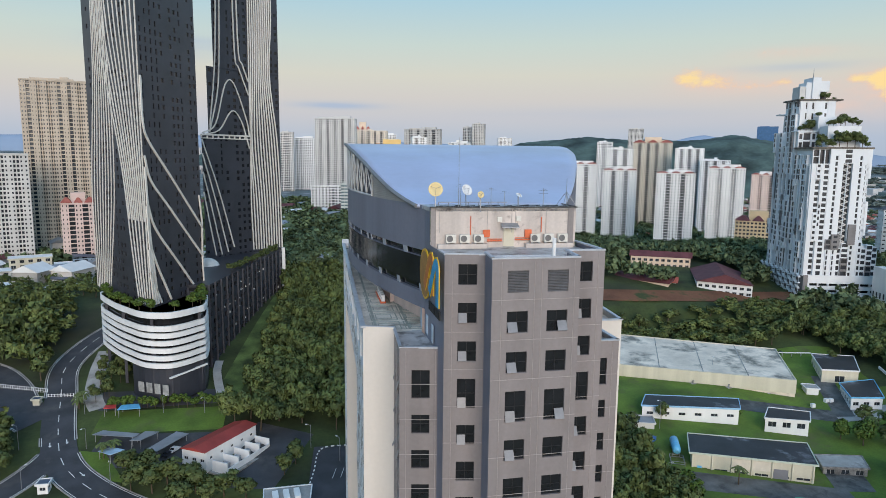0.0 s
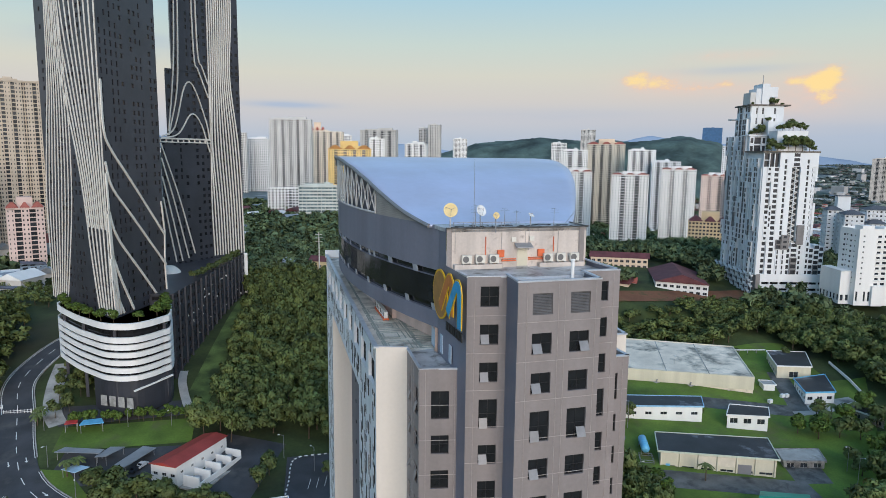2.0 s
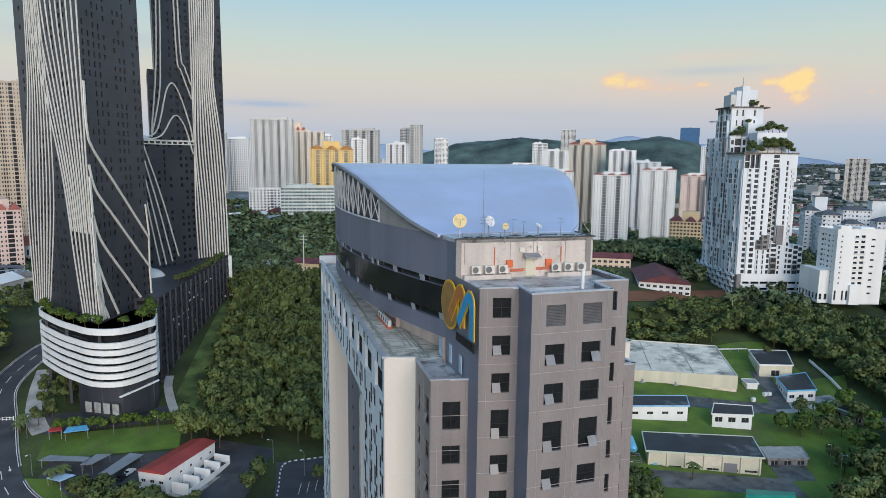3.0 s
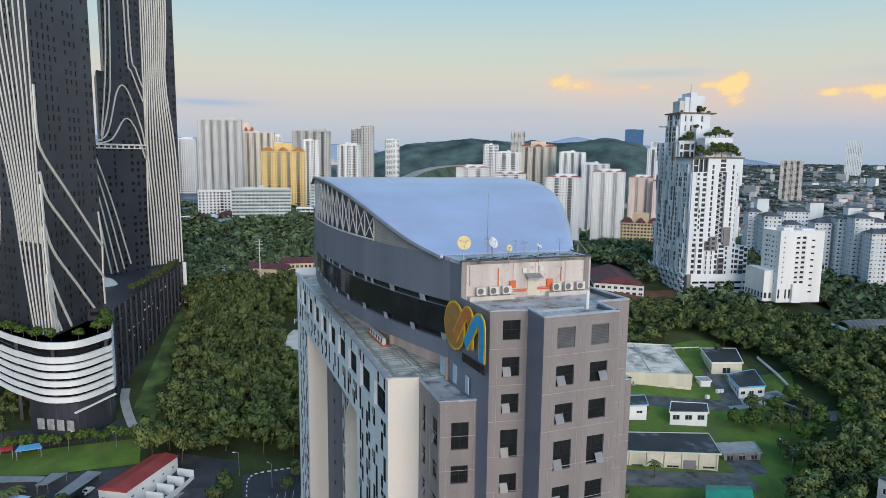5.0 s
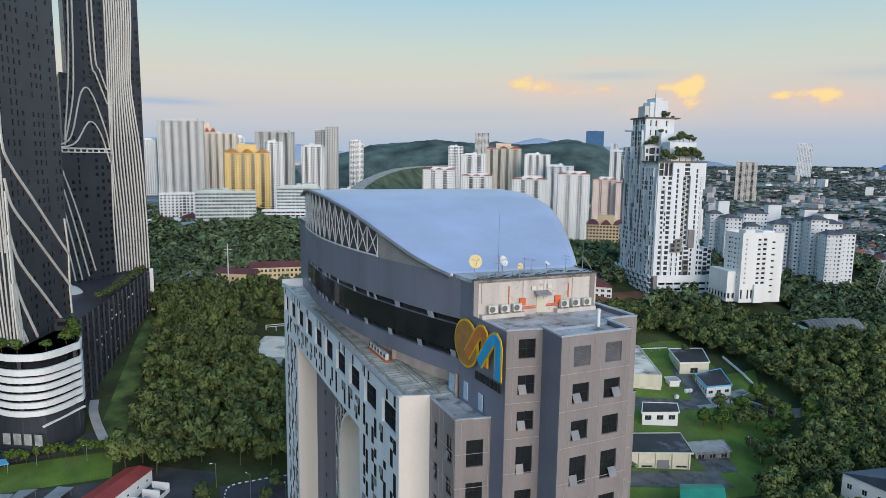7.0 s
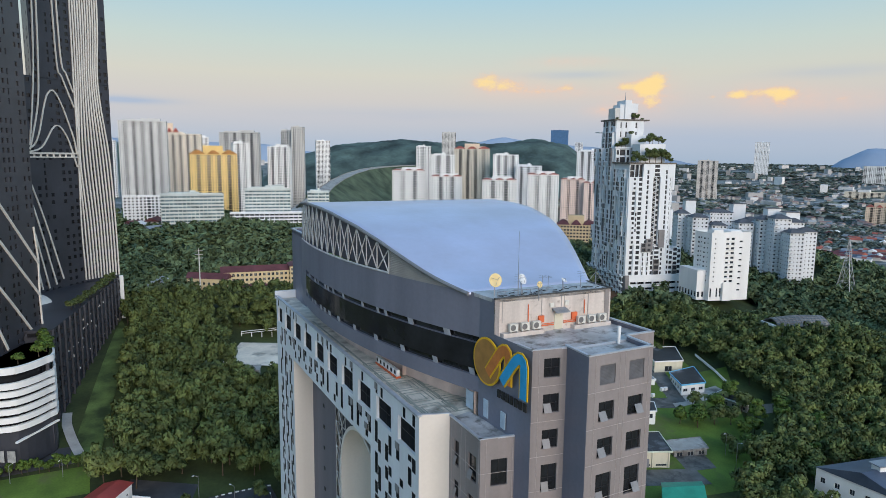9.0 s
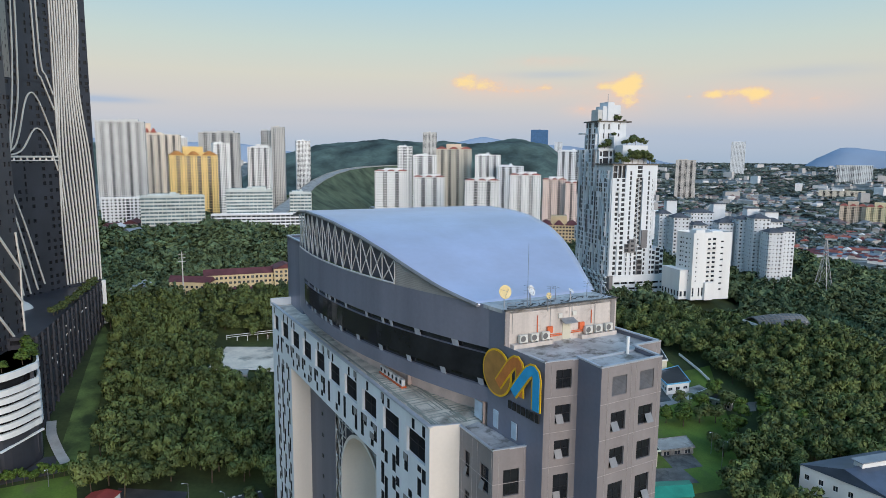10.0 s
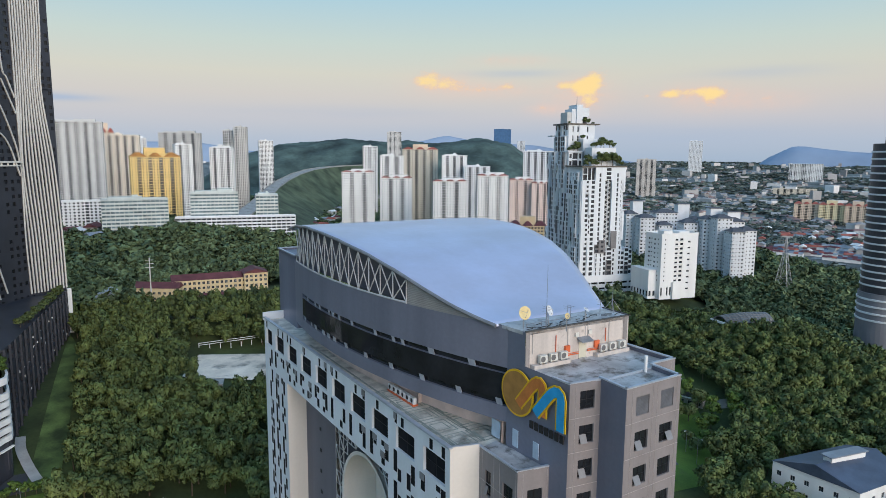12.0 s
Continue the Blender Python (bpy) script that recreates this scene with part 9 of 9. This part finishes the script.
CLEAR = [
    [(-14, -12), (40, -12), (46, 92), (-14, 96)],                                       # tower plot
    [(106, 88), (120, 200), (166, 238), (262, 192), (264, 150), (246, 112), (236, 96), (220, 86), (199, 84), (163, 74), (148, 68), (176, 40), (172, 28), (84, 62)],
    [(-88, 282), (-64, 282), (-24, 250), (14, 326), (-20, 380), (-60, 320)],
    [(-90, 245), (-24, 245), (-22, 176), (8, 170), (28, 160), (26, 118), (0, 100), (-110, 100), (-96, 170), (-86, 190)],
    [(-116, 240), (-84, 222), (-84, 190), (-104, 190), (-150, 245)],
    [(150, 253), (296, 232), (366, 206), (372, 236), (306, 262), (160, 296)],
    [(218, 310), (240, 284), (280, 260), (308, 292), (296, 330), (258, 352)],
    [(56, 412), (52, 330), (138, 318), (156, 398), (70, 420)],
    [(-34, 184), (-17, 190), (10, 290), (11, 330), (-16, 310)],
    [(-172, 336), (-88, 332), (-84, 420), (-96, 446), (-165, 456)],
    [(372, 40), (396, 40), (396, 60), (372, 60)],
    [(35, 250), (44, 221), (80, 206), (96, 262), (60, 290)],
    [(296, 236), (346, 210), (372, 262), (318, 292)],
    [(298, 126), (328, 112), (334, 138), (304, 148)],
    [(366, 60), (402, 60), (402, 96), (366, 96)],
    [(172, 18), (216, 18), (218, 60), (174, 60)],
    [(318, 168), (368, 168), (368, 222), (318, 222)],
]


def scatter(region, step, seed, clear=True):
    g = np.random.default_rng(seed)
    x0, x1, y0, y1 = region
    xs, ys = np.meshgrid(np.arange(x0, x1, step), np.arange(y0, y1, step))
    x = xs.ravel() + g.uniform(-0.48, 0.48, xs.size) * step
    y = ys.ravel() + g.uniform(-0.48, 0.48, xs.size) * step
    ok = np.ones(x.shape, bool)
    for c in CLEAR if clear else ():
        ok &= ~point_in(c, x, y)
    return x[ok], y[ok], g


def forest(name, label, region, step, count, size, material, seed, r=(2.8, 4.6), h=(8, 14), keep=None, variants=8, trunks=True, clear=True):
    x, y, g = scatter(region, step, seed, clear)
    if keep is not None:
        k = keep(x, y)
        x, y = x[k], y[k]
    if not len(x):
        return
    temp = [crown_quads(1.0, count, size, 11, 1.05, 2.6, g) for _ in range(variants)]
    V, NV = [], []
    tr = Build()
    for i in range(len(x)):
        rr, hh = g.uniform(*r), g.uniform(*h)
        q, nq = temp[i % variants]
        a = g.uniform(0, 2 * np.pi)
        ca, sa = np.cos(a), np.sin(a)
        turn = np.array([[ca, sa, 0], [-sa, ca, 0], [0, 0, 1.0]])
        q = (q @ turn) * np.array([rr, rr, hh / 2.6])
        NV.append(nq @ turn)
        z = gz(x[i], y[i])
        V.append(q + np.array([x[i], y[i], z]))
        if trunks and i % 3 == 0:
            tr.tube((x[i], y[i], z - 0.5), (x[i] + g.uniform(-0.6, 0.6), y[i] + g.uniform(-0.6, 0.6), z + hh * 0.62), 0.28, 0.12, 5)
    me = leaf_mesh(name, np.concatenate(V), np.concatenate(NV), material)
    ob = tagged(new(name, me), label, "forest", kind="stuff")
    if tr.v:
        part("trunks", tr, bark, ob)["kind"] = "stuff"
    return ob


VILLAS = ((-112, 428), (-100, 386), (-124, 396), (-142, 440), (-160, 420), (-140, 388), (-112, 362), (-142, 356))
near_r = lambda x, y: np.hypot(x + 40, y + 45)
forest("woodland", "dense dark green woodland", (-24, 128, 96, 345), 5.2, 860, 0.121, leaf, 101, (2.7, 4.9), (8, 15), lambda x, y: near_r(x, y) < 390)
forest("woodland", "dense dark green woodland behind the works", (118, 345, 20, 262), 5.6, 640, 0.136, leaf, 102, (3.0, 5.4), (8, 14), lambda x, y: (x > 118) & (near_r(x, y) < 420) & ((y < 205) | (x > 330)))
forest("woodland", "lower trees below the earth bank", (118, 345, 200, 250), 5.4, 330, 0.19, leaf, 112, (2.8, 4.6), (5, 8), lambda x, y: y > 204)
forest("woodland", "trees on the western slope", (-200, -64, 120, 300), 6.0, 220, 0.22, leaf, 103, (3.2, 5.2), (8, 14), lambda x, y: (x < -88))
forest("woodland", "garden trees between the villas", (-185, -80, 318, 462), 6.6, 260, 0.19, leaf, 113, (2.2, 3.6), (4, 7.5), lambda x, y: np.min([np.hypot((x - a) / 1.25, y - b) for a, b in VILLAS], axis=0) > 10.5, clear=False)
forest("woodland", "trees round the tower plot", (18, 118, 30, 104), 5.6, 420, 0.165, leaf, 104, (3.0, 4.8), (9, 15))
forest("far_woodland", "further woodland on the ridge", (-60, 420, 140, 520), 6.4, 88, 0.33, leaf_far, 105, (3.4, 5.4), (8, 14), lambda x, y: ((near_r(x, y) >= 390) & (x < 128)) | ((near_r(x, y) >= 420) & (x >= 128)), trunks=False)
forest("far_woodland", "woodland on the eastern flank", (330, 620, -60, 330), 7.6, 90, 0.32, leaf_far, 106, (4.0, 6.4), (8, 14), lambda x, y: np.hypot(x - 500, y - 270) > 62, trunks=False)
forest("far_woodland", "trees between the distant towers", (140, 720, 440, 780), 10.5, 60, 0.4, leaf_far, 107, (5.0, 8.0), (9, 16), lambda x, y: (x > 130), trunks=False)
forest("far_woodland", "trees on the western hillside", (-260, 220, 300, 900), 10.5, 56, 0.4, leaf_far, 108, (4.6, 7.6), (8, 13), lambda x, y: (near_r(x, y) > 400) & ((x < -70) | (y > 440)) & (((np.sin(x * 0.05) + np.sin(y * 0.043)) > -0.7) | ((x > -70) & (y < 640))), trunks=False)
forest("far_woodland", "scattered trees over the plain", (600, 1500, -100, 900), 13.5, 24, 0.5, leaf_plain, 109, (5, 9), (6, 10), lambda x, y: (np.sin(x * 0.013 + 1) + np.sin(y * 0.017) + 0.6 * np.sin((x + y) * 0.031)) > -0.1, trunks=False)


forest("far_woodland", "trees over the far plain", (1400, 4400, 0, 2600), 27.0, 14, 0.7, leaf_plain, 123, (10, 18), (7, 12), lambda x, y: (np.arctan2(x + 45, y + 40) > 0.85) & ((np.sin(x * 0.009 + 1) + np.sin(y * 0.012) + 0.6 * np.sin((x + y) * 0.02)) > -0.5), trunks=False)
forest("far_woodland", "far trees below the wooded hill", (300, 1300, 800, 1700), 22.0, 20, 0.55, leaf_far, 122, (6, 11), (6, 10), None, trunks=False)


def tree(x, y, r, h, variant, label="small leafy roadside tree with a bright crown", material=None, zbase=None, group="roadside trees"):
    key = ("tree", variant, (material or leaf_light).name)
    if key not in WIN_MESH:
        g = np.random.default_rng(500 + variant)
        q, nq = crown_quads(1.0, 700, 0.15, 9, 1.0, 2.6, g)
        me = leaf_mesh("crown", q, nq, material or leaf_light)
        tr = Build().tube((0, 0, -0.25), (0.05, 0.03, 1.35), 0.06, 0.035, 7)
        for k in range(4):
            a = k * 1.6 + variant
            tr.tube((0.03, 0.02, 0.95 + 0.1 * k), (0.45 * math.cos(a), 0.45 * math.sin(a), 1.65), 0.028, 0.012, 5)
        WIN_MESH[key] = (me, tr.mesh("trunk", bark))
    me, tm = WIN_MESH[key]
    root = empty("tree", label, "tree", (x, y, gz(x, y) if zbase is None else zbase), group)
    root.scale = (r, r, h / 2.6)
    root.rotation_euler = (0, 0, (x * 3.7 + y) % 6.28)
    new("crown", me).parent = root
    new("trunk", tm).parent = root
    return root


rt = random.Random(77)
for k in range(16):
    tree(-62 + 2.6 * k + rt.uniform(-0.6, 0.6), 199.0 - 0.35 * k + rt.uniform(-0.8, 0.8), rt.uniform(1.5, 2.2), rt.uniform(4.2, 5.6), k % 5)
for k in range(9):
    tree(-66 + rt.uniform(-2, 2), 205 + 4 * k, rt.uniform(1.6, 2.4), rt.uniform(4.5, 7), k % 5, "slender tree beside the driveway", leaf)
for k in range(8):
    tree(-60 + rt.uniform(-5, 6), 208 + 3.4 * k, rt.uniform(1.8, 2.6), rt.uniform(5, 8), k % 5, "slender tree in the podium garden", leaf)
for x, y, r, h in ((-52, 158, 4.2, 9), (-46, 154, 4.6, 10), (-40, 150, 4.4, 9), (-36, 147, 4.0, 8.5), (-32, 144, 4.2, 9), (-44, 147, 4.0, 9), (-50, 150, 3.8, 8), (-24, 140, 4.0, 8), (-18, 136, 3.6, 8), (-28, 137, 4, 9),
                   (-36, 138, 4.2, 9), (-92, 186, 4.6, 10), (-96, 178, 5.2, 11), (-90, 174, 4.8, 10), (-98, 168, 5, 10), (-104, 174, 5, 11), (-88, 166, 4.2, 9), (-2, 152, 3.4, 8), (-6, 147, 3.2, 8), (20, 150, 2.8, 7), (16, 146, 2.4, 6)):
    tree(x, y, r, h, int(abs(x)) % 5, "broad dark green tree by the road", leaf, group="broad trees")
for x, y, r, h in ((196, 112, 4.5, 9), (200, 116, 4.0, 8), (205, 110, 4.4, 9), (192, 118, 3.6, 8), (236, 98, 4.6, 11), (243, 94, 4.8, 11), (228, 92, 4.4, 10), (112, 100, 3.2, 7), (116, 108, 2.6, 6), (250, 172, 2.4, 6), (134, 146, 2.6, 8), (164, 140, 2.2, 5),
                   (210, 124, 3.6, 8), (216, 117, 4.4, 10), (211, 106, 4.2, 9), (190, 94, 3.4, 7), (186, 88, 3.8, 8), (220, 100, 4.6, 11), (226, 110, 4.6, 11), (232, 120, 4.4, 10), (200, 84, 4.0, 9),
                   (218, 84, 4.4, 10), (210, 78, 4.2, 10), (204, 70, 4.2, 10), (224, 74, 4.8, 11), (232, 80, 4.8, 12), (214, 66, 4.2, 10), (222, 60, 4.4, 10), (232, 64, 4.6, 11), (196, 90, 3.8, 8), (204, 96, 3.6, 8), (212, 96, 4.0, 8)):
    tree(x, y, r, h, int(abs(x)) % 5, "green tree in the works grounds", leaf_light if int(x) % 4 == 0 else leaf, group="works trees")
# planting on roofs and terraces
for k in range(13):
    s = k / 12
    p = pod_pts[min(len(pod_pts) - 1, int(4 + s * (len(pod_pts) - 10)))]
    q2 = inset([(p.x, p.y)], 0.90)[0]
    tree(q2[0], q2[1], rt.uniform(1.9, 2.9), rt.uniform(4.0, 6.0), k % 5, "small tree on the podium roof", leaf_light, 51.6, "podium roof trees")
for k in range(18):
    p = K0 + Kd * (34 + 4.0 * k) + Kn * rt.uniform(1.5, 3.0)
    tree(p.x, p.y, rt.uniform(1.8, 2.6), rt.uniform(3.0, 4.4), k % 5, "small tree on the car park roof", leaf, 55.8, "car park roof trees")
for a, b2, z, r, h in ((2, 3, 116.4, 2.2, 5), (4.5, 4, 116.4, 3.0, 8.5), (7.5, 3, 116.4, 2.6, 6), (10.5, 2.6, 116.4, 2.2, 4), (14.0, 3.4, 116.4, 4.0, 10.5), (18.5, 3.4, 116.4, 3.8, 10), (23.0, 3.6, 116.4, 4.6, 11), (27.0, 3.4, 116.4, 3.4, 8.5), (29.6, 3.2, 116.4, 2.0, 4),
                       (10, 9.5, 128.8, 2.0, 4), (13, 10, 128.8, 2.6, 5), (17, 10, 128.8, 3.2, 7), (20, 11, 128.8, 3.6, 8), (24, 10, 128.8, 2.8, 6), (27, 10, 128.8, 2.0, 4.5), (4, 24, 126.5, 2.8, 5), (7, 24, 126.5, 3.0, 8), (1, 24, 126.5, 2.2, 4),
                       (11, 24, 135, 2.2, 4), (14, 28, 145.9, 1.9, 5), (17, 28, 145.9, 1.8, 4.6), (2, 28, 145.9, 1.2, 2.2), (21, 28, 145.9, 1.4, 2)):
    p = GC + gp(a, b2)
    tree(p.x, p.y, r, h, int(a) % 5, "tree on a planted tower terrace", leaf, z - 0.6, "terrace trees")

def palm(x, y, h, seed, label="palm with a crown of arching fronds"):
    r = random.Random(seed)
    root = empty("palm", label, "palm", (x, y, gz(x, y)), "palms")
    part("trunk", Build().tube((0, 0, -0.4), (0.2, 0.1, h), 0.22, 0.15, 8), bark, root)
    b = Build()
    for k in range(16):
        a, el = 2 * math.pi * k / 16 + r.uniform(-0.2, 0.2), r.uniform(0.1, 0.9)
        prev = None
        for j in range(7):
            t = j / 6
            rad, z = 2.9 * t * math.cos(el * (1 - 0.3 * t)), h + 2.0 * t * math.sin(el) - 1.9 * t * t
            c = Vector((0.2 + rad * math.cos(a), 0.1 + rad * math.sin(a), z))
            s = Vector((-math.sin(a), math.cos(a), 0)) * (0.42 * math.sin(math.pi * (0.12 + 0.88 * (1 - t))) + 0.03)
            if prev:
                b.add([prev[0], prev[1], c + s - Vector((0, 0, 0.16)), c], [(0, 1, 2, 3)])
                b.add([prev[0], prev[2], c - s - Vector((0, 0, 0.16)), c], [(0, 1, 2, 3)])
            prev = (c, c + s - Vector((0, 0, 0.16)), c - s - Vector((0, 0, 0.16)))
    part("fronds", b, leaf, root)


for k, (x, y, h) in enumerate(((-60, 169, 5), (-57.5, 171.5, 4.2), (-72, 205, 4.5), (-72.5, 202, 4), (132, 104, 6), (224, 118, 7), (216, 122, 6), (209, 119, 6))):
    palm(x, y, h, k)
